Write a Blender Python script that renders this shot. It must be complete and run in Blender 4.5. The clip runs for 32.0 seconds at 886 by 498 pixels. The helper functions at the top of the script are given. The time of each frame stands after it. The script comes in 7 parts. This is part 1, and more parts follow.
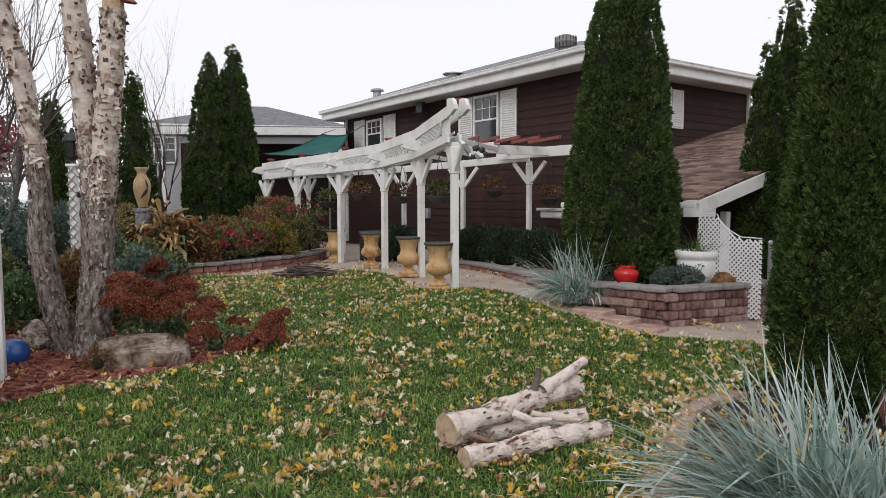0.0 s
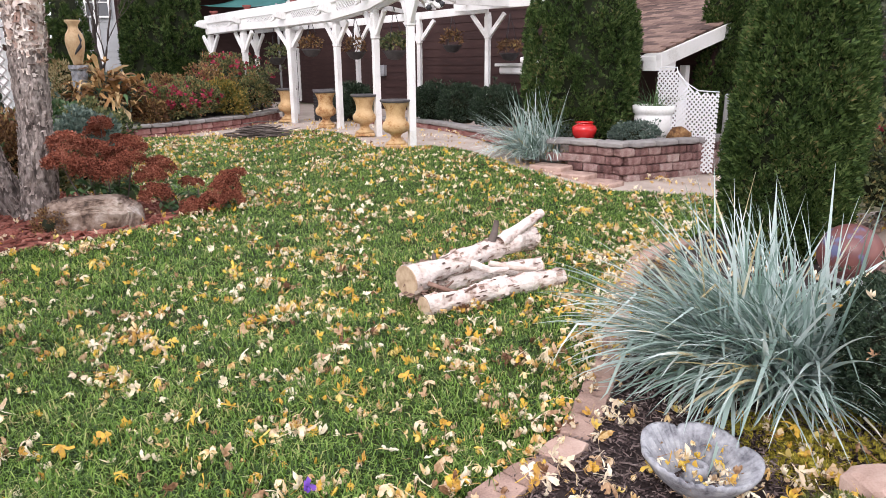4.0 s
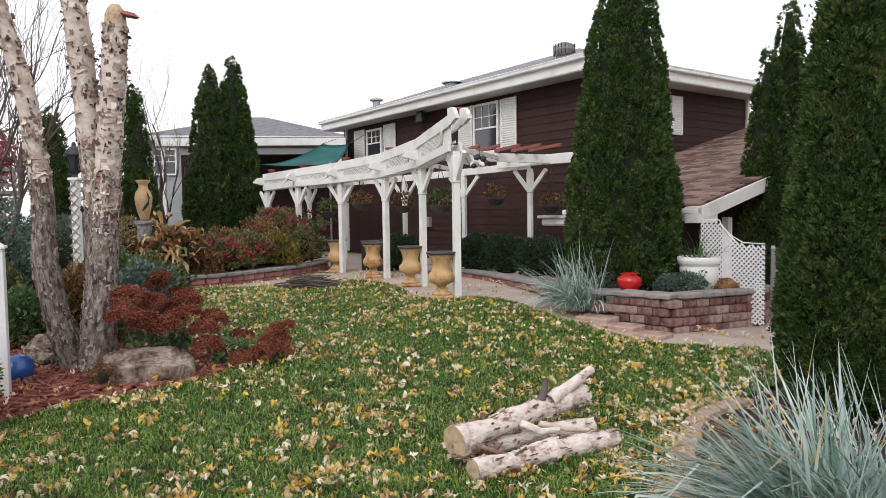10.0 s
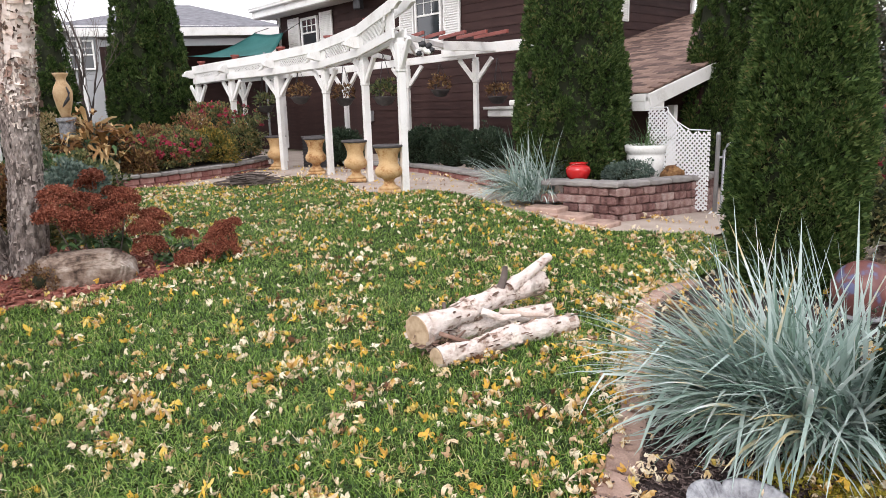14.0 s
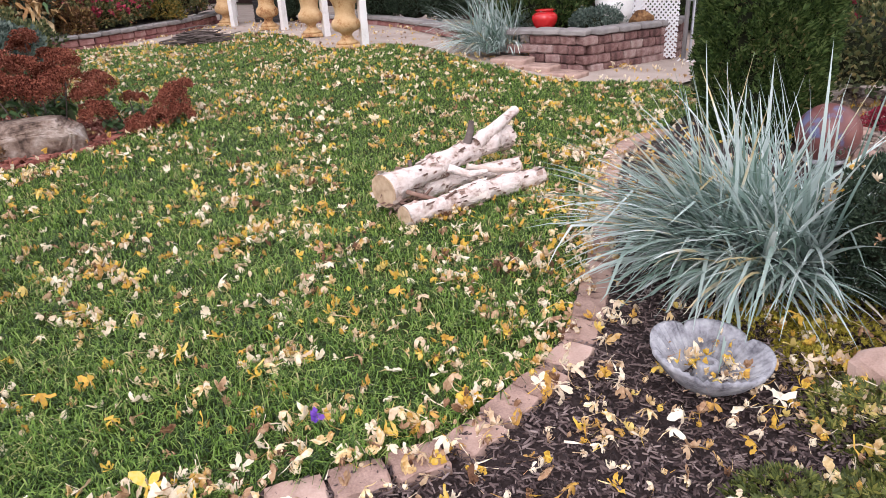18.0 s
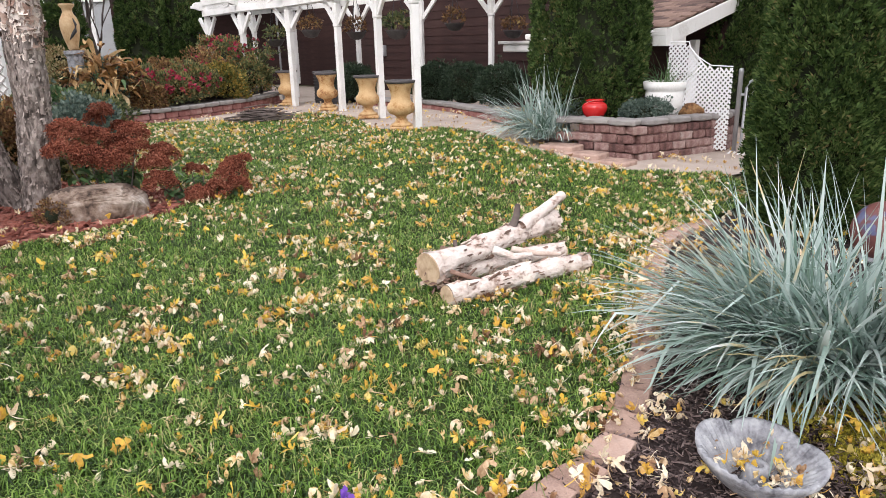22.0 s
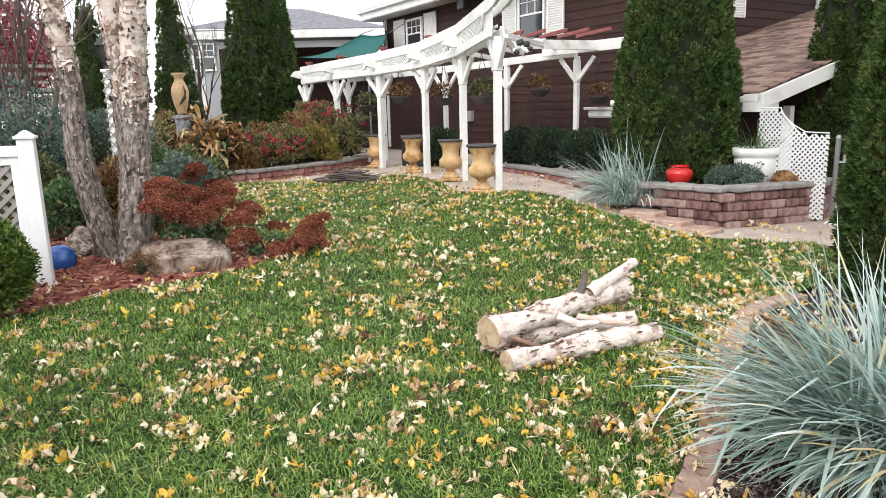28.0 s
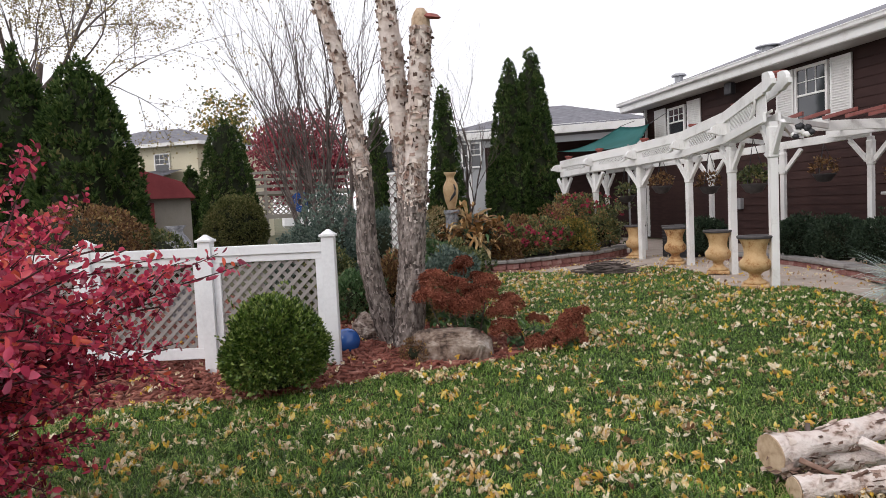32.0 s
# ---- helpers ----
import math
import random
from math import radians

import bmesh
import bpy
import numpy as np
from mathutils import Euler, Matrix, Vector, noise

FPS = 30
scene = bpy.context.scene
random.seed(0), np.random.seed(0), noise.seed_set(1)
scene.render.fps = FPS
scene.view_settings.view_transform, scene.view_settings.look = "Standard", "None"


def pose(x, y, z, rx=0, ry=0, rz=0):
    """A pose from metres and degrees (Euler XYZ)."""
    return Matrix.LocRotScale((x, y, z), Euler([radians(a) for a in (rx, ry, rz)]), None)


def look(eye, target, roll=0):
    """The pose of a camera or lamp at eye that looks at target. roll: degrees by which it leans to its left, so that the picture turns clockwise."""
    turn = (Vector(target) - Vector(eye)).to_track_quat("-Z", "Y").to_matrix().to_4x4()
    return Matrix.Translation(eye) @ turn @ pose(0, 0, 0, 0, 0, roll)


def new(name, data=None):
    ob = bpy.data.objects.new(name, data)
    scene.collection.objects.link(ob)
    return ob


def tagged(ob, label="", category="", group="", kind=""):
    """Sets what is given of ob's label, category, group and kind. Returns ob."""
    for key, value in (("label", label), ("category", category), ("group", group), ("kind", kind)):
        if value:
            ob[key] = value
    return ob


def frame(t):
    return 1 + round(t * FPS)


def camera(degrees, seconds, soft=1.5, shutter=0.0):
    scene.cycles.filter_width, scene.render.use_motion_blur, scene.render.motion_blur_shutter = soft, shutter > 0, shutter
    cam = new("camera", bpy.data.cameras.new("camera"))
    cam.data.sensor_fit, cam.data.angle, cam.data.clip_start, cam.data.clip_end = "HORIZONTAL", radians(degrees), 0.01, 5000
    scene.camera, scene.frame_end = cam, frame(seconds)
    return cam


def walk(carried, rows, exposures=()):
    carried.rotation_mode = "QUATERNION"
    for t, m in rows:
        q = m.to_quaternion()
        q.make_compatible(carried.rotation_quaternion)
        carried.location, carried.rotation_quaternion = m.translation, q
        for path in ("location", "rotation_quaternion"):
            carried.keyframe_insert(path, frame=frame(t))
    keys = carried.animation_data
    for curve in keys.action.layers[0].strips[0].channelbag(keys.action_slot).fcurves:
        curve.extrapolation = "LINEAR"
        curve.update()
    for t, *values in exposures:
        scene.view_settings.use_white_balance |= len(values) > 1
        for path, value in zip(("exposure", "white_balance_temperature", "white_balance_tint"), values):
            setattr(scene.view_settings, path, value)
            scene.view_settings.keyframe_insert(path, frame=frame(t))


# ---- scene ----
cam = camera(65.9, 32.0, soft=0.35)
PATH = [
    (0, (0.041, -0.167, 1.558), (0.044, 1.828, 1.423), -0.1),
    (0.5, (0.097, -0.174, 1.559), (0.293, 1.811, 1.417), -0.0),
    (1, (0.143, -0.175, 1.567), (0.553, 1.778, 1.431), -0.8),
    (1.5, (0.14, -0.182, 1.562), (0.645, 1.747, 1.407), -1.0),
    (2, (0.116, -0.182, 1.54), (0.584, 1.749, 1.308), -1.1),
    (2.5, (0.096, -0.168, 1.509), (0.452, 1.758, 1.106), -0.6),
    (3, (0.087, -0.165, 1.496), (0.368, 1.753, 1.003), -0.7),
    (3.5, (0.059, -0.147, 1.49), (0.282, 1.768, 0.957), -0.2),
    (4, (0.044, -0.154, 1.495), (0.163, 1.771, 0.965), -0.4),
    (4.5, (0.059, -0.16, 1.487), (0.102, 1.763, 0.94), -1.1),
    (6.5, (0.032, -0.203, 1.483), (-0.014, 1.735, 0.99), 0.0),
    (7, (0.029, -0.199, 1.5), (-0.042, 1.751, 1.061), 2.0),
    (7.5, (0.024, -0.217, 1.529), (-0.076, 1.748, 1.168), 1.7),
    (8, (0.027, -0.211, 1.545), (-0.07, 1.767, 1.267), -0.8),
    (8.5, (0.014, -0.216, 1.557), (-0.051, 1.773, 1.359), -1.2),
    (9, (0.029, -0.227, 1.575), (-0.041, 1.767, 1.442), -1.7),
    (9.5, (0.047, -0.218, 1.582), (0.003, 1.779, 1.475), -1.0),
    (10, (0.005, -0.164, 1.577), (0.008, 1.833, 1.465), -0.8),
    (10.5, (-0.054, -0.117, 1.601), (0.016, 1.88, 1.506), -1.4),
    (11, (-0.128, -0.089, 1.64), (0.016, 1.905, 1.575), -1.1),
    (11.5, (-0.088, -0.072, 1.649), (0.038, 1.924, 1.626), -1.0),
    (12, (-0.065, -0.051, 1.625), (0.029, 1.946, 1.603), -1.4),
    (12.5, (-0.047, -0.009, 1.571), (0.071, 1.98, 1.395), -1.1),
    (13, (-0.042, 0.002, 1.54), (0.104, 1.974, 1.24), -1.5),
    (13.5, (-0.068, 0.009, 1.53), (0.093, 1.969, 1.168), -1.4),
    (14, (-0.094, -0.021, 1.51), (0.07, 1.929, 1.097), -1.6),
    (14.5, (-0.096, 0.003, 1.5), (0.08, 1.938, 1.029), -1.8),
    (15, (-0.093, 0.015, 1.488), (0.08, 1.922, 0.911), -1.7),
    (15.5, (-0.102, 0.02, 1.484), (0.082, 1.901, 0.831), -1.2),
    (17.5, (-0.086, 0.02, 1.473), (0.124, 1.849, 0.692), -3.1),
    (18, (-0.087, 0.035, 1.478), (0.143, 1.851, 0.673), -2.9),
    (18.5, (-0.09, 0.05, 1.473), (0.14, 1.865, 0.667), -2.8),
    (19, (-0.103, 0.06, 1.479), (0.141, 1.881, 0.688), -2.4),
    (19.5, (-0.111, 0.065, 1.486), (0.115, 1.898, 0.717), -2.2),
    (20, (-0.105, 0.032, 1.497), (0.006, 1.946, 0.924), -2.4),
    (20.5, (-0.092, 0.017, 1.5), (-0.003, 1.935, 0.942), -2.7),
    (21, (-0.085, 0.02, 1.492), (0.007, 1.936, 0.926), -1.9),
    (21.5, (-0.088, 0.018, 1.491), (0.018, 1.934, 0.926), -1.6),
    (22, (-0.082, 0.028, 1.483), (0.037, 1.937, 0.9), -1.4),
    (22.5, (-0.084, 0.028, 1.488), (0.012, 1.939, 0.907), -1.5),
    (23, (-0.076, 0.036, 1.484), (-0.005, 1.958, 0.937), -1.1),
    (23.5, (-0.076, 0.044, 1.484), (-0.099, 1.98, 0.982), -1.3),
    (24, (-0.078, 0.04, 1.452), (-0.247, 1.973, 0.965), -1.4),
    (24.5, (-0.103, 0.035, 1.483), (-0.317, 1.968, 1.016), -1.2),
    (26.5, (-0.17, -0.1, 1.519), (-0.37, 1.836, 1.06), -1.0),
    (27, (-0.145, -0.063, 1.493), (-0.325, 1.871, 1.015), -1.4),
    (27.5, (-0.023, 0.029, 1.484), (-0.223, 1.973, 1.058), -1.7),
    (28, (0.067, 0.068, 1.475), (-0.063, 2.023, 1.073), -1.3),
    (28.5, (0.07, 0.072, 1.469), (-0.077, 2.022, 1.05), -1.3),
    (29, (0.063, 0.07, 1.467), (-0.13, 2.024, 1.086), -0.9),
    (29.5, (0.046, 0.072, 1.48), (-0.271, 2.016, 1.132), -0.3),
    (30, (0.026, 0.068, 1.517), (-0.401, 2.006, 1.27), -0.1),
    (30.5, (0.024, 0.059, 1.525), (-0.498, 1.981, 1.342), -1.1),
    (31, (0.013, 0.057, 1.519), (-0.59, 1.958, 1.367), -1.6),
    (31.5, (-0.005, 0.041, 1.531), (-0.722, 1.905, 1.41), -2.1),
    (32, (0.02, 0.039, 1.541), (-0.815, 1.852, 1.418), -2.7),
]
EXPOSURES = [(0, -0.1, 6400, 13), (1, 0.2, 6400, 13), (2, 0.72, 6400, 13), (3, 0.95, 6350, 17), (4, 0.9, 6300, 19), (4.5, 0.9, 6300, 19), (6.5, 0.92, 6400, 15), (7, 0.9, 6400, 13), (8, 0.85, 6400, 13), (9, 0.6, 6400, 13), (10, 0.28, 6400, 13), (11, 0.12, 6400, 13), (12, -0.33, 6400, 13), (12.5, -0.05, 6400, 13), (13, 0.55, 6400, 13), (14, 0.75, 6400, 15), (15, 0.76, 6350, 18), (18, 0.75, 6250, 23), (19, 0.77, 6250, 23), (20, 0.78, 6300, 19), (23, 0.8, 6400, 15), (27, 0.85, 6400, 10), (28, 0.9, 6400, 10), (29.5, 0.87, 6400, 10), (30, 0.85, 6400, 11), (31, 0.5, 6400, 13), (31.5, 0.42, 6400, 14), (32, 0.14, 6400, 15)]
walk(cam, [(t, look(eye, target, roll)) for t, eye, target, roll in PATH], EXPOSURES)

# ---- light: a bright overcast autumn sky ----
world = bpy.data.worlds.new("overcast_sky")
scene.world = world
world.use_nodes = True
wn, wl = world.node_tree.nodes, world.node_tree.links
wn.clear()
w_out = wn.new("ShaderNodeOutputWorld")
w_bg = wn.new("ShaderNodeBackground")
w_sky = wn.new("ShaderNodeTexSky")
w_sky.sky_type = "NISHITA"
w_sky.sun_disc = False
w_sky.sun_elevation, w_sky.sun_rotation = radians(38), radians(200)
w_sky.air_density, w_sky.dust_density = 1.0, 3.0
w_mix = wn.new("ShaderNodeMix")
w_mix.data_type = "RGBA"
w_mix.inputs["Factor"].default_value = 0.9
w_mix.inputs["B"].default_value = (9.8, 9.8, 9.9, 1)
wl.new(w_sky.outputs["Color"], w_mix.inputs["A"])
wl.new(w_mix.outputs["Result"], w_bg.inputs["Color"])
w_bg.inputs["Strength"].default_value = 0.112
wl.new(w_bg.outputs["Background"], w_out.inputs["Surface"])
sun = new("sun", bpy.data.lights.new("sun", "SUN"))
sun.data.energy, sun.data.angle, sun.data.color = 1.0, radians(25), (1.0, 0.97, 0.92)
sun.matrix_world = look((-6, -9, 12), (0, 6, 0))


# ---- materials ----
def nodes_of(name):
    m = bpy.data.materials.new(name)
    m.use_nodes = True
    nt = m.node_tree
    return m, nt.nodes, nt.links, nt.nodes["Principled BSDF"]


def ramp(nodes, links, source, stops):
    r = nodes.new("ShaderNodeValToRGB")
    el = r.color_ramp.elements
    while len(el) < len(stops):
        el.new(0.5)
    for e, (p, c) in zip(el, stops):
        e.position, e.color = p, (*c, 1)
    links.new(source, r.inputs["Fac"])
    return r.outputs["Color"]


def surface(name, stops, scale=6.0, rough=0.7, bump=0.3, fine=60.0, vary=0.0, metal=0.0, stretch=(1, 1, 1), spec=0.4, dist=0.01, per_island=False):
    """A surface with two scales of noise in its colour, fine relief, and a tone of its own for every object or island."""
    m, n, l, p = nodes_of(name)
    tc = n.new("ShaderNodeTexCoord")
    mp = n.new("ShaderNodeMapping")
    mp.inputs["Scale"].default_value = stretch
    l.new(tc.outputs["Object"], mp.inputs["Vector"])
    big = n.new("ShaderNodeTexNoise")
    big.inputs["Scale"].default_value, big.inputs["Detail"].default_value = scale, 6
    l.new(mp.outputs["Vector"], big.inputs["Vector"])
    small = n.new("ShaderNodeTexNoise")
    small.inputs["Scale"].default_value, small.inputs["Detail"].default_value = fine, 4
    l.new(mp.outputs["Vector"], small.inputs["Vector"])
    mix = n.new("ShaderNodeMath")
    mix.operation = "MULTIPLY_ADD"
    l.new(small.outputs["Fac"], mix.inputs[0])
    mix.inputs[1].default_value = 0.45
    add = n.new("ShaderNodeMath")
    add.operation = "MULTIPLY_ADD"
    l.new(big.outputs["Fac"], add.inputs[0])
    add.inputs[1].default_value, add.inputs[2].default_value = 1.1, -0.28
    l.new(add.outputs[0], mix.inputs[2])
    fac = mix.outputs[0]
    if vary:
        if per_island:
            rnd = n.new("ShaderNodeNewGeometry").outputs["Random Per Island"]
        else:
            rnd = n.new("ShaderNodeObjectInfo").outputs["Random"]
        v = n.new("ShaderNodeMath")
        v.operation = "MULTIPLY_ADD"
        l.new(rnd, v.inputs[0])
        v.inputs[1].default_value = vary
        sh = n.new("ShaderNodeMath")
        sh.operation = "SUBTRACT"
        l.new(fac, sh.inputs[0])
        sh.inputs[1].default_value = vary / 2
        l.new(sh.outputs[0], v.inputs[2])
        fac = v.outputs[0]
    l.new(ramp(n, l, fac, stops), p.inputs["Base Color"])
    p.inputs["Roughness"].default_value, p.inputs["Metallic"].default_value = rough, metal
    p.inputs["Specular IOR Level"].default_value = spec
    if bump:
        b = n.new("ShaderNodeBump")
        b.inputs["Strength"].default_value, b.inputs["Distance"].default_value = bump, dist
        l.new(mix.outputs[0], b.inputs["Height"])
        l.new(b.outputs["Normal"], p.inputs["Normal"])
    return m


def leafy(name, stops, rough=0.55, spec=0.3, through_light=0.25, mottle=0.0, per_object=False):
    """Leaves: every leaf has its own tone; some light comes through it."""
    m, n, l, p = nodes_of(name)
    g = n.new("ShaderNodeNewGeometry")
    tc = n.new("ShaderNodeTexCoord")
    no = n.new("ShaderNodeTexNoise")
    no.inputs["Scale"].default_value, no.inputs["Detail"].default_value = 2.5, 3
    l.new(tc.outputs["Object"], no.inputs["Vector"])
    a = n.new("ShaderNodeMath")
    a.operation = "MULTIPLY_ADD"
    l.new(no.outputs["Fac"], a.inputs[0])
    a.inputs[1].default_value = 0.8
    b = n.new("ShaderNodeMath")
    b.operation = "MULTIPLY_ADD"
    l.new(n.new("ShaderNodeObjectInfo").outputs["Random"] if per_object else g.outputs["Random Per Island"], b.inputs[0])
    b.inputs[1].default_value, b.inputs[2].default_value = 0.95, -0.37
    l.new(b.outputs[0], a.inputs[2])
    fac = a.outputs[0]
    if mottle:
        sp = n.new("ShaderNodeTexNoise")
        sp.inputs["Scale"].default_value, sp.inputs["Detail"].default_value = 55, 4
        l.new(tc.outputs["Object"], sp.inputs["Vector"])
        mo = n.new("ShaderNodeMath")
        mo.operation = "MULTIPLY_ADD"
        l.new(sp.outputs["Fac"], mo.inputs[0])
        mo.inputs[1].default_value = mottle
        off = n.new("ShaderNodeMath")
        off.operation = "SUBTRACT"
        l.new(fac, off.inputs[0])
        off.inputs[1].default_value = mottle / 2
        l.new(off.outputs[0], mo.inputs[2])
        fac = mo.outputs[0]
    col = ramp(n, l, fac, stops)
    l.new(col, p.inputs["Base Color"])
    p.inputs["Roughness"].default_value = rough
    p.inputs["Specular IOR Level"].default_value = spec
    if through_light:
        t = n.new("ShaderNodeBsdfTranslucent")
        l.new(col, t.inputs["Color"])
        mx = n.new("ShaderNodeMixShader")
        mx.inputs[0].default_value = through_light
        l.new(p.outputs[0], mx.inputs[1])
        l.new(t.outputs[0], mx.inputs[2])
        l.new(mx.outputs[0], n["Material Output"].inputs["Surface"])
    return m


M_white = surface("white_paint", [(0.2, (0.62, 0.61, 0.58)), (0.45, (0.78, 0.78, 0.76)), (1, (0.84, 0.84, 0.83))], 3, 0.5, 0.12, 40)
M_vinyl = surface("white_vinyl", [(0.15, (0.66, 0.67, 0.68)), (0.5, (0.8, 0.81, 0.82)), (1, (0.85, 0.86, 0.87))], 2, 0.35, 0.05, 30)
M_siding = surface("brown_siding", [(0.1, (0.02, 0.01, 0.0095)), (0.5, (0.04, 0.02, 0.018)), (1, (0.064, 0.035, 0.03))], 2.2, 0.7, 0.25, 25, vary=0.2, stretch=(1, 1, 4), spec=0.2)
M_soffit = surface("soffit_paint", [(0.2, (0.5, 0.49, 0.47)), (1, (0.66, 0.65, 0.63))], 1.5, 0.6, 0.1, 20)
M_shingle = surface("brown_shingle", [(0.1, (0.05, 0.03, 0.025)), (0.5, (0.15, 0.092, 0.075)), (1, (0.3, 0.2, 0.155))], 5, 0.9, 0.6, 160, vary=0.7)
M_shingle_far = surface("brown_shingle_rows", [(0.1, (0.05, 0.03, 0.025)), (0.5, (0.15, 0.092, 0.075)), (1, (0.3, 0.2, 0.155))], 5, 0.9, 0.6, 160, vary=0.7, per_island=True)
M_grey_shingle = surface("grey_shingle", [(0.1, (0.09, 0.09, 0.1)), (0.5, (0.17, 0.17, 0.19)), (1, (0.28, 0.28, 0.3))], 4, 0.9, 0.5, 120, vary=0.3)
M_glass_dark, _n, _l, _p = nodes_of("window_glass")
_p.inputs["Base Color"].default_value, _p.inputs["Roughness"].default_value = (0.035, 0.04, 0.045, 1), 0.06
_p.inputs["Specular IOR Level"].default_value = 0.9
M_brick = surface("red_wall_block", [(0.1, (0.09, 0.035, 0.032)), (0.4, (0.24, 0.095, 0.085)), (0.7, (0.35, 0.18, 0.16)), (1, (0.48, 0.36, 0.32))], 7, 0.92, 0.9, 90, vary=0.35, dist=0.02)
M_oldbrick = surface("weathered_wall_block", [(0.15, (0.07, 0.035, 0.032)), (0.4, (0.19, 0.1, 0.09)), (0.65, (0.3, 0.195, 0.175)), (1, (0.46, 0.38, 0.345))], 9, 0.95, 1.0, 70, vary=0.5, dist=0.03)
M_cap = surface("grey_cap_stone", [(0.1, (0.14, 0.13, 0.125)), (0.5, (0.25, 0.235, 0.225)), (1, (0.36, 0.34, 0.32))], 6, 0.9, 0.6, 90, vary=0.25)
M_paver = surface("pink_paver", [(0.15, (0.2, 0.13, 0.105)), (0.5, (0.42, 0.29, 0.235)), (1, (0.58, 0.45, 0.38))], 7, 0.9, 0.5, 140, vary=0.3)
M_slab = surface("patio_slab", [(0.1, (0.25, 0.2, 0.17)), (0.5, (0.4, 0.33, 0.28)), (1, (0.52, 0.45, 0.39))], 3, 0.9, 0.4, 80, vary=0.3)
M_soil = surface("lawn_thatch", [(0.1, (0.012, 0.016, 0.006)), (0.45, (0.028, 0.042, 0.012)), (0.7, (0.06, 0.07, 0.025)), (1, (0.14, 0.115, 0.06))], 4, 0.95, 0.6, 70, spec=0.1)
M_ground = surface("ground_far", [(0.1, (0.05, 0.055, 0.025)), (0.5, (0.1, 0.1, 0.05)), (1, (0.2, 0.16, 0.1))], 0.6, 0.95, 0.4, 20)
M_mulch = surface("dark_mulch", [(0.1, (0.012, 0.008, 0.008)), (0.5, (0.035, 0.023, 0.022)), (1, (0.08, 0.058, 0.054))], 12, 0.95, 0.9, 90)
M_redmulch = surface("red_mulch", [(0.1, (0.1, 0.03, 0.022)), (0.5, (0.26, 0.085, 0.06)), (1, (0.44, 0.21, 0.16))], 10, 0.9, 0.8, 60, vary=0.5, per_island=True)
M_chip = surface("dark_chip", [(0.1, (0.02, 0.013, 0.013)), (0.4, (0.07, 0.047, 0.045)), (0.7, (0.15, 0.108, 0.1)), (1, (0.3, 0.24, 0.22))], 10, 0.9, 0.8, 60, vary=0.9, per_island=True)
M_furrow = surface("furrowed_old_bark", [(0.26, (0.045, 0.036, 0.031)), (0.42, (0.13, 0.107, 0.094)), (0.55, (0.25, 0.212, 0.19)), (0.75, (0.36, 0.318, 0.288)), (1, (0.47, 0.425, 0.39))], 16, 0.95, 1.0, 40, stretch=(1, 1, 0.5), dist=0.05)
M_bark = surface("birch_bark", [(0.1, (0.13, 0.09, 0.07)), (0.26, (0.34, 0.27, 0.23)), (0.4, (0.5, 0.42, 0.37)), (0.62, (0.62, 0.55, 0.5)), (1, (0.74, 0.69, 0.64))], 4, 0.85, 0.8, 24, stretch=(1, 1, 1.6), dist=0.02)
M_peel = surface("peeling_bark", [(0.1, (0.24, 0.15, 0.115)), (0.35, (0.46, 0.35, 0.29)), (0.65, (0.62, 0.53, 0.46)), (1, (0.78, 0.71, 0.64))], 6, 0.8, 0.5, 45, vary=0.8, per_island=True)
M_oldflake = surface("old_grey_flake", [(0.1, (0.17, 0.135, 0.118)), (0.5, (0.32, 0.27, 0.24)), (1, (0.46, 0.405, 0.365))], 6, 0.9, 0.5, 40, vary=0.7, per_island=True)
M_curl = surface("dark_torn_bark", [(0.1, (0.05, 0.03, 0.022)), (0.5, (0.16, 0.105, 0.08)), (1, (0.34, 0.25, 0.2))], 6, 0.9, 0.5, 40, vary=0.8, per_island=True)
M_log = surface("white_birch_log", [(0.2, (0.07, 0.045, 0.035)), (0.28, (0.24, 0.16, 0.125)), (0.34, (0.5, 0.4, 0.35)), (0.44, (0.66, 0.57, 0.52)), (0.7, (0.74, 0.67, 0.62)), (1, (0.82, 0.77, 0.73))], 9, 0.85, 1.0, 30, stretch=(1, 1, 1.6), dist=0.03)
M_logdark = surface("dark_inner_bark", [(0.1, (0.08, 0.05, 0.038)), (0.6, (0.2, 0.12, 0.09)), (1, (0.38, 0.27, 0.21))], 9, 0.9, 0.6, 40, vary=0.6, per_island=True)
M_cut = surface("sawn_wood", [(0.1, (0.25, 0.16, 0.09)), (0.5, (0.5, 0.37, 0.25)), (1, (0.66, 0.53, 0.38))], 22, 0.8, 0.3, 60)
M_redtwig = surface("dark_red_twig", [(0.1, (0.03, 0.012, 0.012)), (1, (0.1, 0.04, 0.04))], 5, 0.8, 0.3, 40)
M_twig = surface("grey_twig", [(0.1, (0.05, 0.04, 0.035)), (0.5, (0.12, 0.095, 0.085)), (1, (0.2, 0.17, 0.15))], 5, 0.9, 0.4, 40)
M_terra = surface("ochre_urn", [(0.2, (0.1, 0.05, 0.025)), (0.33, (0.36, 0.18, 0.07)), (0.45, (0.5, 0.32, 0.15)), (0.7, (0.59, 0.41, 0.22)), (1, (0.68, 0.53, 0.34))], 8, 0.8, 0.6, 50, vary=0.15)
M_urnrim = surface("dark_urn_rim", [(0.1, (0.03, 0.028, 0.03)), (1, (0.12, 0.11, 0.11))], 8, 0.7, 0.5, 50)
M_redpot = surface("red_glaze", [(0.1, (0.42, 0.012, 0.014)), (1, (0.6, 0.025, 0.022))], 3, 0.18, 0.02, 20, spec=0.6)
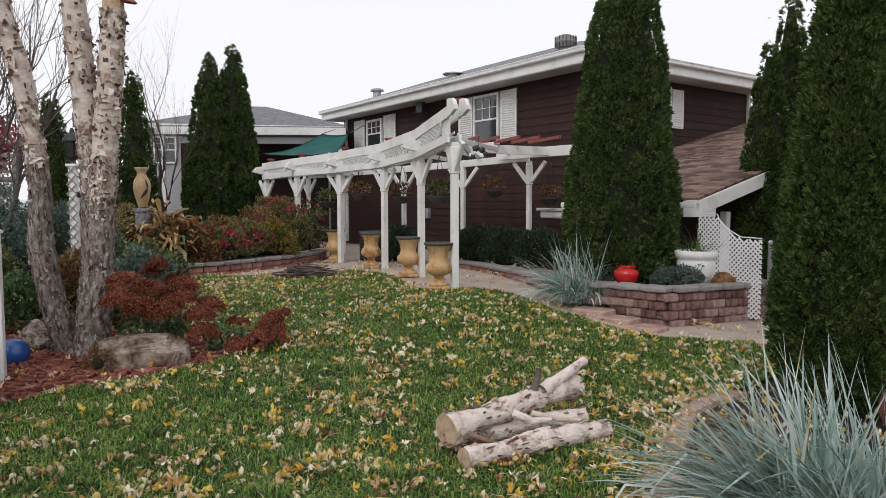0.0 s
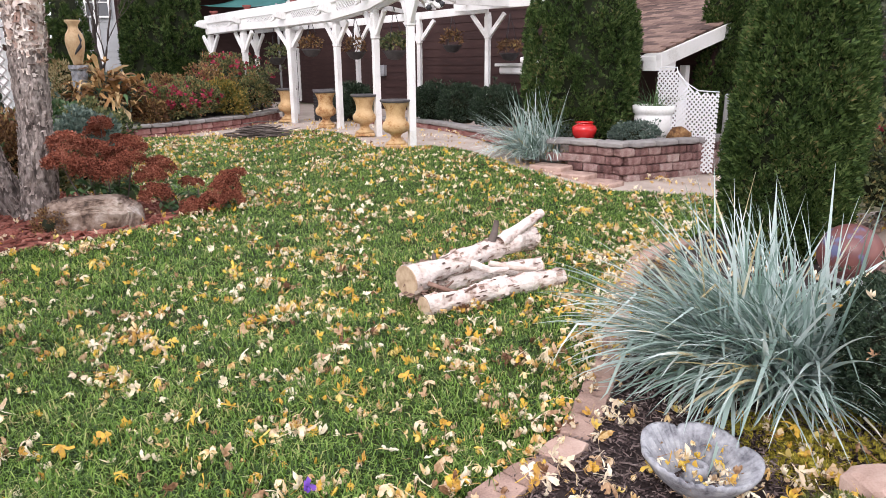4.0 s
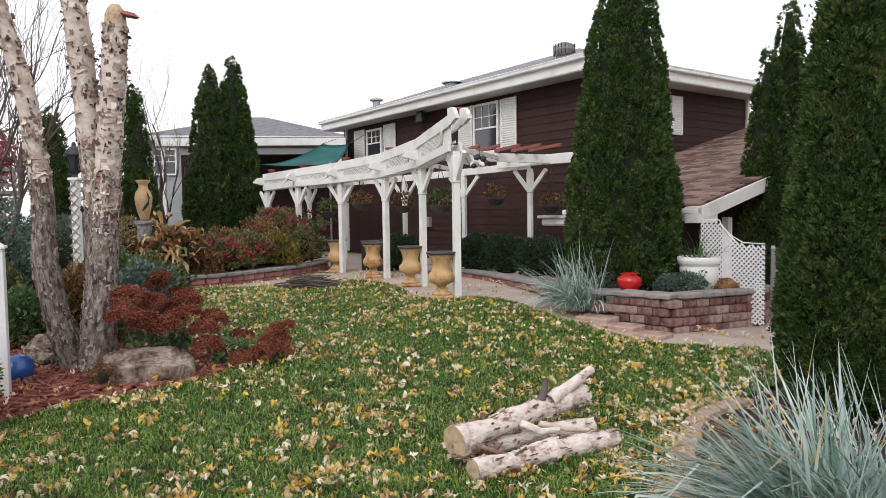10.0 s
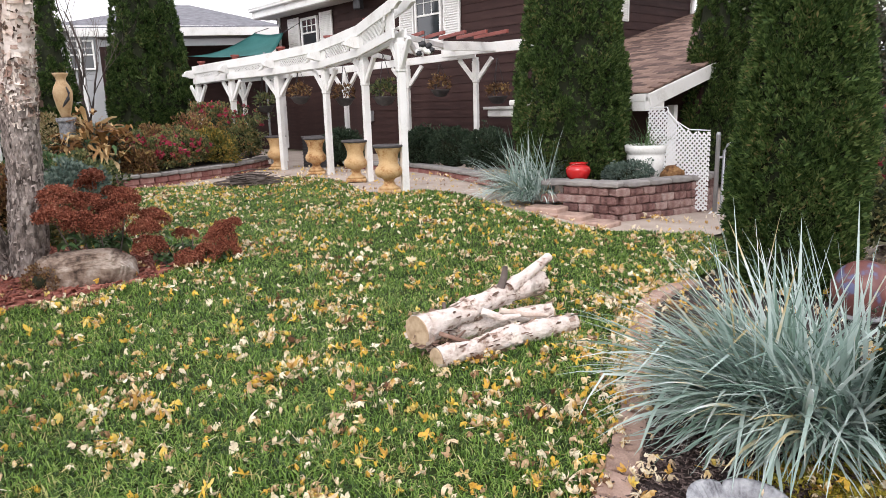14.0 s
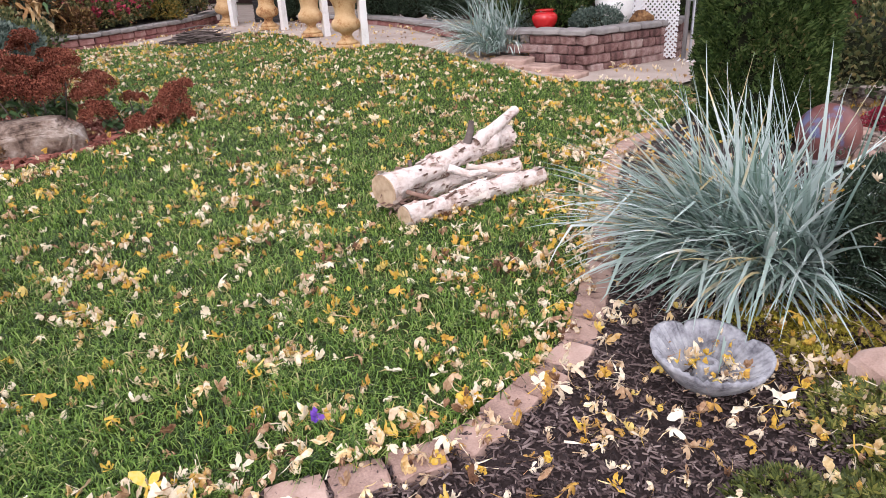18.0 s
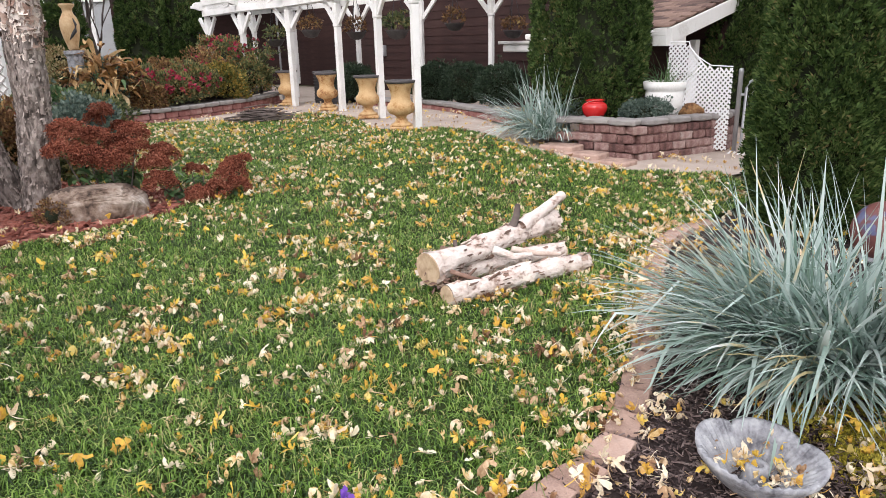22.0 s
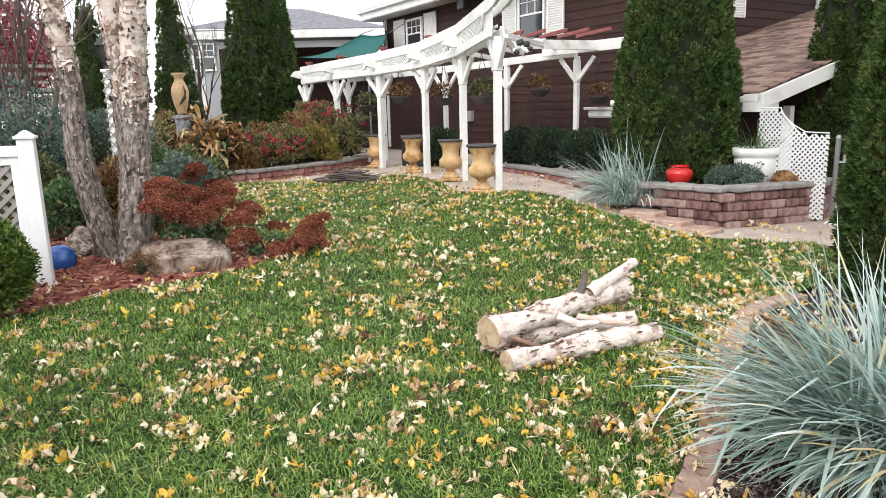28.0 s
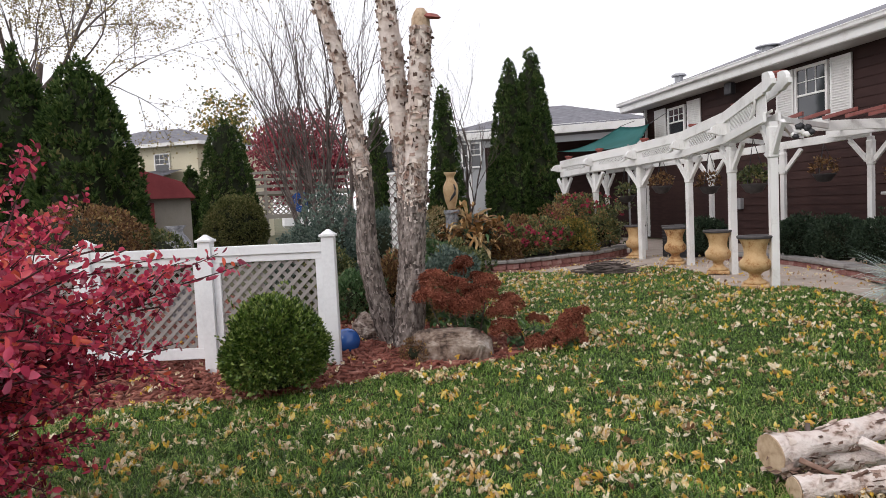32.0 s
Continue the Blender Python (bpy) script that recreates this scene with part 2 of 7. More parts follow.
M_boulder = surface("pale_boulder", [(0.3, (0.04, 0.027, 0.02)), (0.42, (0.15, 0.105, 0.08)), (0.5, (0.24, 0.18, 0.14)), (0.6, (0.31, 0.25, 0.205)), (0.7, (0.42, 0.36, 0.31)), (0.9, (0.66, 0.62, 0.56))], 4.5, 0.95, 1.0, 26, dist=0.04)
M_rust = surface("rust_stone", [(0.25, (0.05, 0.025, 0.012)), (0.45, (0.17, 0.085, 0.035)), (0.65, (0.3, 0.17, 0.075)), (0.9, (0.42, 0.3, 0.17))], 9, 0.95, 0.9, 40, dist=0.03)
M_stone = surface("boulder", [(0.3, (0.05, 0.035, 0.03)), (0.42, (0.16, 0.12, 0.1)), (0.52, (0.28, 0.22, 0.185)), (0.62, (0.38, 0.32, 0.275)), (0.72, (0.52, 0.47, 0.42)), (0.9, (0.68, 0.65, 0.61))], 9, 0.95, 1.0, 34, stretch=(1, 1, 1.6), dist=0.05)
M_grey_stone = surface("cast_stone", [(0.25, (0.1, 0.1, 0.115)), (0.42, (0.25, 0.255, 0.275)), (0.6, (0.36, 0.37, 0.39)), (0.85, (0.52, 0.53, 0.55))], 14, 0.85, 0.9, 60)
M_redtrim = surface("red_brown_paint", [(0.1, (0.2, 0.05, 0.04)), (1, (0.33, 0.1, 0.08))], 4, 0.6, 0.2, 30)
M_black = surface("black_metal", [(0.1, (0.012, 0.012, 0.014)), (1, (0.05, 0.05, 0.055))], 5, 0.45, 0.1, 30)
M_galv = surface("galvanised_pipe", [(0.1, (0.3, 0.31, 0.33)), (1, (0.5, 0.51, 0.53))], 6, 0.45, 0.1, 40, metal=0.6)
M_awning = surface("green_canvas", [(0.1, (0.03, 0.16, 0.15)), (1, (0.07, 0.27, 0.26))], 2, 0.8, 0.2, 60)
M_cream = surface("cream_siding", [(0.1, (0.55, 0.5, 0.36)), (1, (0.68, 0.64, 0.5))], 1, 0.7, 0.2, 12)
M_greysiding = surface("pale_grey_siding", [(0.1, (0.3, 0.31, 0.32)), (1, (0.42, 0.43, 0.44))], 1, 0.7, 0.2, 12)
M_shedred = surface("red_shed_roof", [(0.1, (0.16, 0.02, 0.025)), (1, (0.28, 0.05, 0.055))], 2, 0.6, 0.2, 20)
M_shedwall = surface("shed_panel", [(0.1, (0.22, 0.2, 0.17)), (1, (0.34, 0.31, 0.27))], 2, 0.7, 0.2, 20)
M_latgrey = surface("grey_lattice", [(0.1, (0.25, 0.23, 0.215)), (1, (0.38, 0.355, 0.335))], 4, 0.8, 0.3, 40)

M_globe = surface("painted_globe", [(0.2, (0.05, 0.07, 0.16)), (0.36, (0.1, 0.11, 0.2)), (0.43, (0.13, 0.05, 0.048)), (0.7, (0.2, 0.085, 0.07)), (1, (0.3, 0.19, 0.16))], 4, 0.4, 0.3, 12)
M_blueglaze = surface("cobalt_glaze", [(0.1, (0.01, 0.05, 0.22)), (1, (0.03, 0.12, 0.38))], 3, 0.15, 0.02, 20, spec=0.6)
M_concrete = surface("concrete", [(0.1, (0.32, 0.31, 0.3)), (0.5, (0.45, 0.44, 0.42)), (1, (0.55, 0.54, 0.52))], 1.5, 0.9, 0.3, 40)

L_thuja = leafy("arborvitae_leaf", [(0.0, (0.016, 0.036, 0.01)), (0.4, (0.042, 0.08, 0.02)), (0.75, (0.085, 0.135, 0.036)), (0.97, (0.14, 0.185, 0.06)), (1, (0.2, 0.17, 0.07))], 0.65, 0.2, 0.3)
# Shade deep inside the crowns, painted near-black on a solid core.
L_core = surface("painted_inner_shade", [(0.1, (0.008, 0.012, 0.004)), (1, (0.025, 0.03, 0.012))], 9, 0.95, 0.8, 40)
L_box = leafy("boxwood_leaf", [(0.0, (0.024, 0.055, 0.01)), (0.4, (0.075, 0.135, 0.022)), (0.75, (0.17, 0.245, 0.05)), (1, (0.36, 0.42, 0.13))], 0.35, 0.5)
L_olive = leafy("olive_clipped_leaf", [(0.0, (0.04, 0.05, 0.014)), (0.4, (0.1, 0.115, 0.034)), (0.75, (0.17, 0.175, 0.06)), (1, (0.27, 0.24, 0.1))], 0.6)
L_yew = leafy("yew_leaf", [(0.0, (0.016, 0.032, 0.018)), (0.6, (0.04, 0.068, 0.04)), (1, (0.1, 0.14, 0.085))], 0.5)
L_grass = leafy("lawn_blade", [(0.0, (0.012, 0.034, 0.005)), (0.28, (0.045, 0.1, 0.013)), (0.5, (0.115, 0.225, 0.03)), (0.75, (0.2, 0.345, 0.056)), (0.92, (0.32, 0.44, 0.11)), (1, (0.5, 0.44, 0.2))], 0.5, 0.4, 0.28)
L_blue = leafy("blue_oat_blade", [(0.0, (0.1, 0.17, 0.12)), (0.25, (0.25, 0.36, 0.31)), (0.5, (0.42, 0.53, 0.49)), (0.75, (0.58, 0.68, 0.65)), (0.93, (0.7, 0.77, 0.75)), (0.975, (0.66, 0.59, 0.38)), (1, (0.56, 0.46, 0.25))], 0.45, 0.45)
L_fallen = leafy("fallen_maple_leaf", [(0.0, (0.16, 0.08, 0.045)), (0.08, (0.34, 0.2, 0.11)), (0.17, (0.54, 0.37, 0.22)), (0.26, (0.7, 0.55, 0.36)), (0.38, (0.82, 0.71, 0.53)), (0.54, (0.88, 0.81, 0.64)), (0.62, (0.78, 0.61, 0.32)), (0.72, (0.5, 0.29, 0.09)), (0.8, (0.66, 0.4, 0.07)), (0.92, (0.78, 0.54, 0.08)), (1, (0.72, 0.58, 0.2))], 0.7, 0.25, 0.2, 0.35)
L_sedum = leafy("sedum_head", [(0.0, (0.05, 0.014, 0.01)), (0.35, (0.2, 0.06, 0.038)), (0.7, (0.36, 0.125, 0.075)), (1, (0.5, 0.22, 0.15))], 0.85, 0.1, 0.15)
L_sedumleaf = leafy("sedum_leaf", [(0.0, (0.035, 0.085, 0.03)), (0.6, (0.1, 0.18, 0.07)), (0.9, (0.2, 0.28, 0.15)), (1, (0.3, 0.2, 0.1))], 0.5)
L_red = leafy("barberry_leaf", [(0.0, (0.13, 0.012, 0.03)), (0.3, (0.36, 0.028, 0.075)), (0.6, (0.56, 0.06, 0.12)), (0.9, (0.68, 0.1, 0.12)), (1, (0.66, 0.12, 0.06))], 0.35, 0.5, 0.3)
L_shrub = leafy("shrub_leaf", [(0.0, (0.03, 0.048, 0.02)), (0.45, (0.095, 0.125, 0.05)), (0.8, (0.19, 0.2, 0.085)), (1, (0.32, 0.25, 0.1))], 0.5)
L_yellow = leafy("yellow_shrub_leaf", [(0.0, (0.05, 0.07, 0.02)), (0.35, (0.13, 0.14, 0.035)), (0.7, (0.3, 0.22, 0.05)), (1, (0.46, 0.3, 0.07))], 0.5)
L_bronze = leafy("bronze_shrub_leaf", [(0.0, (0.07, 0.035, 0.02)), (0.4, (0.17, 0.09, 0.045)), (0.75, (0.28, 0.16, 0.07)), (1, (0.36, 0.27, 0.1))], 0.5)
L_rosebush = leafy("rose_leaf", [(0.0, (0.045, 0.06, 0.025)), (0.4, (0.13, 0.155, 0.065)), (0.75, (0.25, 0.25, 0.1)), (0.9, (0.36, 0.26, 0.1)), (1, (0.4, 0.17, 0.08))], 0.5)
L_rose = leafy("rose_petal", [(0.0, (0.22, 0.018, 0.035)), (1, (0.46, 0.06, 0.1))], 0.5, 0.3, 0.1)
L_dry = leafy("dry_hosta_leaf", [(0.0, (0.06, 0.03, 0.016)), (0.25, (0.19, 0.095, 0.038)), (0.5, (0.4, 0.22, 0.085)), (0.75, (0.56, 0.36, 0.16)), (1, (0.68, 0.52, 0.3))], 0.7, 0.3, 0.25, 0.6, True)
L_maple = leafy("red_maple_leaf", [(0.0, (0.15, 0.025, 0.04)), (0.6, (0.33, 0.06, 0.085)), (1, (0.46, 0.16, 0.16))], 0.6)
L_juniper = leafy("juniper_leaf", [(0.0, (0.04, 0.06, 0.015)), (0.45, (0.1, 0.13, 0.032)), (0.8, (0.2, 0.22, 0.05)), (1, (0.36, 0.34, 0.09))], 0.6)
L_pear = leafy("pear_leaf", [(0.0, (0.025, 0.032, 0.018)), (0.45, (0.07, 0.085, 0.05)), (0.8, (0.14, 0.15, 0.1)), (0.95, (0.19, 0.17, 0.11)), (1, (0.26, 0.1, 0.05))], 0.4, 0.4)
L_plum = leafy("plum_leaf", [(0.0, (0.04, 0.01, 0.022)), (0.6, (0.1, 0.02, 0.04)), (1, (0.24, 0.03, 0.07))], 0.5)
L_sage = leafy("sage_leaf", [(0.0, (0.05, 0.08, 0.07)), (0.5, (0.11, 0.16, 0.13)), (1, (0.22, 0.27, 0.22))], 0.6)
M_vase = surface("pale_tan_vase", [(0.2, (0.24, 0.13, 0.06)), (0.4, (0.47, 0.31, 0.16)), (0.7, (0.58, 0.43, 0.26)), (1, (0.7, 0.58, 0.42))], 6, 0.6, 0.4, 40)
L_violet = leafy("violet_petal", [(0.0, (0.12, 0.05, 0.4)), (1, (0.3, 0.14, 0.62))], 0.5)
L_straw = leafy("straw_leaf", [(0.0, (0.16, 0.11, 0.05)), (0.5, (0.3, 0.24, 0.11)), (1, (0.5, 0.44, 0.26))], 0.7)
L_ground = leafy("groundcover_leaf", [(0.0, (0.1, 0.1, 0.015)), (0.5, (0.3, 0.26, 0.03)), (1, (0.5, 0.42, 0.06))], 0.6)


# ---- building blocks ----
def np_mesh(name, verts, faces, smooth=False):
    me = bpy.data.meshes.new(name)
    verts, faces = np.asarray(verts, np.float32), np.asarray(faces, np.int32)
    k = faces.shape[1]
    me.vertices.add(len(verts))
    me.vertices.foreach_set("co", verts.ravel())
    me.loops.add(faces.size)
    me.loops.foreach_set("vertex_index", faces.ravel())
    me.polygons.add(len(faces))
    me.polygons.foreach_set("loop_start", np.arange(0, faces.size, k, dtype=np.int32))
    if smooth:
        me.polygons.foreach_set("use_smooth", np.ones(len(faces), bool))
    me.update(calc_edges=True)
    return me


def bm_mesh(name, bm, smooth=False):
    me = bpy.data.meshes.new(name)
    if smooth:
        for f in bm.faces:
            f.smooth = True
    bm.to_mesh(me)
    bm.free()
    return me


def part(name, shape, material, parent=None, label="", smooth=False, at=None):
    """Links a bmesh or a mesh as ONE mesh object, under a thing or a part."""
    me = shape if isinstance(shape, bpy.types.Mesh) else bm_mesh(name, shape, smooth)
    if material and not me.materials:
        me.materials.append(material)
    ob = new(name, me)
    if parent:
        ob.parent = parent
    if at is not None:
        ob.matrix_basis = at
    if label:
        ob["label"] = label
    return ob


def thing(name, label, category, place=None, group="", kind=""):
    ob = new(name)
    if place is not None:
        ob.matrix_basis = place
    return tagged(ob, label, category, group, kind)


def box(bm, sx, sy, sz, m=None, bevel=0.0):
    """A box of that size, its base centre at the origin of m."""
    r = bmesh.ops.create_cube(bm, size=1.0)
    bmesh.ops.transform(bm, matrix=(m or Matrix()) @ Matrix.Translation((0, 0, sz / 2)) @ Matrix.Diagonal((sx, sy, sz, 1)), verts=r["verts"])
    if bevel:
        edges = list({e for v in r["verts"] for e in v.link_edges})
        bmesh.ops.bevel(bm, geom=edges, offset=bevel, segments=1, affect="EDGES")
    return bm


def block(sx, sy, sz, m=None, bevel=0.004):
    return box(bmesh.new(), sx, sy, sz, m, bevel)


def span(a, b, w, h, bevel=0.004, up=(0, 0, 1)):
    """A beam of width w and height h from a to b, centred on that line."""
    a, b = Vector(a), Vector(b)
    d = b - a
    x = d.normalized()
    y = Vector(up).cross(x).normalized()
    z = x.cross(y)
    m = Matrix((( x.x, y.x, z.x, a.x), (x.y, y.y, z.y, a.y), (x.z, y.z, z.z, a.z), (0, 0, 0, 1)))
    bm = bmesh.new()
    box(bm, d.length, w, h, m @ Matrix.Translation((d.length / 2, 0, -h / 2)), bevel)
    return bm


def lathe(profile, sides=24, bm=None):
    bm = bm or bmesh.new()
    rings = []
    for r, z in profile:
        rings.append([bm.verts.new((r * math.cos(2 * math.pi * k / sides), r * math.sin(2 * math.pi * k / sides), z)) for k in range(sides)])
    for a, b in zip(rings, rings[1:]):
        for k in range(sides):
            bm.faces.new((a[k], a[(k + 1) % sides], b[(k + 1) % sides], b[k]))
    if profile[0][0] > 1e-4:
        bm.faces.new(rings[0][::-1])
    if profile[-1][0] > 1e-4:
        bm.faces.new(rings[-1])
    return bm


def tube_np(points, radii, sides=8):
    P = np.asarray(points, float)
    rad = np.asarray(radii, float)
    d = np.gradient(P, axis=0)
    d /= np.linalg.norm(d, axis=1, keepdims=True) + 1e-9
    ref = np.where(np.abs(d[:, 2:3]) > 0.9, [[1.0, 0, 0]], [[0, 0, 1.0]])
    x = np.cross(d, ref)
    x /= np.linalg.norm(x, axis=1, keepdims=True) + 1e-9
    y = np.cross(d, x)
    a = np.arange(sides) * 2 * np.pi / sides
    v = P[:, None] + rad[:, None, None] * (np.cos(a)[None, :, None] * x[:, None] + np.sin(a)[None, :, None] * y[:, None])
    n = len(P)
    i, k = np.meshgrid(np.arange(n - 1), np.arange(sides), indexing="ij")
    k2 = (k + 1) % sides
    f = np.stack([i * sides + k, i * sides + k2, (i + 1) * sides + k2, (i + 1) * sides + k], -1).reshape(-1, 4)
    return v.reshape(-1, 3), f


def joined(pieces):
    V, F, o = [], [], 0
    for v, f in pieces:
        V.append(v)
        F.append(f + o)
        o += len(v)
    return np.concatenate(V), np.concatenate(F)


def unit(v):
    return v / (np.linalg.norm(v, axis=-1, keepdims=True) + 1e-9)


def leaves_np(P, D, length, width, rng, fold=0.25, jitter=0.5):
    """One diamond leaf for every point P, pointing along D with some scatter."""
    n = len(P)
    d = unit(D + rng.normal(0, jitter, (n, 3)))
    s = unit(np.cross(d, rng.normal(0, 1, (n, 3))))
    up = np.cross(d, s)
    L = (length * rng.uniform(0.65, 1.3, n))[:, None]
    W = (width * rng.uniform(0.7, 1.3, n))[:, None]
    mid = P + d * L * 0.5
    v = np.stack([P, mid + s * W * 0.5 + up * W * fold, P + d * L, mid - s * W * 0.5 + up * W * fold], 1).reshape(-1, 3)
    return v, np.arange(4 * n).reshape(-1, 4)


def broad_np(P, D, length, width, rng, droop=0.3, jitter=0.4):
    """Rounded leaves of two bent halves, one for every point P."""
    n = len(P)
    d = unit(D + rng.normal(0, jitter, (n, 3)))
    s = unit(np.cross(d, [0, 0, 1.0]) + rng.normal(0, 0.25, (n, 3)))
    L = (length * rng.uniform(0.6, 1.3, n))[:, None]
    W = (width * rng.uniform(0.7, 1.3, n))[:, None] * 0.5
    up = np.cross(s, d)
    down = np.array([0, 0, -1.0]) * L * droop
    fold = W * rng.uniform(0.1, 0.6, n)[:, None]
    a, b, tip = P + d * L * 0.33, P + d * L * 0.7 + down * 0.4, P + d * L + down
    v = np.stack([P, a + s * W + up * fold, b + s * W * 0.8 + up * fold, tip, b - s * W * 0.8 + up * fold, a - s * W + up * fold, a, b], 1).reshape(-1, 3)
    i = np.arange(n)[:, None] * 8
    return v, np.concatenate([i + [0, 1, 6, 6], i + [6, 1, 2, 7], i + [7, 2, 3, 3], i + [0, 6, 5, 5], i + [6, 7, 4, 5], i + [7, 3, 4, 4]])


def oval_np(P, D, length, width, rng, jitter=0.3):
    """Rounded oval leaves folded a little along the midrib, one for every point P."""
    n = len(P)
    d = unit(D + rng.normal(0, jitter, (n, 3)))
    s = unit(np.cross(d, rng.normal(0, 1, (n, 3))))
    up = np.cross(d, s)
    L = (length * rng.uniform(0.6, 1.3, n))[:, None]
    W = (width * rng.uniform(0.7, 1.3, n))[:, None] * 0.5
    f = up * W * 0.4
    v = np.stack([P, P + d * L * 0.35 + s * W * 0.85 + f, P + d * L * 0.75 + s * W * 0.9 + f, P + d * L, P + d * L * 0.75 - s * W * 0.9 + f, P + d * L * 0.35 - s * W * 0.85 + f], 1).reshape(-1, 3)
    i = np.arange(n)[:, None] * 6
    return v, np.concatenate([i + [0, 1, 2, 3], i + [0, 3, 4, 5]])


def fans_np(P, D, size, rng, leaflets=5, open_=0.75, thin=0.24, jitter=0.4):
    """Flat sprays: several narrow leaflets fanning out of each point."""
    n = len(P)
    d = unit(D + rng.normal(0, jitter, (n, 3)))
    s = unit(np.cross(d, rng.normal(0, 1, (n, 3))))
    up = np.cross(d, s)
    L = (size * rng.uniform(0.6, 1.35, n))[:, None]
    V = []
    for k in range(leaflets):
        a = (k / (leaflets - 1) - 0.5) * 2 * open_
        e = d * math.cos(a) + s * math.sin(a) + up * 0.18 * math.cos(k * 2.1)
        g = np.cross(e, up)
        w = L * thin * 0.5
        l2 = L * (1 - 0.35 * abs(a))
        V.append(np.stack([P + d * L * 0.1 * k / leaflets, P + e * l2 * 0.55 + g * w, P + e * l2, P + e * l2 * 0.55 - g * w], 1))
    v = np.stack(V, 1).reshape(-1, 3)
    return v, np.arange(len(v)).reshape(-1, 4)


def lump_field(rng, count=14, freq=(1.5, 5.0)):
    K = rng.normal(0, 1, (count, 3))
    K = K / np.linalg.norm(K, axis=1, keepdims=True) * rng.uniform(*freq, (count, 1))
    ph = rng.uniform(0, 6.28, count)
    return lambda P: np.sin(P @ K.T + ph).mean(1) * 2.0


def column_points(rng, n, height, profile, lump=0.1, freq=(2, 9), clump=0.06, per=18):
    """Points and outward directions over an upright crown built up of small bulging clumps."""
    field = lump_field(rng, 16, freq)
    h = np.linspace(0, 1, 200)
    r = np.array([profile(t) for t in h])
    c = np.cumsum(r + 0.03)
    m = n // per
    t = np.interp(rng.uniform(0, c[-1], m), c, h)
    a = rng.uniform(0, 2 * np.pi, m)
    R = np.interp(t, h, r)
    base = np.stack([R * np.cos(a), R * np.sin(a), t * height], 1)
    k = 1 + lump * field(base) - rng.exponential(0.05, m)
    C = base * np.stack([k, k, np.ones(m)], 1)
    o = np.stack([np.cos(a), np.sin(a), np.full(m, 0.55)], 1)
    C, o = np.repeat(C, per, 0), np.repeat(o, per, 0)
    s = np.repeat(clump * rng.uniform(0.6, 1.5, m), per)[:, None]
    d = unit(rng.normal(0, 1, C.shape) + unit(o) * 0.9)
    return C + d * s * [0.75, 0.75, 1.7], d * 0.8 + o * 0.5


def ball_points(rng, n, rx, ry, rz, lump=0.1, freq=(2, 8), low=-0.5):
    field = lump_field(rng, 16, freq)
    d = unit(rng.normal(0, 1, (n * 2, 3)))
    d = d[d[:, 2] > low][:n]
    P = d * [rx, ry, rz]
    fine = lump_field(rng, 24, (14, 30))
    k = 1 + lump * field(P / max(rx, rz) * 1.5) - rng.exponential(0.06, len(P)) + (rng.uniform(0, 1, len(P)) > 0.8) * rng.exponential(0.07, len(P)) + 0.02 * fine(P) / max(rx, 0.2)
    return P * k[:, None], d


# ---- the lie of the land ----
def sm(t):
    t = np.clip(t, 0, 1)
    return t * t * (3 - 2 * t)


def gz(x, y):
    """Height of the ground: the lawn climbs a little towards the house."""
    return 0.2 * sm((y - 4.0) / 6.5) * (1 - sm((x - 1.0) / 1.8)) - 0.05 * sm((x - 1.5) / 1.5) * sm((y - 4.0) / 3.0)


def sheet(name, outline, lift, material, label, category, step=0.5, kind="structure", bumpy=0.0):
    bm = bmesh.new()
    bm.faces.new([bm.verts.new((x, y, 0)) for x, y in outline])
    xs, ys = [p[0] for p in outline], [p[1] for p in outline]
    for axis, lo, hi in ((0, min(xs), max(xs)), (1, min(ys), max(ys))):
        v = lo + step
        while v < hi:
            if step > 5 and -17 < v < 26:
                v += 0.6 - step
            no = (1, 0, 0) if axis == 0 else (0, 1, 0)
            bmesh.ops.bisect_plane(bm, geom=bm.verts[:] + bm.edges[:] + bm.faces[:], plane_co=(v, v, 0), plane_no=no)
            v += step
    for v in bm.verts:
        v.co.z = float(gz(v.co.x, v.co.y)) + lift + bumpy * noise.noise(Vector((v.co.x * 2.5, v.co.y * 2.5, 0)))
    bmesh.ops.recalc_face_normals(bm, faces=bm.faces)
    if bm.faces and sum(f.normal.z for f in bm.faces) < 0:
        bmesh.ops.reverse_faces(bm, faces=bm.faces)
    return tagged(part(name, bm, material, smooth=True), label, category, kind=kind)


def inside(poly, P):
    x, y = P[:, 0], P[:, 1]
    r = np.zeros(len(P), bool)
    n = len(poly)
    for i in range(n):
        (x1, y1), (x2, y2) = poly[i], poly[(i + 1) % n]
        r ^= ((y1 > y) != (y2 > y)) & (x < (x2 - x1) * (y - y1) / (y2 - y1 + 1e-12) + x1)
    return r


def smooth_line(points, per=8):
    P = [Vector((*p, 0)) for p in points]
    out = []
    for i in range(len(P) - 1):
        a, b, c, d = P[max(i - 1, 0)], P[i], P[i + 1], P[min(i + 2, len(P) - 1)]
        for k in range(per):
            t = k / per
            q = 0.5 * ((2 * b) + (c - a) * t + (2 * a - 5 * b + 4 * c - d) * t * t + (3 * b - a - 3 * c + d) * t ** 3)
            out.append((q.x, q.y))
    out.append(points[-1])
    return out


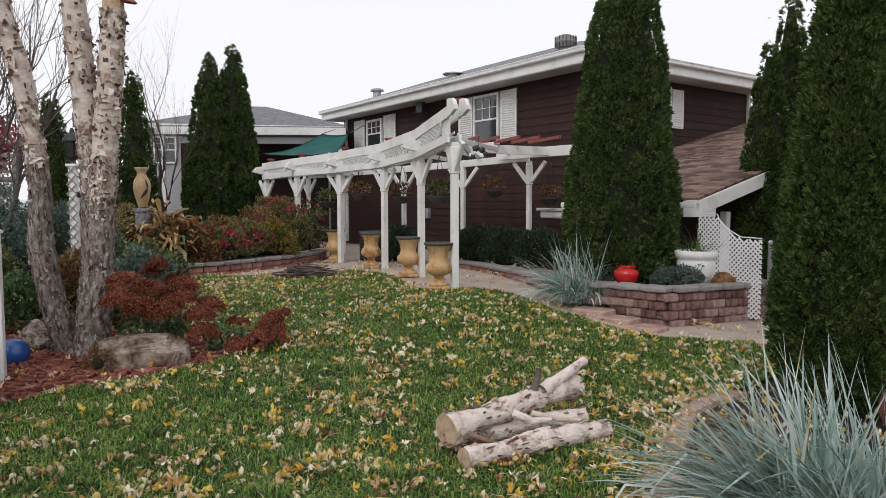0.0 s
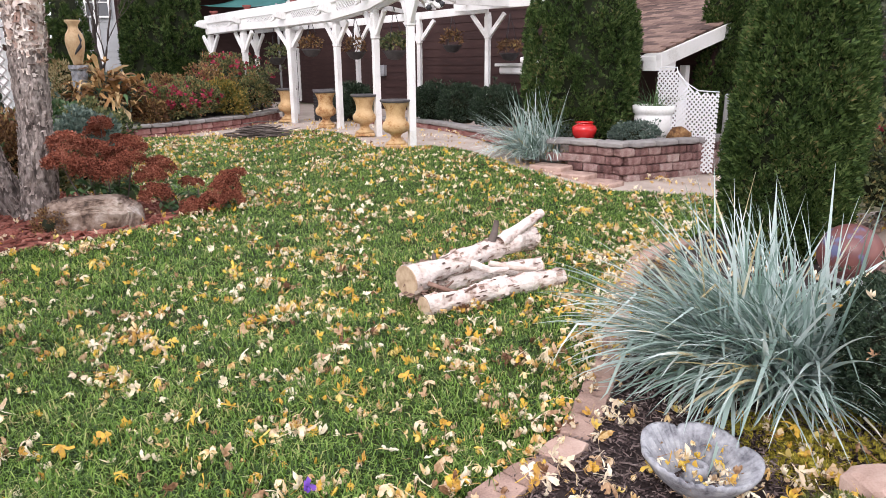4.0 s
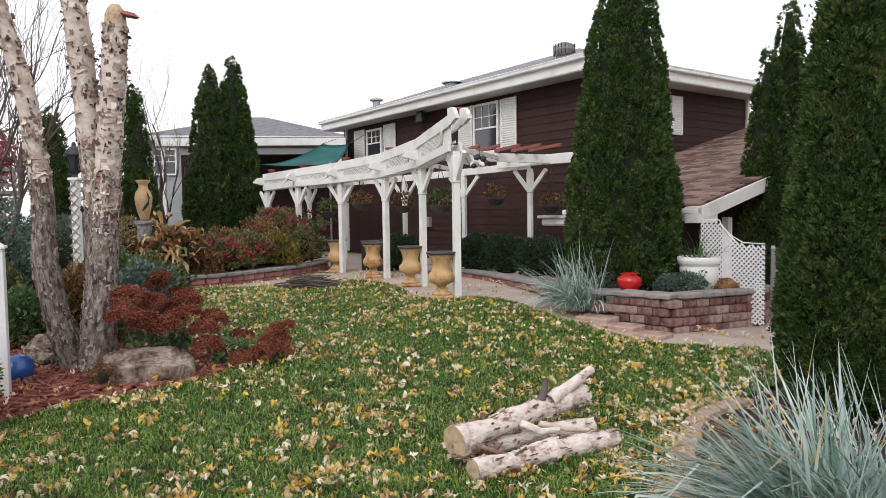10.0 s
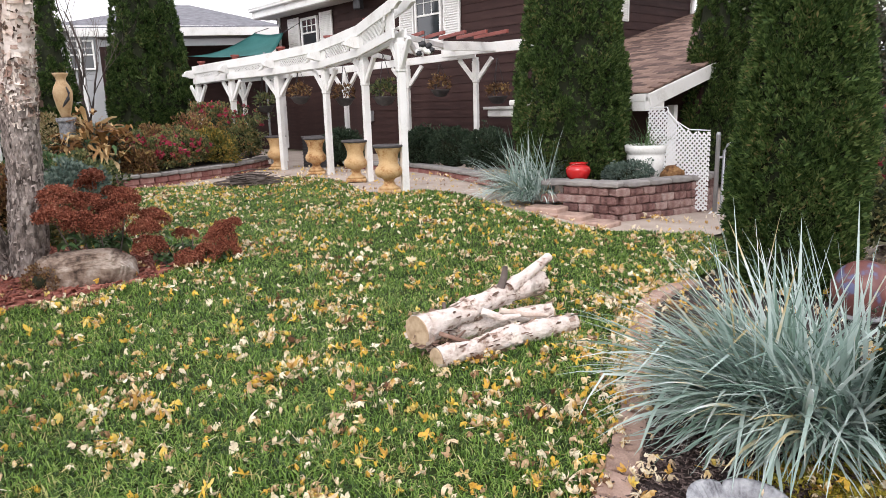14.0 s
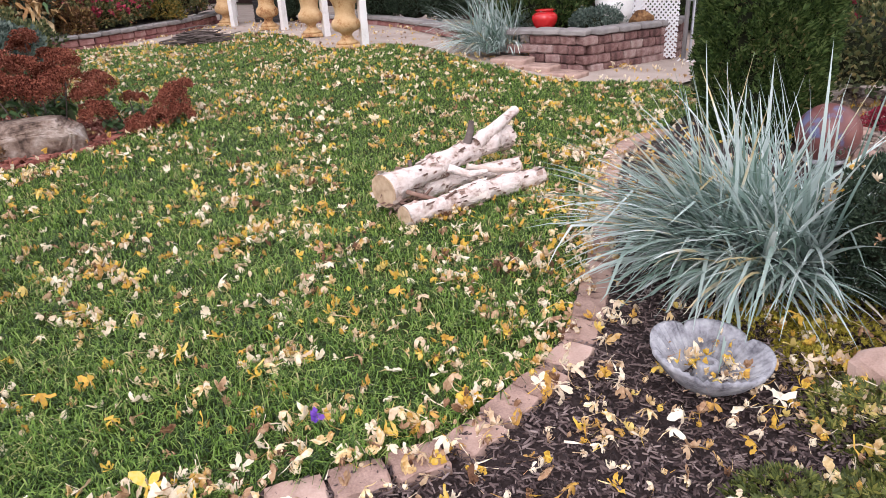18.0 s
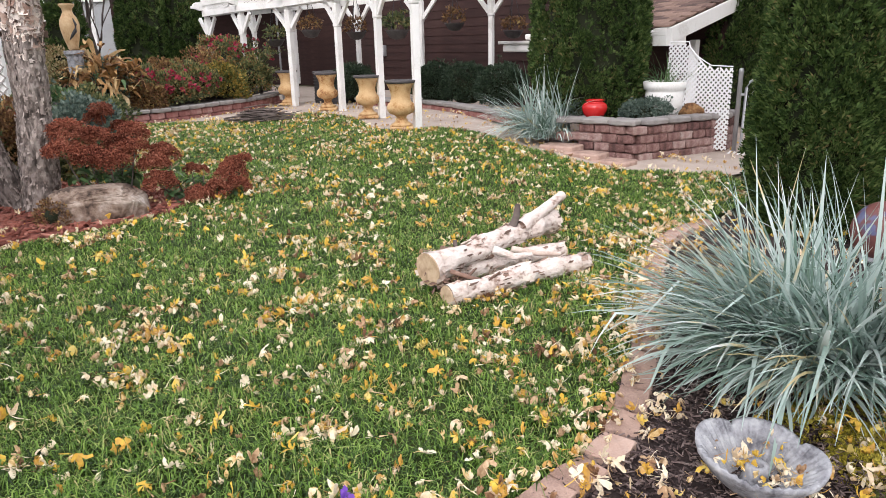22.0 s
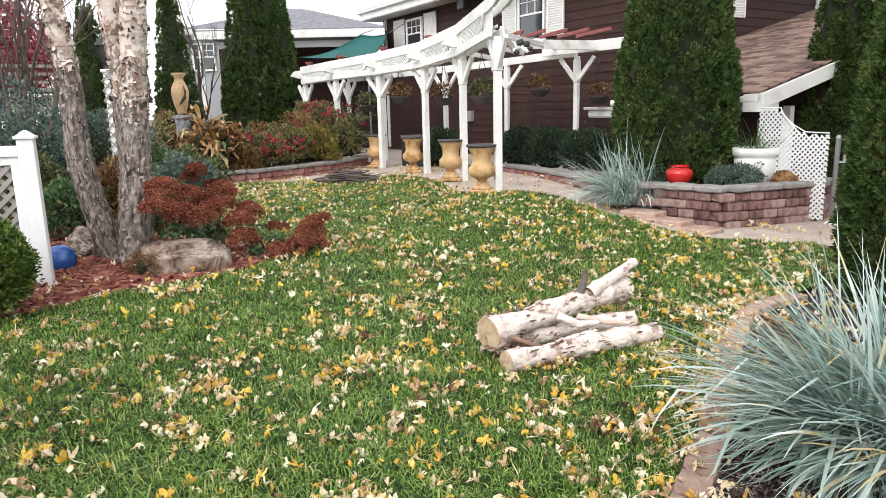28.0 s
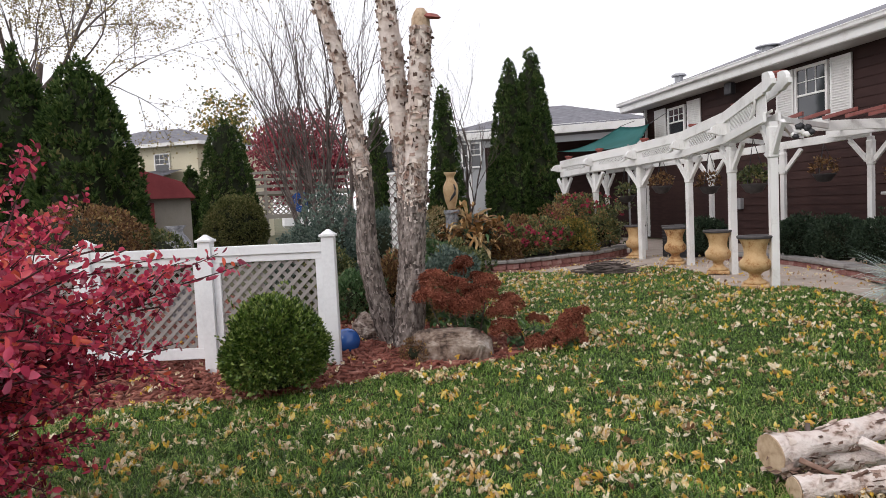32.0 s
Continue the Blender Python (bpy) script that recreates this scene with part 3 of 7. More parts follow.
def along(line, step):
    """Places and headings every step metres along a line."""
    P = np.array(line)
    seg = np.linalg.norm(np.diff(P, axis=0), axis=1)
    s = np.r_[0, np.cumsum(seg)]
    t = np.arange(step / 2, s[-1], step)
    X, Y = np.interp(t, s, P[:, 0]), np.interp(t, s, P[:, 1])
    e = 0.02
    A = np.arctan2(np.interp(t + e, s, P[:, 1]) - np.interp(t - e, s, P[:, 1]), np.interp(t + e, s, P[:, 0]) - np.interp(t - e, s, P[:, 0]))
    return list(zip(X, Y, A))


EDGE = smooth_line([(-1.2, 1.5), (-0.5, 1.68), (-0.05, 1.78), (0.14, 1.84), (0.38, 2.05), (0.61, 2.25), (0.86, 2.7), (1.07, 3.16), (1.3, 3.71), (1.57, 4.37), (1.9, 4.95), (2.45, 5.4)])
MULCH_L = smooth_line([(-5.2, 3.4), (-4.5, 4.2), (-3.85, 4.45), (-3.5, 4.8), (-3.05, 5.4), (-2.6, 5.75), (-2.1, 6.3), (-2.2, 6.9), (-3.2, 7.4), (-4.6, 7.9)])
PATIO_EDGE = smooth_line([(-5.1, 12.2), (-4.4, 12.45), (-3.75, 12.6), (-3.07, 12.7), (-2.53, 13.0), (-1.98, 13.57), (-1.43, 13.4), (-0.8, 12.3), (-0.39, 10.7), (0.22, 10.66), (0.62, 10.62), (1.01, 10.13), (1.34, 9.39), (1.68, 8.65), (2.45, 8.0), (3.1, 7.75), (3.7, 7.5)])
LAWN = EDGE + [(3.4, 6.3)] + PATIO_EDGE[::-1] + [(-5.4, 10.5)] + MULCH_L[::-1] + [(-5.2, 1.0), (-1.2, -2.0)]

sheet("ground", [(-160, -120), (160, -120), (160, 200), (-160, 200)], -0.05, M_ground, "wide garden ground under leaves and thin grass", "ground", step=8)
sheet("lawn", LAWN, 0.0, M_soil, "green autumn lawn strewn with fallen leaves", "lawn", bumpy=0.012)
PATIO = PATIO_EDGE + [(5.6, 8.6), (7.5, 10.5), (4.4, 14.8), (-6, 26), (-12, 22), (-5.3, 12.6)]
sheet("patio", PATIO, -0.015, M_slab, "pale paved patio below the pergola", "patio")
sheet("mulch_bed", EDGE + [(4.2, 6.6), (7, 4), (4, 0), (-1.2, -0.5)], -0.012, M_mulch, "dark shredded bark mulch bed with fallen leaves", "mulch bed", step=0.4, bumpy=0.02)
sheet("red_mulch_bed", MULCH_L + [(-9, 9.5), (-9, 3)], -0.012, M_redmulch, "red bark mulch bed round the birch", "mulch bed", step=0.4, bumpy=0.02)


# ---- the house ----
A_H = radians(35.5)
HU = Vector((-math.sin(A_H), math.cos(A_H), 0))
HV = Vector((math.cos(A_H), math.sin(A_H), 0))
HO = Vector((3.276, 15.055, 0))


HM = Matrix(((HU.x, HV.x, 0, HO.x), (HU.y, HV.y, 0, HO.y), (0, 0, 1, 0), (0, 0, 0, 1)))
house = thing("house", "two-storey house with dark brown lap siding and white trim", "house", HM)
LEN, DEEP, EAVE, OV = 11.5, 6.3, 4.5, 0.6


def wall_of_boards(parent, name, length, height, m, board=0.2):
    """A wall of lapped boards: one backing and a board for each course."""
    w = part(name, block(length, 0.12, height, m @ Matrix.Translation((length / 2, 0.06, 0)), 0), M_siding, parent)
    bm = bmesh.new()
    vs = [bm.verts.new(c) for c in ((0, 0, 0), (0, 0, board + 0.01), (0, -0.022, 0), (0, -0.006, board + 0.01))]
    ve = [bm.verts.new((length, *v.co.yz)) for v in vs]
    for a, b, c, d in ((2, 3, 1, 0),):
        bm.faces.new([vs[i] for i in (0, 1, 3, 2)])
        bm.faces.new([ve[i] for i in (2, 3, 1, 0)])
    for i, j in ((0, 1), (1, 3), (3, 2), (2, 0)):
        bm.faces.new((vs[i], ve[i], ve[j], vs[j]))
    bmesh.ops.recalc_face_normals(bm, faces=bm.faces)
    me = bm_mesh("siding_board", bm)
    me.materials.append(M_siding)
    for k in range(int(height / board)):
        part("siding_board", me, None, w, at=m @ Matrix.Translation((0, -0.002, k * board)))
    return w


wall_of_boards(house, "wall", LEN, EAVE, pose(0, 0, 0))
side = pose(0, DEEP, 0, 0, 0, -90)
wall_of_boards(house, "wall", DEEP, EAVE, side)
part("wall", block(LEN, 0.12, EAVE, pose(LEN / 2, DEEP, 0), 0), M_siding, house)
part("wall", block(0.12, DEEP, EAVE, pose(LEN, DEEP / 2, 0), 0), M_siding, house)
# hip roof with its fascia, gutter and soffit
bm = bmesh.new()
RZ, RH = EAVE + 0.32, 1.3
c = [bm.verts.new(v) for v in ((-OV, -OV, RZ), (LEN + OV, -OV, RZ), (LEN + OV, DEEP + OV, RZ), (-OV, DEEP + OV, RZ), (3.2, DEEP / 2, RZ + RH), (LEN - 3.2, DEEP / 2, RZ + RH))]
for f in ((0, 1, 5, 4), (1, 2, 5), (2, 3, 4, 5), (3, 0, 4), (3, 2, 1, 0)):
    bm.faces.new([c[i] for i in f])
part("roof", bm, M_grey_shingle, house, "low hip roof of grey shingles")
for a, b in (((-OV, -OV), (LEN + OV, -OV)), ((-OV, DEEP + OV), (-OV, -OV)), ((LEN + OV, -OV), (LEN + OV, DEEP + OV))):
    part("fascia", span((*a, EAVE + 0.12), (*b, EAVE + 0.12), 0.04, 0.24), M_white, house)
    d = (Vector((*b, 0)) - Vector((*a, 0))).normalized()
    o = Vector((d.y, -d.x, 0)) * 0.07
    g = part("gutter", span(Vector((*a, EAVE + 0.25)) + o - d * 0.05, Vector((*b, EAVE + 0.25)) + o + d * 0.05, 0.11, 0.1, 0.02), M_white, house)
    part("gutter_lip", span(Vector((*a, EAVE + 0.3)) + o * 1.9 - d * 0.05, Vector((*b, EAVE + 0.3)) + o * 1.9 + d * 0.05, 0.02, 0.025, 0.004), M_white, g)
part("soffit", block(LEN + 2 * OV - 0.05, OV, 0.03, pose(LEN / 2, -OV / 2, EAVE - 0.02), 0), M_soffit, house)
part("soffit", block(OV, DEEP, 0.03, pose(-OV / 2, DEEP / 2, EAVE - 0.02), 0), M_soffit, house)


def window(parent, m, w, h, cols=3, rows=2, kind="window"):
    win = part(kind, block(w + 0.12, 0.05, h + 0.12, m @ pose(0, 0.0, -0.06), 0.004), M_white, parent)
    for sx, sz, x, z in ((w + 0.14, 0.07, 0, -0.07), (w + 0.14, 0.07, 0, h), (0.07, h, -w / 2 - 0.035, 0), (0.07, h, w / 2 + 0.035, 0)):
        part("frame", block(sx, 0.07, sz, m @ pose(x, -0.03, z)), M_white, win)
    part("pane", block(w, 0.02, h, m @ pose(0, -0.02, 0), 0), M_glass_dark, win)
    part("sash_bar", block(w, 0.035, 0.045, m @ pose(0, -0.04, h / 2 - 0.02)), M_white, win)
    for k in range(1, cols):
        part("muntin", block(0.02, 0.03, h / 2, m @ pose(-w / 2 + w * k / cols, -0.035, h / 2), 0.002), M_white, win)
    for k in range(1, rows):
        part("muntin", block(w, 0.028, 0.02, m @ pose(0, -0.036, h / 2 + h / 2 * k / rows), 0.002), M_white, win)
    return win


def shutter(parent, m, w, h):
    s = part("shutter", block(w, 0.03, h, m, 0.004), M_white, parent)
    for x in (-w / 2 + 0.025, w / 2 - 0.025):
        part("stile", block(0.05, 0.045, h, m @ pose(x, -0.012, 0)), M_white, s)
    n = int(h / 0.055)
    me = bm_mesh("louvre", block(w - 0.09, 0.03, 0.012, pose(0, 0, 0, 35), 0))
    me.materials.append(M_white)
    for k in range(1, n):
        part("louvre", me, None, s, at=m @ pose(0, -0.022, h * k / n))
    return s


window(house, pose(3.49, -0.03, 3.12), 0.9, 1.18)
shutter(house, pose(2.6, -0.05, 3.12), 0.6, 1.26)
shutter(house, pose(4.37, -0.05, 3.12), 0.6, 1.26)
window(house, pose(9.33, -0.03, 3.43), 0.86, 0.8)
shutter(house, pose(8.34, -0.05, 3.42), 0.7, 0.94)
shutter(house, pose(10.33, -0.05, 3.42), 0.7, 0.94)
shutter(house, pose(0, 3.1, 3.37) @ pose(-0.05, 0, 0, 0, 0, -90), 0.44, 0.94)
window(house, pose(0, 2.35, 3.4) @ pose(-0.03, 0, 0, 0, 0, -90), 0.8, 0.9)
part("corner_board", block(0.1, 0.12, EAVE, pose(-0.03, DEEP - 0.04, 0)), M_white, house)
# lean-to roof at the side, over the gate
PS, PD, PE = -4.15, -2.0, 1.6


def lean(d):
    return PE + 0.255 * (d - PD)


porch = thing("porch_roof", "low porch roof of weathered brown shingles with white trim", "porch roof", HM)
bm = bmesh.new()
q = [bm.verts.new(v) for v in ((PS, PD, PE - 0.03), (-1.3, PD, PE - 0.03), (-1.3, 0.1, lean(0.1) - 0.03), (-0.06, 0.1, lean(0.1) - 0.03), (-0.06, 6.9, lean(6.9) - 0.03), (PS, 6.9, lean(6.9) - 0.03))]
bmesh.ops.solidify(bm, geom=[bm.faces.new(q)], thickness=0.06)
deck = part("roof_deck", bm, M_shingle, porch)
bm = bmesh.new()
box(bm, 0.3, 0.19, 0.024, pose(0, 0.095, 0, 3), 0.0)
TAB = bm_mesh("shingle", bm)
TAB.materials.append(M_shingle)
SLOPE = math.degrees(math.atan(0.255))
rs = random.Random(9)
rest = bmesh.new()
row = 0
d = PD - 0.03
while d < 6.7:
    for k in range(13):
        x = PS + 0.15 + k * 0.305 + (row % 2) * 0.15
        if x > (-0.15 if d > 0.1 else -1.4):
            continue
        m = pose(x, d, lean(d) + 0.012, SLOPE, 0, 0) @ pose(0, rs.uniform(-0.008, 0.008), rs.uniform(0, 0.004))
        if x < -0.3 and row < 24:
            part("shingle", TAB, None, deck, at=m)
        else:
            box(rest, 0.3, 0.19, 0.014, m @ pose(0, 0.095, 0, 3))
    d += 0.135
    row += 1
tagged(part("far_shingle", rest, M_shingle_far, deck), kind="stuff")
part("fascia", block(-PS - 1.3, 0.04, 0.2, pose((PS - 1.3) / 2, PD, PE - 0.24)), M_white, porch)
part("gutter", block(-PS - 1.24, 0.11, 0.1, pose((PS - 1.3) / 2, PD - 0.08, PE - 0.14), 0.02), M_white, porch)
part("rake_board", span((PS - 0.02, PD, PE - 0.12), (PS - 0.02, 6.9, lean(6.9) - 0.12), 0.05, 0.22), M_white, porch)
bm = bmesh.new()
a = [bm.verts.new((PS - 0.03, PD + y, PE + z)) for y, z in ((-0.13, -0.02), (-0.13, -0.27), (0.4, -0.27), (0.4, 0.03))]
b = [bm.verts.new((PS + 0.2, v.co.y, v.co.z)) for v in a]
bm.faces.new(a), bm.faces.new(b[::-1])
for i in range(4):
    bm.faces.new((a[i], b[i], b[(i + 1) % 4], a[(i + 1) % 4]))
bmesh.ops.recalc_face_normals(bm, faces=bm.faces)
part("eave_return", bm, M_white, porch)
part("post", block(0.12, 0.12, PE - 0.2, pose(PS + 0.3, PD + 1.2, 0)), M_white, porch)
# Added dark panel standing in for the shaded porch interior behind the lattice.
part("front_wall", block(3.5, 0.1, 1.95, pose(-2.3, PD + 1.8, -0.05), 0), M_siding, porch)
part("back_wall", block(0.1, 5.5, 2.1, pose(-0.5, PD + 4.2, 0), 0), M_siding, porch)


# ---- pergola ----
pergola = thing("pergola", "white painted curved timber pergola with scrolled beam ends", "pergola")
OUT = [(0.24, 10.6, 2.5, 3.06), (-0.34, 12.44, 2.37, 2.89), (-1.15, 14.05, 2.28, 2.77), (-2.28, 15.5, 2.24, 2.7), (-3.45, 16.41, 2.2, 2.62), (-4.52, 17.7, 2.16, 2.58)]
BACK = [(1.85, 14.05, 2.42), (0.52, 15.3, 2.36), (-0.88, 16.45, 2.3), (-2.6, 18.2, 2.28), (-3.8, 19.6, 2.26)]


def scroll_block(w):
    """A beam end sawn to an ogee."""
    bm = bmesh.new()
    prof = [(0, 0), (0, 0.2)] + [(0.1 + 0.16 * math.sin(t), 0.2 - 0.1 * (1 - math.cos(t))) for t in np.linspace(0, 1.57, 5)] + [(0.3, 0.1), (0.3, 0.05), (0.2, 0.03), (0.12, 0)]
    a = [bm.verts.new((x, -w / 2, z)) for x, z in prof]
    b = [bm.verts.new((x, w / 2, z)) for x, z in prof]
    bm.faces.new(a), bm.faces.new(b[::-1])
    for i in range(len(a)):
        bm.faces.new((a[i], b[i], b[(i + 1) % len(a)], a[(i + 1) % len(a)]))
    bmesh.ops.recalc_face_normals(bm, faces=bm.faces)
    return bm


def knee(a, b):
    return span(a, b, 0.06, 0.08)


def pergola_post(x, y, top, heading, w=0.108):
    z0 = float(gz(x, y)) - 0.03
    m = pose(x, y, z0, 0, 0, math.degrees(heading))
    p = part("post", block(w, w, top - z0, m), M_white, pergola)
    part("post_collar", block(w + 0.035, w + 0.03, 0.44, m @ pose(0, 0, top - z0 - 0.5), 0.02), M_white, p)
    for s in (-1, 1):
        part("knee_brace", knee(m @ Vector((s * 0.06, 0, top - z0 - 0.42)), m @ Vector((s * 0.4, 0, top - z0 - 0.03))), M_white, p)
    return p


for i, (x, y, zb, zt) in enumerate(OUT):
    j = max(0, min(i, len(OUT) - 2))
    h = math.atan2(OUT[j + 1][1] - OUT[j][1], OUT[j + 1][0] - OUT[j][0])
    pergola_post(x, y, zb, h)
    cap = part("finial", lathe([(0.06, 0), (0.06, 0.06), (0.1, 0.09), (0.1, 0.12), (0.0, 0.13)], 10), M_redtrim, pergola, "red-brown turned cap", at=pose(x + 0.1, y + 0.1, zt + 0.01))
for (x0, y0, b0, t0), (x1, y1, b1, t1) in zip(OUT, OUT[1:]):
    d = Vector((x1 - x0, y1 - y0, 0)).normalized()
    n = Vector((-d.y, d.x, 0))
    for s in (-0.1, 0.1):
        o = n * s
        part("lower_beam", span(Vector((x0, y0, b0 + 0.065)) + o, Vector((x1, y1, b1 + 0.065)) + o, 0.045, 0.13), M_white, pergola)
        part("upper_beam", span(Vector((x0, y0, t0 - 0.09)) + o, Vector((x1, y1, t1 - 0.09)) + o, 0.045, 0.18), M_white, pergola)
    # pierced panel between the two beams
    a, b = Vector((x0, y0, b0 + 0.1)), Vector((x1, y1, b1 + 0.1))
    up0, up1 = t0 - b0 - 0.24, t1 - b1 - 0.24
    L = (b - a).length
    pan = part("pierced_panel", span(a + Vector((0, 0, 0.05)), b + Vector((0, 0, 0.05)), 0.02, 0.04), M_white, pergola)
    bm = bmesh.new()
    k = int(L * 0.62 / 0.085)
    for e in range(-4, k + 1):
        for s in (0, 1):
            q0, q1 = max(0.0, e / k), min(1.0, (e + 4) / k)
            c0, c1 = (q0 * k - e) / 4, (q1 * k - e) / 4
            if c1 - c0 < 0.1:
                continue
            f0, f1 = 0.22 + 0.62 * q0, 0.22 + 0.62 * q1
            u0, u1 = up0 + (up1 - up0) * f0, up0 + (up1 - up0) * f1
            ca, cb = (c0, c1) if s == 0 else (1 - c0, 1 - c1)
            pa = a.lerp(b, f0) + n * (0.09 + 0.012 * s) + Vector((0, 0, 0.02 + ca * u0))
            pb = a.lerp(b, f1) + n * (0.09 + 0.012 * s) + Vector((0, 0, 0.02 + cb * u1))
            c = span(pa, pb, 0.01, 0.024, 0)
            me = bpy.data.meshes.new("tmp")
            c.to_mesh(me)
            c.free()
            bm.from_mesh(me)
            bpy.data.meshes.remove(me)
    part("lattice", bm, M_white, pan)
    for f0, f1 in ((0.0, 0.22), (0.84, 1.0)):
        pa, pb = a.lerp(b, f0), a.lerp(b, f1)
        part("solid_panel", span(pa + n * 0.075 + Vector((0, 0, 0.02 + (up0 + (up1 - up0) * f0) / 2)), pb + n * 0.075 + Vector((0, 0, 0.02 + (up0 + (up1 - up0) * f1) / 2)), 0.018, up0), M_white, pan)
    curl = [a.lerp(b, 0.3 - 0.13 * math.sin(w)) + n * 0.115 + Vector((0, 0, up0 * (0.15 + 0.95 * (1 - math.cos(w))))) for w in np.linspace(0, 1.57, 8)]
    part("curved_bracket", np_mesh("curved_bracket", *tube_np(curl, [0.022] * 8, 8), True), M_white, pan)
    # the scrolled end over each post
    m = Matrix.Translation((x1, y1, b1 + 0.14)) @ Matrix.Rotation(math.atan2(n.y, n.x), 4, "Z")
    part("scroll_end", scroll_block(0.1), M_white, pergola, at=m @ pose(0.08, 0, 0) @ Matrix.Scale(0.95, 4))
# scrolled ends of the front beams
d0 = Vector((OUT[0][0] - OUT[1][0], OUT[0][1] - OUT[1][1], 0)).normalized()
for s in (-0.1, 0.1):
    n = Vector((d0.y, -d0.x, 0)) * s
    m = Matrix.Translation(Vector((OUT[0][0], OUT[0][1], 2.9)) + n) @ Matrix.Rotation(math.atan2(d0.y, d0.x), 4, "Z")
    part("scroll_end", scroll_block(0.045), M_white, pergola, at=m @ Matrix.Scale(1.3, 4))
for i, (x, y, zb) in enumerate(BACK):
    j = max(0, min(i, len(BACK) - 2))
    h = math.atan2(BACK[j + 1][1] - BACK[j][1], BACK[j + 1][0] - BACK[j][0])
    pergola_post(x, y, zb, h, 0.09)
for (x0, y0, b0), (x1, y1, b1) in zip(BACK, BACK[1:]):
    part("back_beam", span((x0, y0, b0 + 0.07), (x1, y1, b1 + 0.07), 0.05, 0.15), M_white, pergola)
part("side_beam", span((0.5, 13.46, 2.64), (2.22, 13.62, 2.58), 0.05, 0.17), M_white, pergola)
part("side_beam", span((0.3, 10.72, 2.6), (0.62, 13.46, 2.5), 0.045, 0.12), M_white, pergola)
part("side_beam", span((1.2, 14.35, 2.55), (3.6, 12.6, 2.62), 0.05, 0.2), M_white, pergola)
for k in range(8):
    t = (k + 0.5) / 8
    i = min(int(t * 4), 3)
    u = t * 4 - i
    a = Vector(OUT[i][:2] + (OUT[i][2] + 0.16,)).lerp(Vector(OUT[i + 1][:2] + (OUT[i + 1][2] + 0.16,)), u)
    b = Vector(BACK[min(i, 3)][:2] + (BACK[min(i, 3)][2] + 0.2,)).lerp(Vector(BACK[min(i + 1, 4)][:2] + (BACK[min(i + 1, 4)][2] + 0.2,)), u)
    part("cross_rafter", span(a, b, 0.04, 0.09), M_white, pergola)
for k in range(5):
    x = 0.42 + 0.34 * k
    part("red_rafter", span((x, 13.62, 2.76), (x + 0.28 + 0.03 * k, 12.3, 2.74), 0.045, 0.06), M_redtrim, pergola, "red-brown painted rafter")

# ---- things on the patio ----
URN = [(0.15, 0), (0.16, 0.03), (0.12, 0.05), (0.085, 0.09), (0.076, 0.13), (0.1, 0.165), (0.175, 0.195), (0.208, 0.24), (0.212, 0.29), (0.195, 0.335), (0.16, 0.365), (0.162, 0.385), (0.146, 0.4), (0.146, 0.47), (0.164, 0.55), (0.194, 0.61), (0.218, 0.655)]


def urn(x, y, s=1.0):
    u = thing("garden_urn", "weathered ochre garden urn with a dark rim", "urn", pose(x, y, float(gz(x, y))) @ Matrix.Scale(s, 4), group="urns along the pergola")
    part("plinth", block(0.36, 0.36, 0.05, None, 0.01), M_terra, u)
    part("body", lathe([(r, z + 0.05) for r, z in URN], 28), M_terra, u, smooth=True)
    part("rim", lathe([(0.21, 0.69), (0.232, 0.695), (0.24, 0.725), (0.228, 0.735), (0.185, 0.73), (0.165, 0.69)], 28), M_urnrim, u, "dark worn rim", smooth=True)
    return u


for x, y in ((-0.01, 10.6), (-0.58, 12.45), (-1.45, 14.2), (-2.46, 15.75)):
    urn(x, y)

# ---- retaining walls of blocks ----


def tumbled(sx, sy, sz, seed, bevel=0.016):
    r = random.Random(seed)
    bm = bmesh.new()
    box(bm, sx, sy, sz, None, bevel)
    bmesh.ops.subdivide_edges(bm, edges=[e for e in bm.edges if e.calc_length() > 0.07], cuts=2, use_grid_fill=True)
    for v in bm.verts:
        v.co += Vector([r.uniform(-0.005, 0.005) for _ in range(3)])
    return bm_mesh("wall_block", bm)


BLOCKS = []
for k in range(6):
    me = tumbled(0.27, 0.2, 0.112, k)
    me.materials.append(M_brick)
    BLOCKS.append(me)
OLD_BLOCKS = []
for k in range(6):
    me = tumbled(0.219, 0.2, 0.11, 60 + k, 0.015)
    me.materials.append(M_oldbrick)
    OLD_BLOCKS.append(me)
CAPS = []
for k in range(3):
    me = tumbled(0.38, 0.27, 0.07, 20 + k)
    me.materials.append(M_cap)
    CAPS.append(me)


def block_wall(label, line, courses, base, seed, kinds=None, step=0.278):
    """A dry wall of split blocks in courses with a cap stone course; base(x, y) is its foot."""
    r = random.Random(seed)
    w = thing("retaining_wall", label, "retaining wall")
    for c in range(courses):
        for k, (x, y, a) in enumerate(along(line[c % 2 * 1:], step)):
            part("wall_block", r.choice(kinds or BLOCKS), None, w, at=pose(x, y, base(x, y) + c * 0.118, 0, 0, math.degrees(a) + r.uniform(-2, 2)))
    for x, y, a in along(line, 0.388):
        part("cap_stone", r.choice(CAPS), None, w, at=pose(x, y, base(x, y) + courses * 0.118, r.uniform(-1, 1), 0, math.degrees(a) + r.uniform(-1, 1)))
    return w


block_wall("curved low wall of red blocks under a grey cap", smooth_line([(-5.5, 12.15), (-5.05, 12.4), (-4.4, 12.85), (-3.6, 14.1), (-3.1, 15.2), (-2.85, 16.6)]), 2, lambda x, y: 0.13, 1)
block_wall("curved low wall of red blocks along the patio", smooth_line([(-0.9, 15.4), (0.45, 14.2), (1.12, 12.95), (1.6, 11.7), (1.9, 10.6), (2.1, 9.9)]), 1, lambda x, y: 0.16, 2)
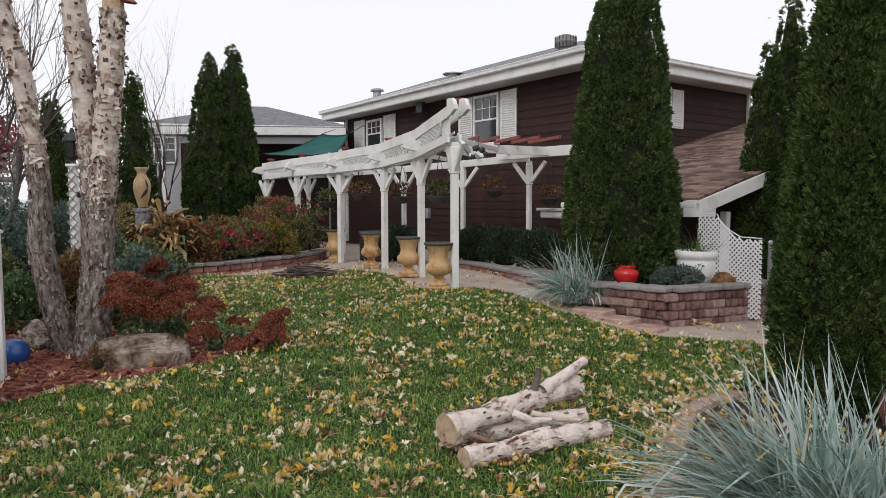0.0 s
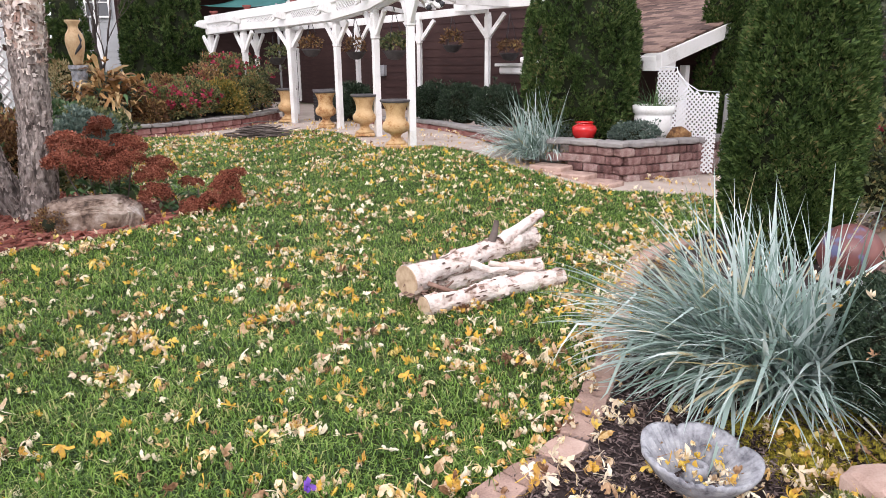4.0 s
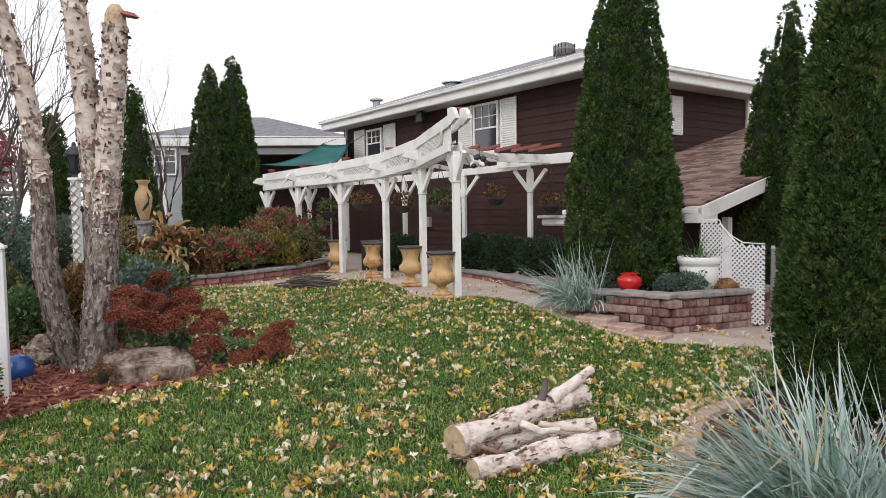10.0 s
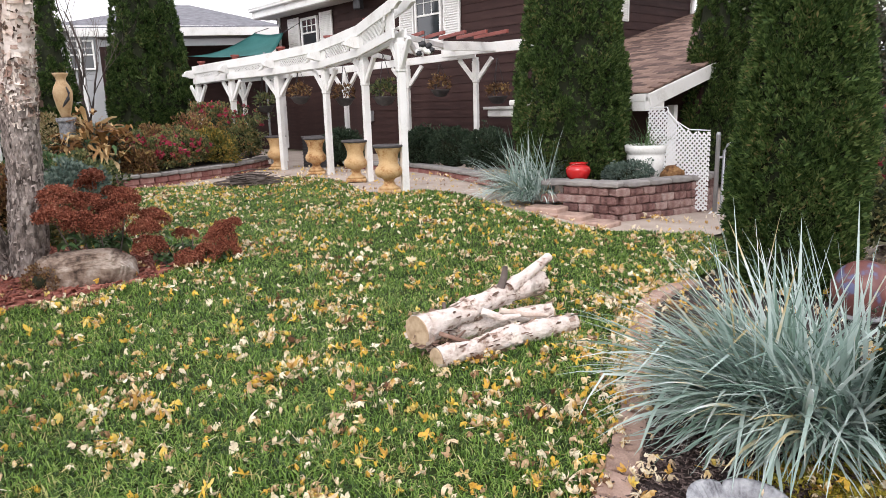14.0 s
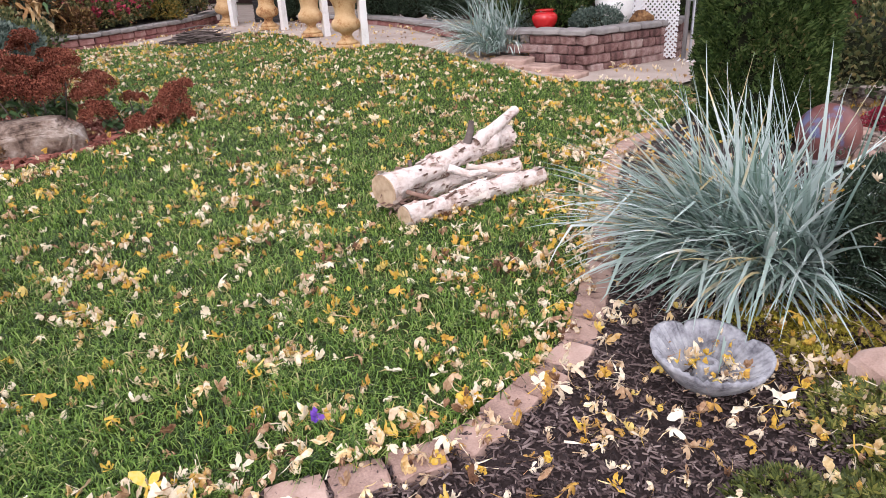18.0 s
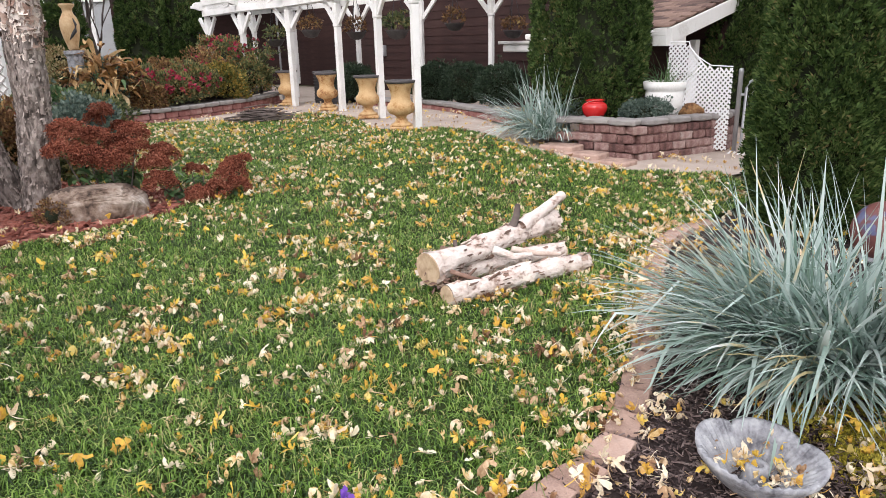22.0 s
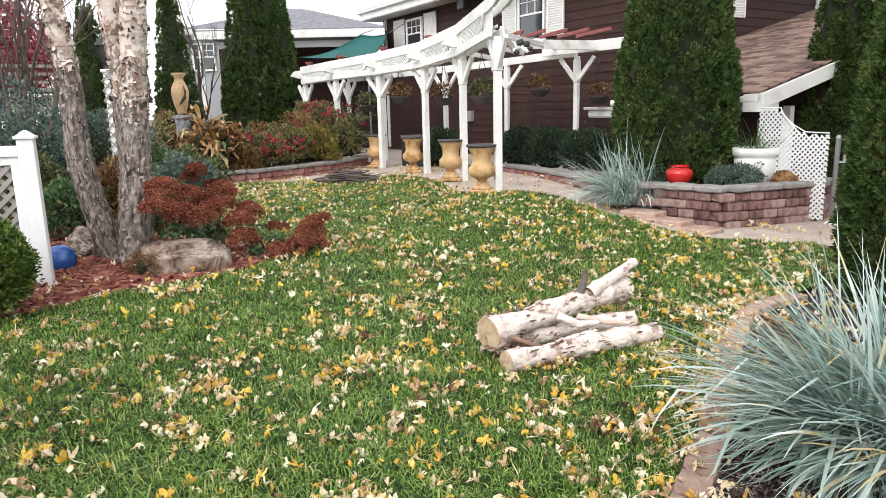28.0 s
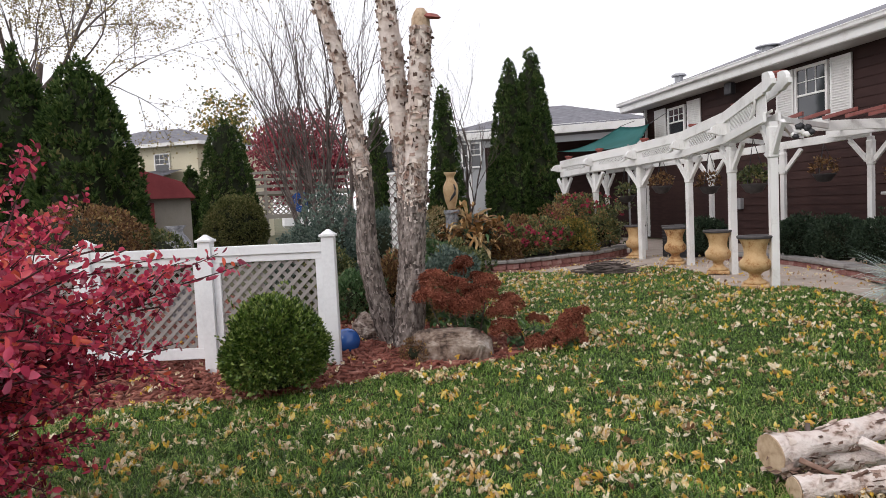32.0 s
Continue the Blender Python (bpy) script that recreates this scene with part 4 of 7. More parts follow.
block_wall("tall planter wall of red split blocks, grey capped", [(2.1, 9.35), (2.42, 9.25), (2.72, 9.0), (2.98, 8.72), (3.3, 8.85), (3.8, 9.05), (4.4, 9.3), (4.75, 9.75)], 4, lambda x, y: -0.09, 3, OLD_BLOCKS, 0.225)
for k, (x, y, z) in enumerate(((2.1, 9.05, 0.0), (2.35, 8.72, -0.06), (2.62, 8.42, -0.12))):
    s = tagged(part("stone_step", block(0.5, 0.34, 0.12, None, 0.015), M_paver, at=pose(x, y, z, 0, 0, -42)), "pale pink stone step set in the lawn edge", "step", group="stone steps")

# ---- evergreens ----


def arborvitae(name, label, x, y, z, height, prof, n, leaf=0.09, seed=1, lean_to=(0, 0), group=""):
    rng = np.random.default_rng(seed)
    t = thing(name, label, "tree", pose(x, y, z), group=group)
    P, D = column_points(rng, n, height, prof)
    mix = rng.permutation(len(P))
    P, D = P[mix], D[mix]
    P[:, :2] += np.outer(P[:, 2] / height, lean_to)
    pieces = []
    if leaf < 0.07:
        pieces.append(fans_np(P, D * 0.75 + [0, 0, 0.55], leaf * 1.5, rng, 3, 0.5, 0.24))
    else:
        pieces.append(fans_np(P[: int(n * 0.75)], D[: int(n * 0.75)] * 0.75 + [0, 0, 0.6], leaf * 1.6, rng, 3, thin=0.34))
    part("foliage", np_mesh("foliage", *joined(pieces)), L_thuja, t)
    # Dark filler core: paints in the crown's inner shade and closes the gaps.
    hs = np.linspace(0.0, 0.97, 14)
    part("shade_core", lathe([(max(0.01, prof(h) * 0.8), h * height) for h in hs], 16), L_core, t)
    tp = tube_np([(0, 0, -0.1), (0, 0, 0.2), (0, 0, 0.6)], [0.09, 0.08, 0.06])
    part("trunk", np_mesh("trunk", *tp), M_twig, t)
    return t


def column(r, top=0.55, foot=0.8):
    return lambda h: r * (foot + (1 - foot) * min(1, h / 0.15)) * (1 - max(0, (h - top) / (1 - top)) ** 1.5) ** 0.9


def shape(radii, heights):
    return lambda h: float(np.interp(h, heights, radii))


def spire(r):
    return lambda h: r * min(1, 0.75 + h * 1.6) * (1 - h) ** 0.62 * (1.12 - 0.12 * h)


arborvitae("arborvitae", "tall columnar arborvitae in a block planter", 2.8, 10.3, 0.35, 4.95, shape([0.62, 0.76, 0.8, 0.74, 0.63, 0.54, 0.38, 0.18, 0.02], [0, 0.05, 0.15, 0.33, 0.5, 0.68, 0.85, 0.95, 1]), 38000, 0.043, 11)
arborvitae("arborvitae", "dense dark arborvitae at the path corner", 3.14, 5.07, -0.02, 4.15, shape([0.34, 0.41, 0.45, 0.44, 0.3, 0.16, 0.07, 0.01], [0, 0.06, 0.1, 0.32, 0.55, 0.77, 0.9, 1]), 42000, 0.036, 12)
arborvitae("arborvitae", "slim arborvitae beside the porch", 5.75, 11.9, 0, 4.2, spire(0.56), 13000, 0.055, 13, group="arborvitae by the porch")
arborvitae("arborvitae", "tall slim arborvitae beside the porch", 6.3, 12.3, 0, 5.2, spire(0.56), 13000, 0.055, 14, group="arborvitae by the porch")
arborvitae("arborvitae", "pointed arborvitae above the flower bed", -6.27, 18.7, 0.3, 5.2, spire(0.82), 14000, 0.068, 15, group="pair of pointed arborvitae")
arborvitae("arborvitae", "pointed arborvitae above the flower bed", -5.75, 19.1, 0.3, 5.55, spire(0.82), 14000, 0.068, 16, group="pair of pointed arborvitae")
arborvitae("arborvitae", "arborvitae behind the lamp post", -7.6, 17.0, 0.2, 4.6, spire(0.52), 8000, 0.06, 17)
arborvitae("arborvitae", "broad arborvitae behind the clipped bush", -15.3, 15.6, 0, 3.0, column(0.5, 0.45, 0.8), 8000, 0.06, 18)
arborvitae("arborvitae", "slender arborvitae by the far yard", -8.3, 14.6, 0.2, 3.6, spire(0.5), 7000, 0.06, 19)
arborvitae("spruce", "dark dense spruce behind the barberry", -10.2, 8.05, 0, 4.2, shape([0.78, 0.94, 0.98, 0.88, 0.74, 0.55, 0.32, 0.05], [0, 0.1, 0.25, 0.45, 0.62, 0.78, 0.91, 1]), 15000, 0.07, 20)
arborvitae("arborvitae", "columnar evergreen at the yard corner", -11.17, 7.6, 0, 4.5, column(0.62, 0.55, 0.9), 10000, 0.07, 21)
arborvitae("arborvitae", "small young arborvitae by the street", 4.62, 4.12, 0, 1.2, spire(0.3), 4500, 0.036, 22)


def bush(name, label, x, y, z, rx, ry, rz, n, leaf, mat, seed, category="shrub", group="", lump=0.1, core=0.82, upward=0.35, width=0.55):
    rng = np.random.default_rng(seed)
    t = thing(name, label, category, pose(x, y, z), group=group)
    P, D = ball_points(rng, n // 6, rx, ry, rz, lump)
    P[:, 2] += rz * 0.9
    # small tufts with gaps between them
    D = np.repeat(D, 15, 0)
    e = unit(rng.normal(0, 1, D.shape) + D)
    P = np.repeat(P, 15, 0) + e * np.repeat(leaf * rng.uniform(0.5, 1.6, len(P)), 15)[:, None]
    v, f = leaves_np(P, e * 0.7 + D * 0.5 + [0, 0, upward], leaf, leaf * width, rng, 0.2, 0.5)
    v[:, 2] = np.maximum(v[:, 2], 0.0)
    part("foliage", np_mesh("foliage", v, f), mat, t)
    # Bush interior shade, likewise painted on a dark filler shell.
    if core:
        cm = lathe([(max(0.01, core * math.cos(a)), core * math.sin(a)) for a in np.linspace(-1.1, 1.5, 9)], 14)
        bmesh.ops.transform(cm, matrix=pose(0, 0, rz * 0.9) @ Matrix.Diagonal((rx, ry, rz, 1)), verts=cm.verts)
        part("shade_core", cm, L_core, t)
    return t


box_bush = bush("boxwood", "round clipped green boxwood by the fence", -3.78, 4.72, -0.02, 0.37, 0.37, 0.41, 9500, 0.04, L_box, 31, lump=0.16, core=0.78)
rng_s = np.random.default_rng(33)
Ps, Ds = ball_points(rng_s, 340, 0.36, 0.36, 0.41, 0.1, low=-0.1)
Ps[:, 2] += 0.37
shoots = [leaves_np(p + unit(d + [0, 0, 0.7]) * np.linspace(0, 0.11, 9)[:, None], np.repeat((d + [0, 0, 0.8])[None], 9, 0), 0.04, 0.019, rng_s, 0.2, 0.6) for p, d in zip(Ps, Ds)]
part("shoot_tip", np_mesh("shoot_tip", *joined(shoots)), L_box, box_bush, "loose upright shoots")
bush("clipped_bush", "round clipped bush beyond the fence", -8.6, 9.8, 0.75, 0.53, 0.53, 0.6, 9000, 0.035, L_olive, 32, lump=0.05)
for k, (x, y) in enumerate(((0.75, 14.55), (1.35, 14.0), (1.95, 13.35), (-1.0, 15.9))):
    bush("clipped_yew", "dark clipped yew along the house wall", x, y, 0.2, 0.45, 0.45, 0.42, 3000, 0.05, L_yew, 40 + k, group="clipped yews by the wall")
bush("spreading_yew", "dark spreading yew dotted with fallen leaves", 2.2, 2.17, 0, 0.4, 0.4, 0.38, 14000, 0.021, L_yew, 50, width=0.42)

rng_y = np.random.default_rng(52)
Py, Dy = ball_points(rng_y, 34, 0.43, 0.43, 0.42, 0.05, low=0.15)
YEW_LEAVES = Py * 1.1 + [2.2, 2.17, 0.36]

# ---- river birch clump ----
birch = thing("river_birch", "three-stemmed river birch with peeling pale bark", "tree")
rngb = np.random.default_rng(5)


def frames_of(line):
    d = unit(np.gradient(line, axis=0))
    ref = np.where(np.abs(d[:, 2:3]) > 0.9, [[1.0, 0, 0]], [[0, 0, 1.0]])
    x = unit(np.cross(d, ref))
    return d, x, np.cross(d, x)


def flakes(line, r, n, rng, lo, hi, width, height, curl, bands=None, lift=1.0):
    """Papery sheets of bark lying round a stem, torn ragged, each with one edge peeling and rolling off; with bands they crowd round some places."""
    d, x, y = frames_of(line)
    t = rng.uniform(lo, hi, n)
    if bands is not None:
        t = np.where(rng.uniform(0, 1, n) < 0.75, rng.choice(bands, n) + rng.normal(0, 0.02, n), t).clip(lo, hi)
    k = (t * (len(line) - 1)).astype(int).clip(1, len(line) - 2)
    fr = (t * (len(line) - 1) - k)[:, None]
    c0 = line[k] * (1 - fr) + line[k + 1] * fr
    a0 = rng.uniform(0, 6.283, n)
    w, h = width * rng.uniform(0.4, 1.7, n), height * rng.uniform(0.4, 1.6, n)
    q = curl * rng.uniform(0.15, 1.6, n) ** 1.3
    mode, sign = rng.uniform(0, 1, n), rng.choice([-1, 1], n)
    V = []
    for j in range(4):
        for i in range(4):
            u, v = i / 3 - 0.5, j / 3 - 0.5
            uu, vv = u * (1 + rng.normal(0, 0.16, n)), v * (1 + rng.normal(0, 0.2, n)) + 0.25 * u * sign
            # the peel runs upwards, downwards or sideways
            e = np.where(mode < 0.4, v + 0.5, np.where(mode < 0.7, 0.5 - v, u * sign + 0.5)).clip(0, 1)
            off = q * e ** 2.2 * (1 + rng.normal(0, 0.15, n))
            back = np.where(e > 0.8, 0.35, 0.0) * q
            ang = a0 + uu * w * 2 / r[k] - np.where(mode >= 0.7, sign * back / r[k], 0)
            z = vv * h * 2 - np.where(mode < 0.4, back, np.where(mode < 0.7, -back, 0))
            out = np.cos(ang)[:, None] * x[k] + np.sin(ang)[:, None] * y[k]
            V.append(c0 + out * (r[k] * lift + 0.002 + off)[:, None] + d[k] * z[:, None])
    V = np.stack(V, 1).reshape(-1, 3)
    i = np.arange(n)[:, None] * 16
    return V, np.concatenate([i + [4 * b + a, 4 * b + a + 1, 4 * b + a + 5, 4 * b + a + 4] for b in range(3) for a in range(3)])


STEMS = [
    ([(-3.6, 6.64, -0.06), (-3.72, 6.62, 0.15), (-3.84, 6.56, 0.7), (-3.9, 6.53, 1.1), (-3.86, 6.51, 1.68), (-3.95, 6.46, 2.71), (-4.03, 6.41, 3.13), (-4.2, 6.3, 3.9), (-4.35, 6.2, 4.7)], [0.15, 0.125, 0.115, 0.11, 0.095, 0.09, 0.085, 0.075, 0.05], 0.42),
    ([(-3.52, 6.64, -0.06), (-3.49, 6.64, 0.15), (-3.44, 6.66, 0.86), (-3.42, 6.67, 1.78), (-3.48, 6.63, 2.87), (-3.53, 6.58, 3.76), (-3.6, 6.5, 5.0)], [0.19, 0.16, 0.12, 0.115, 0.115, 0.105, 0.09], 0.36),
    ([(-3.42, 6.5, -0.06), (-3.4, 6.5, 0.15), (-3.33, 6.54, 1.05), (-3.28, 6.56, 1.78), (-3.18, 6.6, 2.85), (-3.145, 6.615, 3.43)], [0.2, 0.165, 0.125, 0.12, 0.115, 0.11], 0.48),
]
for pts, rad, old in STEMS:
    P = np.array(pts)
    s = np.r_[0, np.cumsum(np.linalg.norm(np.diff(P, axis=0), axis=1))]
    s /= s[-1]
    t = np.linspace(0, 1, 160)
    line = np.stack([np.interp(t, s, P[:, k]) for k in range(3)], 1)
    for _ in range(40):
        line[1:-1] = (line[:-2] + 2 * line[1:-1] + line[2:]) / 4
    r = np.interp(t, s, rad) * (1 + 0.04 * np.sin(t * 37 + rngb.uniform(0, 6)) + rngb.normal(0, 0.012, 160))
    cut = int(160 * old)
    # furrowed foot of the stem
    v, f = tube_np(line[:cut + 1], r[:cut + 1], 64)
    v = v.reshape(cut + 1, 64, 3)
    ridge = (np.abs(np.sin(np.arange(64) * np.pi * 13 / 64 + np.cumsum(rngb.normal(0, 0.22, cut + 1))[:, None] + 0.6 * np.sin(np.arange(64) * 0.39))) - 0.6) * 0.016 + rngb.normal(0, 0.003, (cut + 1, 64))
    v += unit(v - line[:cut + 1, None]) * ridge[:, :, None]
    part("lower_trunk", np_mesh("lower_trunk", v.reshape(-1, 3), f, False), M_furrow, birch, "grey furrowed old bark")
    v, f = tube_np(line[cut:], r[cut:], 24)
    v += rngb.normal(0, 0.003, v.shape)
    st = part("upper_trunk", np_mesh("upper_trunk", v, f, True), M_bark, birch, "pale peeling bark")
    tagged(part("bark_plate", np_mesh("bark_plate", *flakes(line, r, 1300, rngb, 0.02, old + 0.1, 0.009, 0.018, 0.008)), M_oldflake, st), kind="stuff")
    bands = np.array([old, old + 0.05, old + 0.11, old + 0.2, old + 0.27, old + 0.38, old + 0.46, old + 0.55]).clip(0, 0.97)
    tagged(part("bark_flake", np_mesh("bark_flake", *flakes(line, r, 290, rngb, old - 0.06, 0.99, 0.024, 0.03, 0.013, bands)), M_peel, st), kind="stuff")
    tagged(part("dark_bark_curl", np_mesh("dark_bark_curl", *flakes(line, r, 330, rngb, old - 0.04, 0.99, 0.014, 0.018, 0.022, bands)), M_curl, st), kind="stuff")
part("sawn_stub", lathe([(0.1, 0), (0.095, 0.1), (0.07, 0.16), (0.04, 0.2), (0, 0.2)], 14), M_cut, birch, "raw sawn top of a stem", at=pose(-3.145, 6.615, 3.42, 6, 4, 0))
part("bracket_fungus", lathe([(0.0, 0), (0.08, 0.01), (0.1, 0.03), (0.05, 0.06), (0, 0.06)], 14), M_redtrim, birch, "brown bracket on the sawn top", at=pose(-3.03, 6.64, 3.5, 10, 15, 0))

# ---- the fence ----
fence = thing("lattice_fence", "white vinyl garden fence with grey lattice panels", "fence")
FP = [(-3.81, 5.67), (-4.92, 5.18), (-6.02, 4.7), (-7.12, 4.21)]
FA = math.degrees(math.atan2(FP[1][1] - FP[0][1], FP[1][0] - FP[0][0]))
for x, y in FP:
    p = part("post", block(0.125, 0.125, 1.33, pose(x, y, -0.02, 0, 0, FA)), M_vinyl, fence)
    bm = bmesh.new()
    box(bm, 0.16, 0.16, 0.025, None, 0.003)
    box(bm, 0.14, 0.14, 0.05, pose(0, 0, 0.022), 0.0)
    top = max(v.co.z for v in bm.verts)
    for v in bm.verts:
        if v.co.z > top - 1e-4:
            v.co.x *= 0.15
            v.co.y *= 0.15
    part("post_cap", bm, M_vinyl, p, at=pose(x, y, 1.305, 0, 0, FA))


def slat_lattice(parent, a, b, z0, z1, pitch, width, mat, name="lattice", top=None):
    """Crossed slats at 45 degrees in the upright plane over a-b, cut to the panel."""
    a, b = Vector(a), Vector(b)
    L = (b - a).length
    d = (b - a).normalized()
    n = Vector((d.y, -d.x, 0))
    bm = bmesh.new()
    Hh = z1 - z0
    for sgn in (1, -1):
        k = -Hh
        while k < L + Hh:
            x0, x1 = k, k + Hh * sgn
            p, q = [x0, 0.0], [x1, Hh]
            lo, hi = 0.0, 1.0
            for e in (0,):
                dx = x1 - x0
                t0, t1 = (0 - x0) / dx, (L - x0) / dx
                lo, hi = max(lo, min(t0, t1)), min(hi, max(t0, t1))
            if top:
                ts = [lo + (hi - lo) * i / 24 for i in range(25)]
                ok = [t for t in ts if Hh * t <= top(x0 + (x1 - x0) * t)]
                if ok:
                    lo, hi = min(ok), max(ok)
                else:
                    hi = lo
            if hi - lo > 0.02:
                P0 = a + d * (x0 + (x1 - x0) * lo) + Vector((0, 0, z0 + Hh * lo)) + n * 0.004 * sgn
                P1 = a + d * (x0 + (x1 - x0) * hi) + Vector((0, 0, z0 + Hh * hi)) + n * 0.004 * sgn
                w = (P1 - P0).normalized().cross(n) * width / 2
                vs = [bm.verts.new(P0 + w), bm.verts.new(P1 + w), bm.verts.new(P1 - w), bm.verts.new(P0 - w)]
                fc = bm.faces.new(vs)
                ex = bmesh.ops.extrude_face_region(bm, geom=[fc])
                bmesh.ops.translate(bm, verts=[g for g in ex["geom"] if isinstance(g, bmesh.types.BMVert)], vec=n * 0.007 * sgn)
            k += pitch
    bmesh.ops.recalc_face_normals(bm, faces=bm.faces)
    return part(name, bm, mat, parent)


for (x0, y0), (x1, y1) in zip(FP, FP[1:]):
    a, b = Vector((x0, y0, 0)), Vector((x1, y1, 0))
    d = (b - a).normalized()
    a, b = a + d * 0.065, b - d * 0.065
    part("top_rail", span(a + Vector((0, 0, 1.205)), b + Vector((0, 0, 1.205)), 0.09, 0.09), M_vinyl, fence)
    part("lower_top_rail", span(a + Vector((0, 0, 1.125)), b + Vector((0, 0, 1.125)), 0.05, 0.07), M_vinyl, fence)
    part("bottom_rail", span(a + Vector((0, 0, 0.2)), b + Vector((0, 0, 0.2)), 0.05, 0.11), M_vinyl, fence)
    for c in (a + d * 0.035, b - d * 0.035):
        part("stile", block(0.07, 0.045, 0.85, pose(c.x, c.y, 0.25, 0, 0, FA)), M_vinyl, fence)
    slat_lattice(fence, a + d * 0.07, b - d * 0.07, 0.255, 1.09, 0.112, 0.037, M_latgrey)

# ---- the white lattice screen by the gate ----
screen = thing("lattice_screen", "white garden lattice with a scooped top edge", "lattice screen")
sa, sb = (3.78, 9.78, 0), (4.34, 8.99, 0)


def scoop(x):
    return 1.4 if x < 0.3 else 1.4 - 0.31 * min(1, (x - 0.3) / 0.36) ** 0.55 - 0.03 * max(0, x - 0.66)


slat_lattice(screen, sa, sb, -0.03, 1.37, 0.068, 0.022, M_vinyl, top=scoop)
u_ = np.linspace(0, 0.968, 40)
rim = np.stack([sa[0] + (sb[0] - sa[0]) * u_ / 0.968, sa[1] + (sb[1] - sa[1]) * u_ / 0.968, [scoop(q) - 0.01 for q in u_]], 1)
part("rim", np_mesh("rim", *tube_np(rim, [0.007] * 40, 8), True), M_vinyl, screen)

# ---- birch logs on the lawn ----


def log(name, label, pts, r0, r1, seed, n=90, shed=300, knots=(), taper=None):
    rng = np.random.default_rng(seed)
    P = np.array(pts, float)
    s, t = np.linspace(0, 1, len(P)), np.linspace(0, 1, n)
    line = np.stack([np.interp(t, s, P[:, k]) for k in range(3)], 1)
    for _ in range(6):
        line[1:-1] = (line[:-2] + 2 * line[1:-1] + line[2:]) / 4
    r = (r0 + (r1 - r0) * t) * (1 + rng.normal(0, 0.02, n) + 0.05 * np.sin(t * 14 + seed))
    if taper:
        r *= np.interp(t, np.linspace(0, 1, len(taper)), taper)
    for c, big in knots:
        r *= 1 + big * np.exp(-((t - c) / 0.04) ** 2)
    v, f = tube_np(line, r, 32)
    field, fine = lump_field(rng, 14, (12, 30)), lump_field(rng, 20, (50, 110))
    c = np.repeat(line, 32, 0) if len(v) == 32 * n else line[np.abs(v[:, None] - line).sum(2).argmin(1)]
    v = v + unit(v - c) * (r0 * (0.17 * field(v) + 0.035 * fine(v)) + rng.normal(0, r0 * 0.012, len(v)))[:, None]
    t_ = thing(name, label, "log", group="birch logs on the lawn")
    bark = part("bark", np_mesh("bark", v, f, True), M_log, t_)
    if shed:
        tagged(part("bark_curl", np_mesh("bark_curl", *flakes(line, r, shed // 4, rng, 0.0, 1.0, 0.012, 0.024, 0.012, np.array([0.02, 0.3, 0.36, 0.55, 0.62, 0.8, 0.98]))), M_peel, bark), kind="stuff")
        tagged(part("dark_bark_patch", np_mesh("dark_bark_patch", *flakes(line, r, int(shed * 0.18), rng, 0.0, 1.0, 0.0045, 0.02, 0.006, np.array([0.04, 0.28, 0.33, 0.52, 0.62, 0.66, 0.82]), lift=1.02)), M_logdark, bark), kind="stuff")
    for e, q in ((0, 1), (-1, -2)):
        d = unit(line[e] - line[q])
        bm = bmesh.new()
        bmesh.ops.create_circle(bm, cap_ends=True, radius=r[e] * 0.99, segments=20)
        ex = bmesh.ops.extrude_face_region(bm, geom=bm.faces[:])
        bmesh.ops.translate(bm, verts=[g for g in ex["geom"] if isinstance(g, bmesh.types.BMVert)], vec=(0, 0, 0.008))
        part("cut_end", bm, M_cut, t_, "sawn tan end grain", at=Matrix.Translation(line[e]) @ Vector(d).to_track_quat("Z", "Y").to_matrix().to_4x4())
    return t_


big_log = log("birch_log", "thick white birch log with knots and a sawn end", [(0.07, 3.92, 0.17), (0.3, 4.1, 0.19), (0.6, 4.35, 0.23), (0.85, 4.58, 0.24), (0.98, 4.72, 0.22)], 0.086, 0.086, 1, taper=(1.05, 1.0, 0.82, 0.76, 0.8, 0.84, 0.95, 1.0), knots=((0.02, 0.12), (0.35, 0.14), (0.72, 0.24), (0.97, 0.1)), shed=420)
for pts, ra, rb, mt in (([(0.72, 4.42, 0.27), (0.88, 4.56, 0.33), (1.08, 4.77, 0.4)], 0.05, 0.034, M_log), ([(0.66, 4.4, 0.28), (0.69, 4.42, 0.36), (0.7, 4.43, 0.43)], 0.03, 0.017, M_twig), ([(0.25, 4.1, 0.22), (0.25, 4.12, 0.29)], 0.016, 0.013, M_twig), ([(0.5, 4.16, 0.2), (0.62, 4.1, 0.17), (0.74, 4.16, 0.16)], 0.03, 0.016, M_log), ([(0.62, 4.2, 0.19), (0.8, 4.2, 0.15), (0.95, 4.24, 0.13)], 0.022, 0.012, M_peel)):
    part("branch_stub", np_mesh("branch_stub", *tube_np(pts, np.linspace(ra, rb, len(pts)), 12), True), mt, big_log)
log("birch_log", "slim white birch log lying in front", [(0.17, 3.74, 0.062), (0.55, 3.95, 0.075), (0.8, 4.08, 0.075), (1.12, 4.25, 0.07)], 0.062, 0.062, 2, knots=((0.5, 0.18), (0.72, 0.12)))
log("birch_log", "birch log lying under the others", [(0.25, 4.13, 0.075), (0.6, 4.3, 0.08), (1.02, 4.47, 0.075)], 0.07, 0.06, 3)
frayed = np.random.default_rng(77)
fp = np.array([0.2, 3.95, 0.07]) + frayed.normal(0, [0.06, 0.05, 0.035], (150, 3))
fp[:, 2] = np.maximum(fp[:, 2], 0.02)
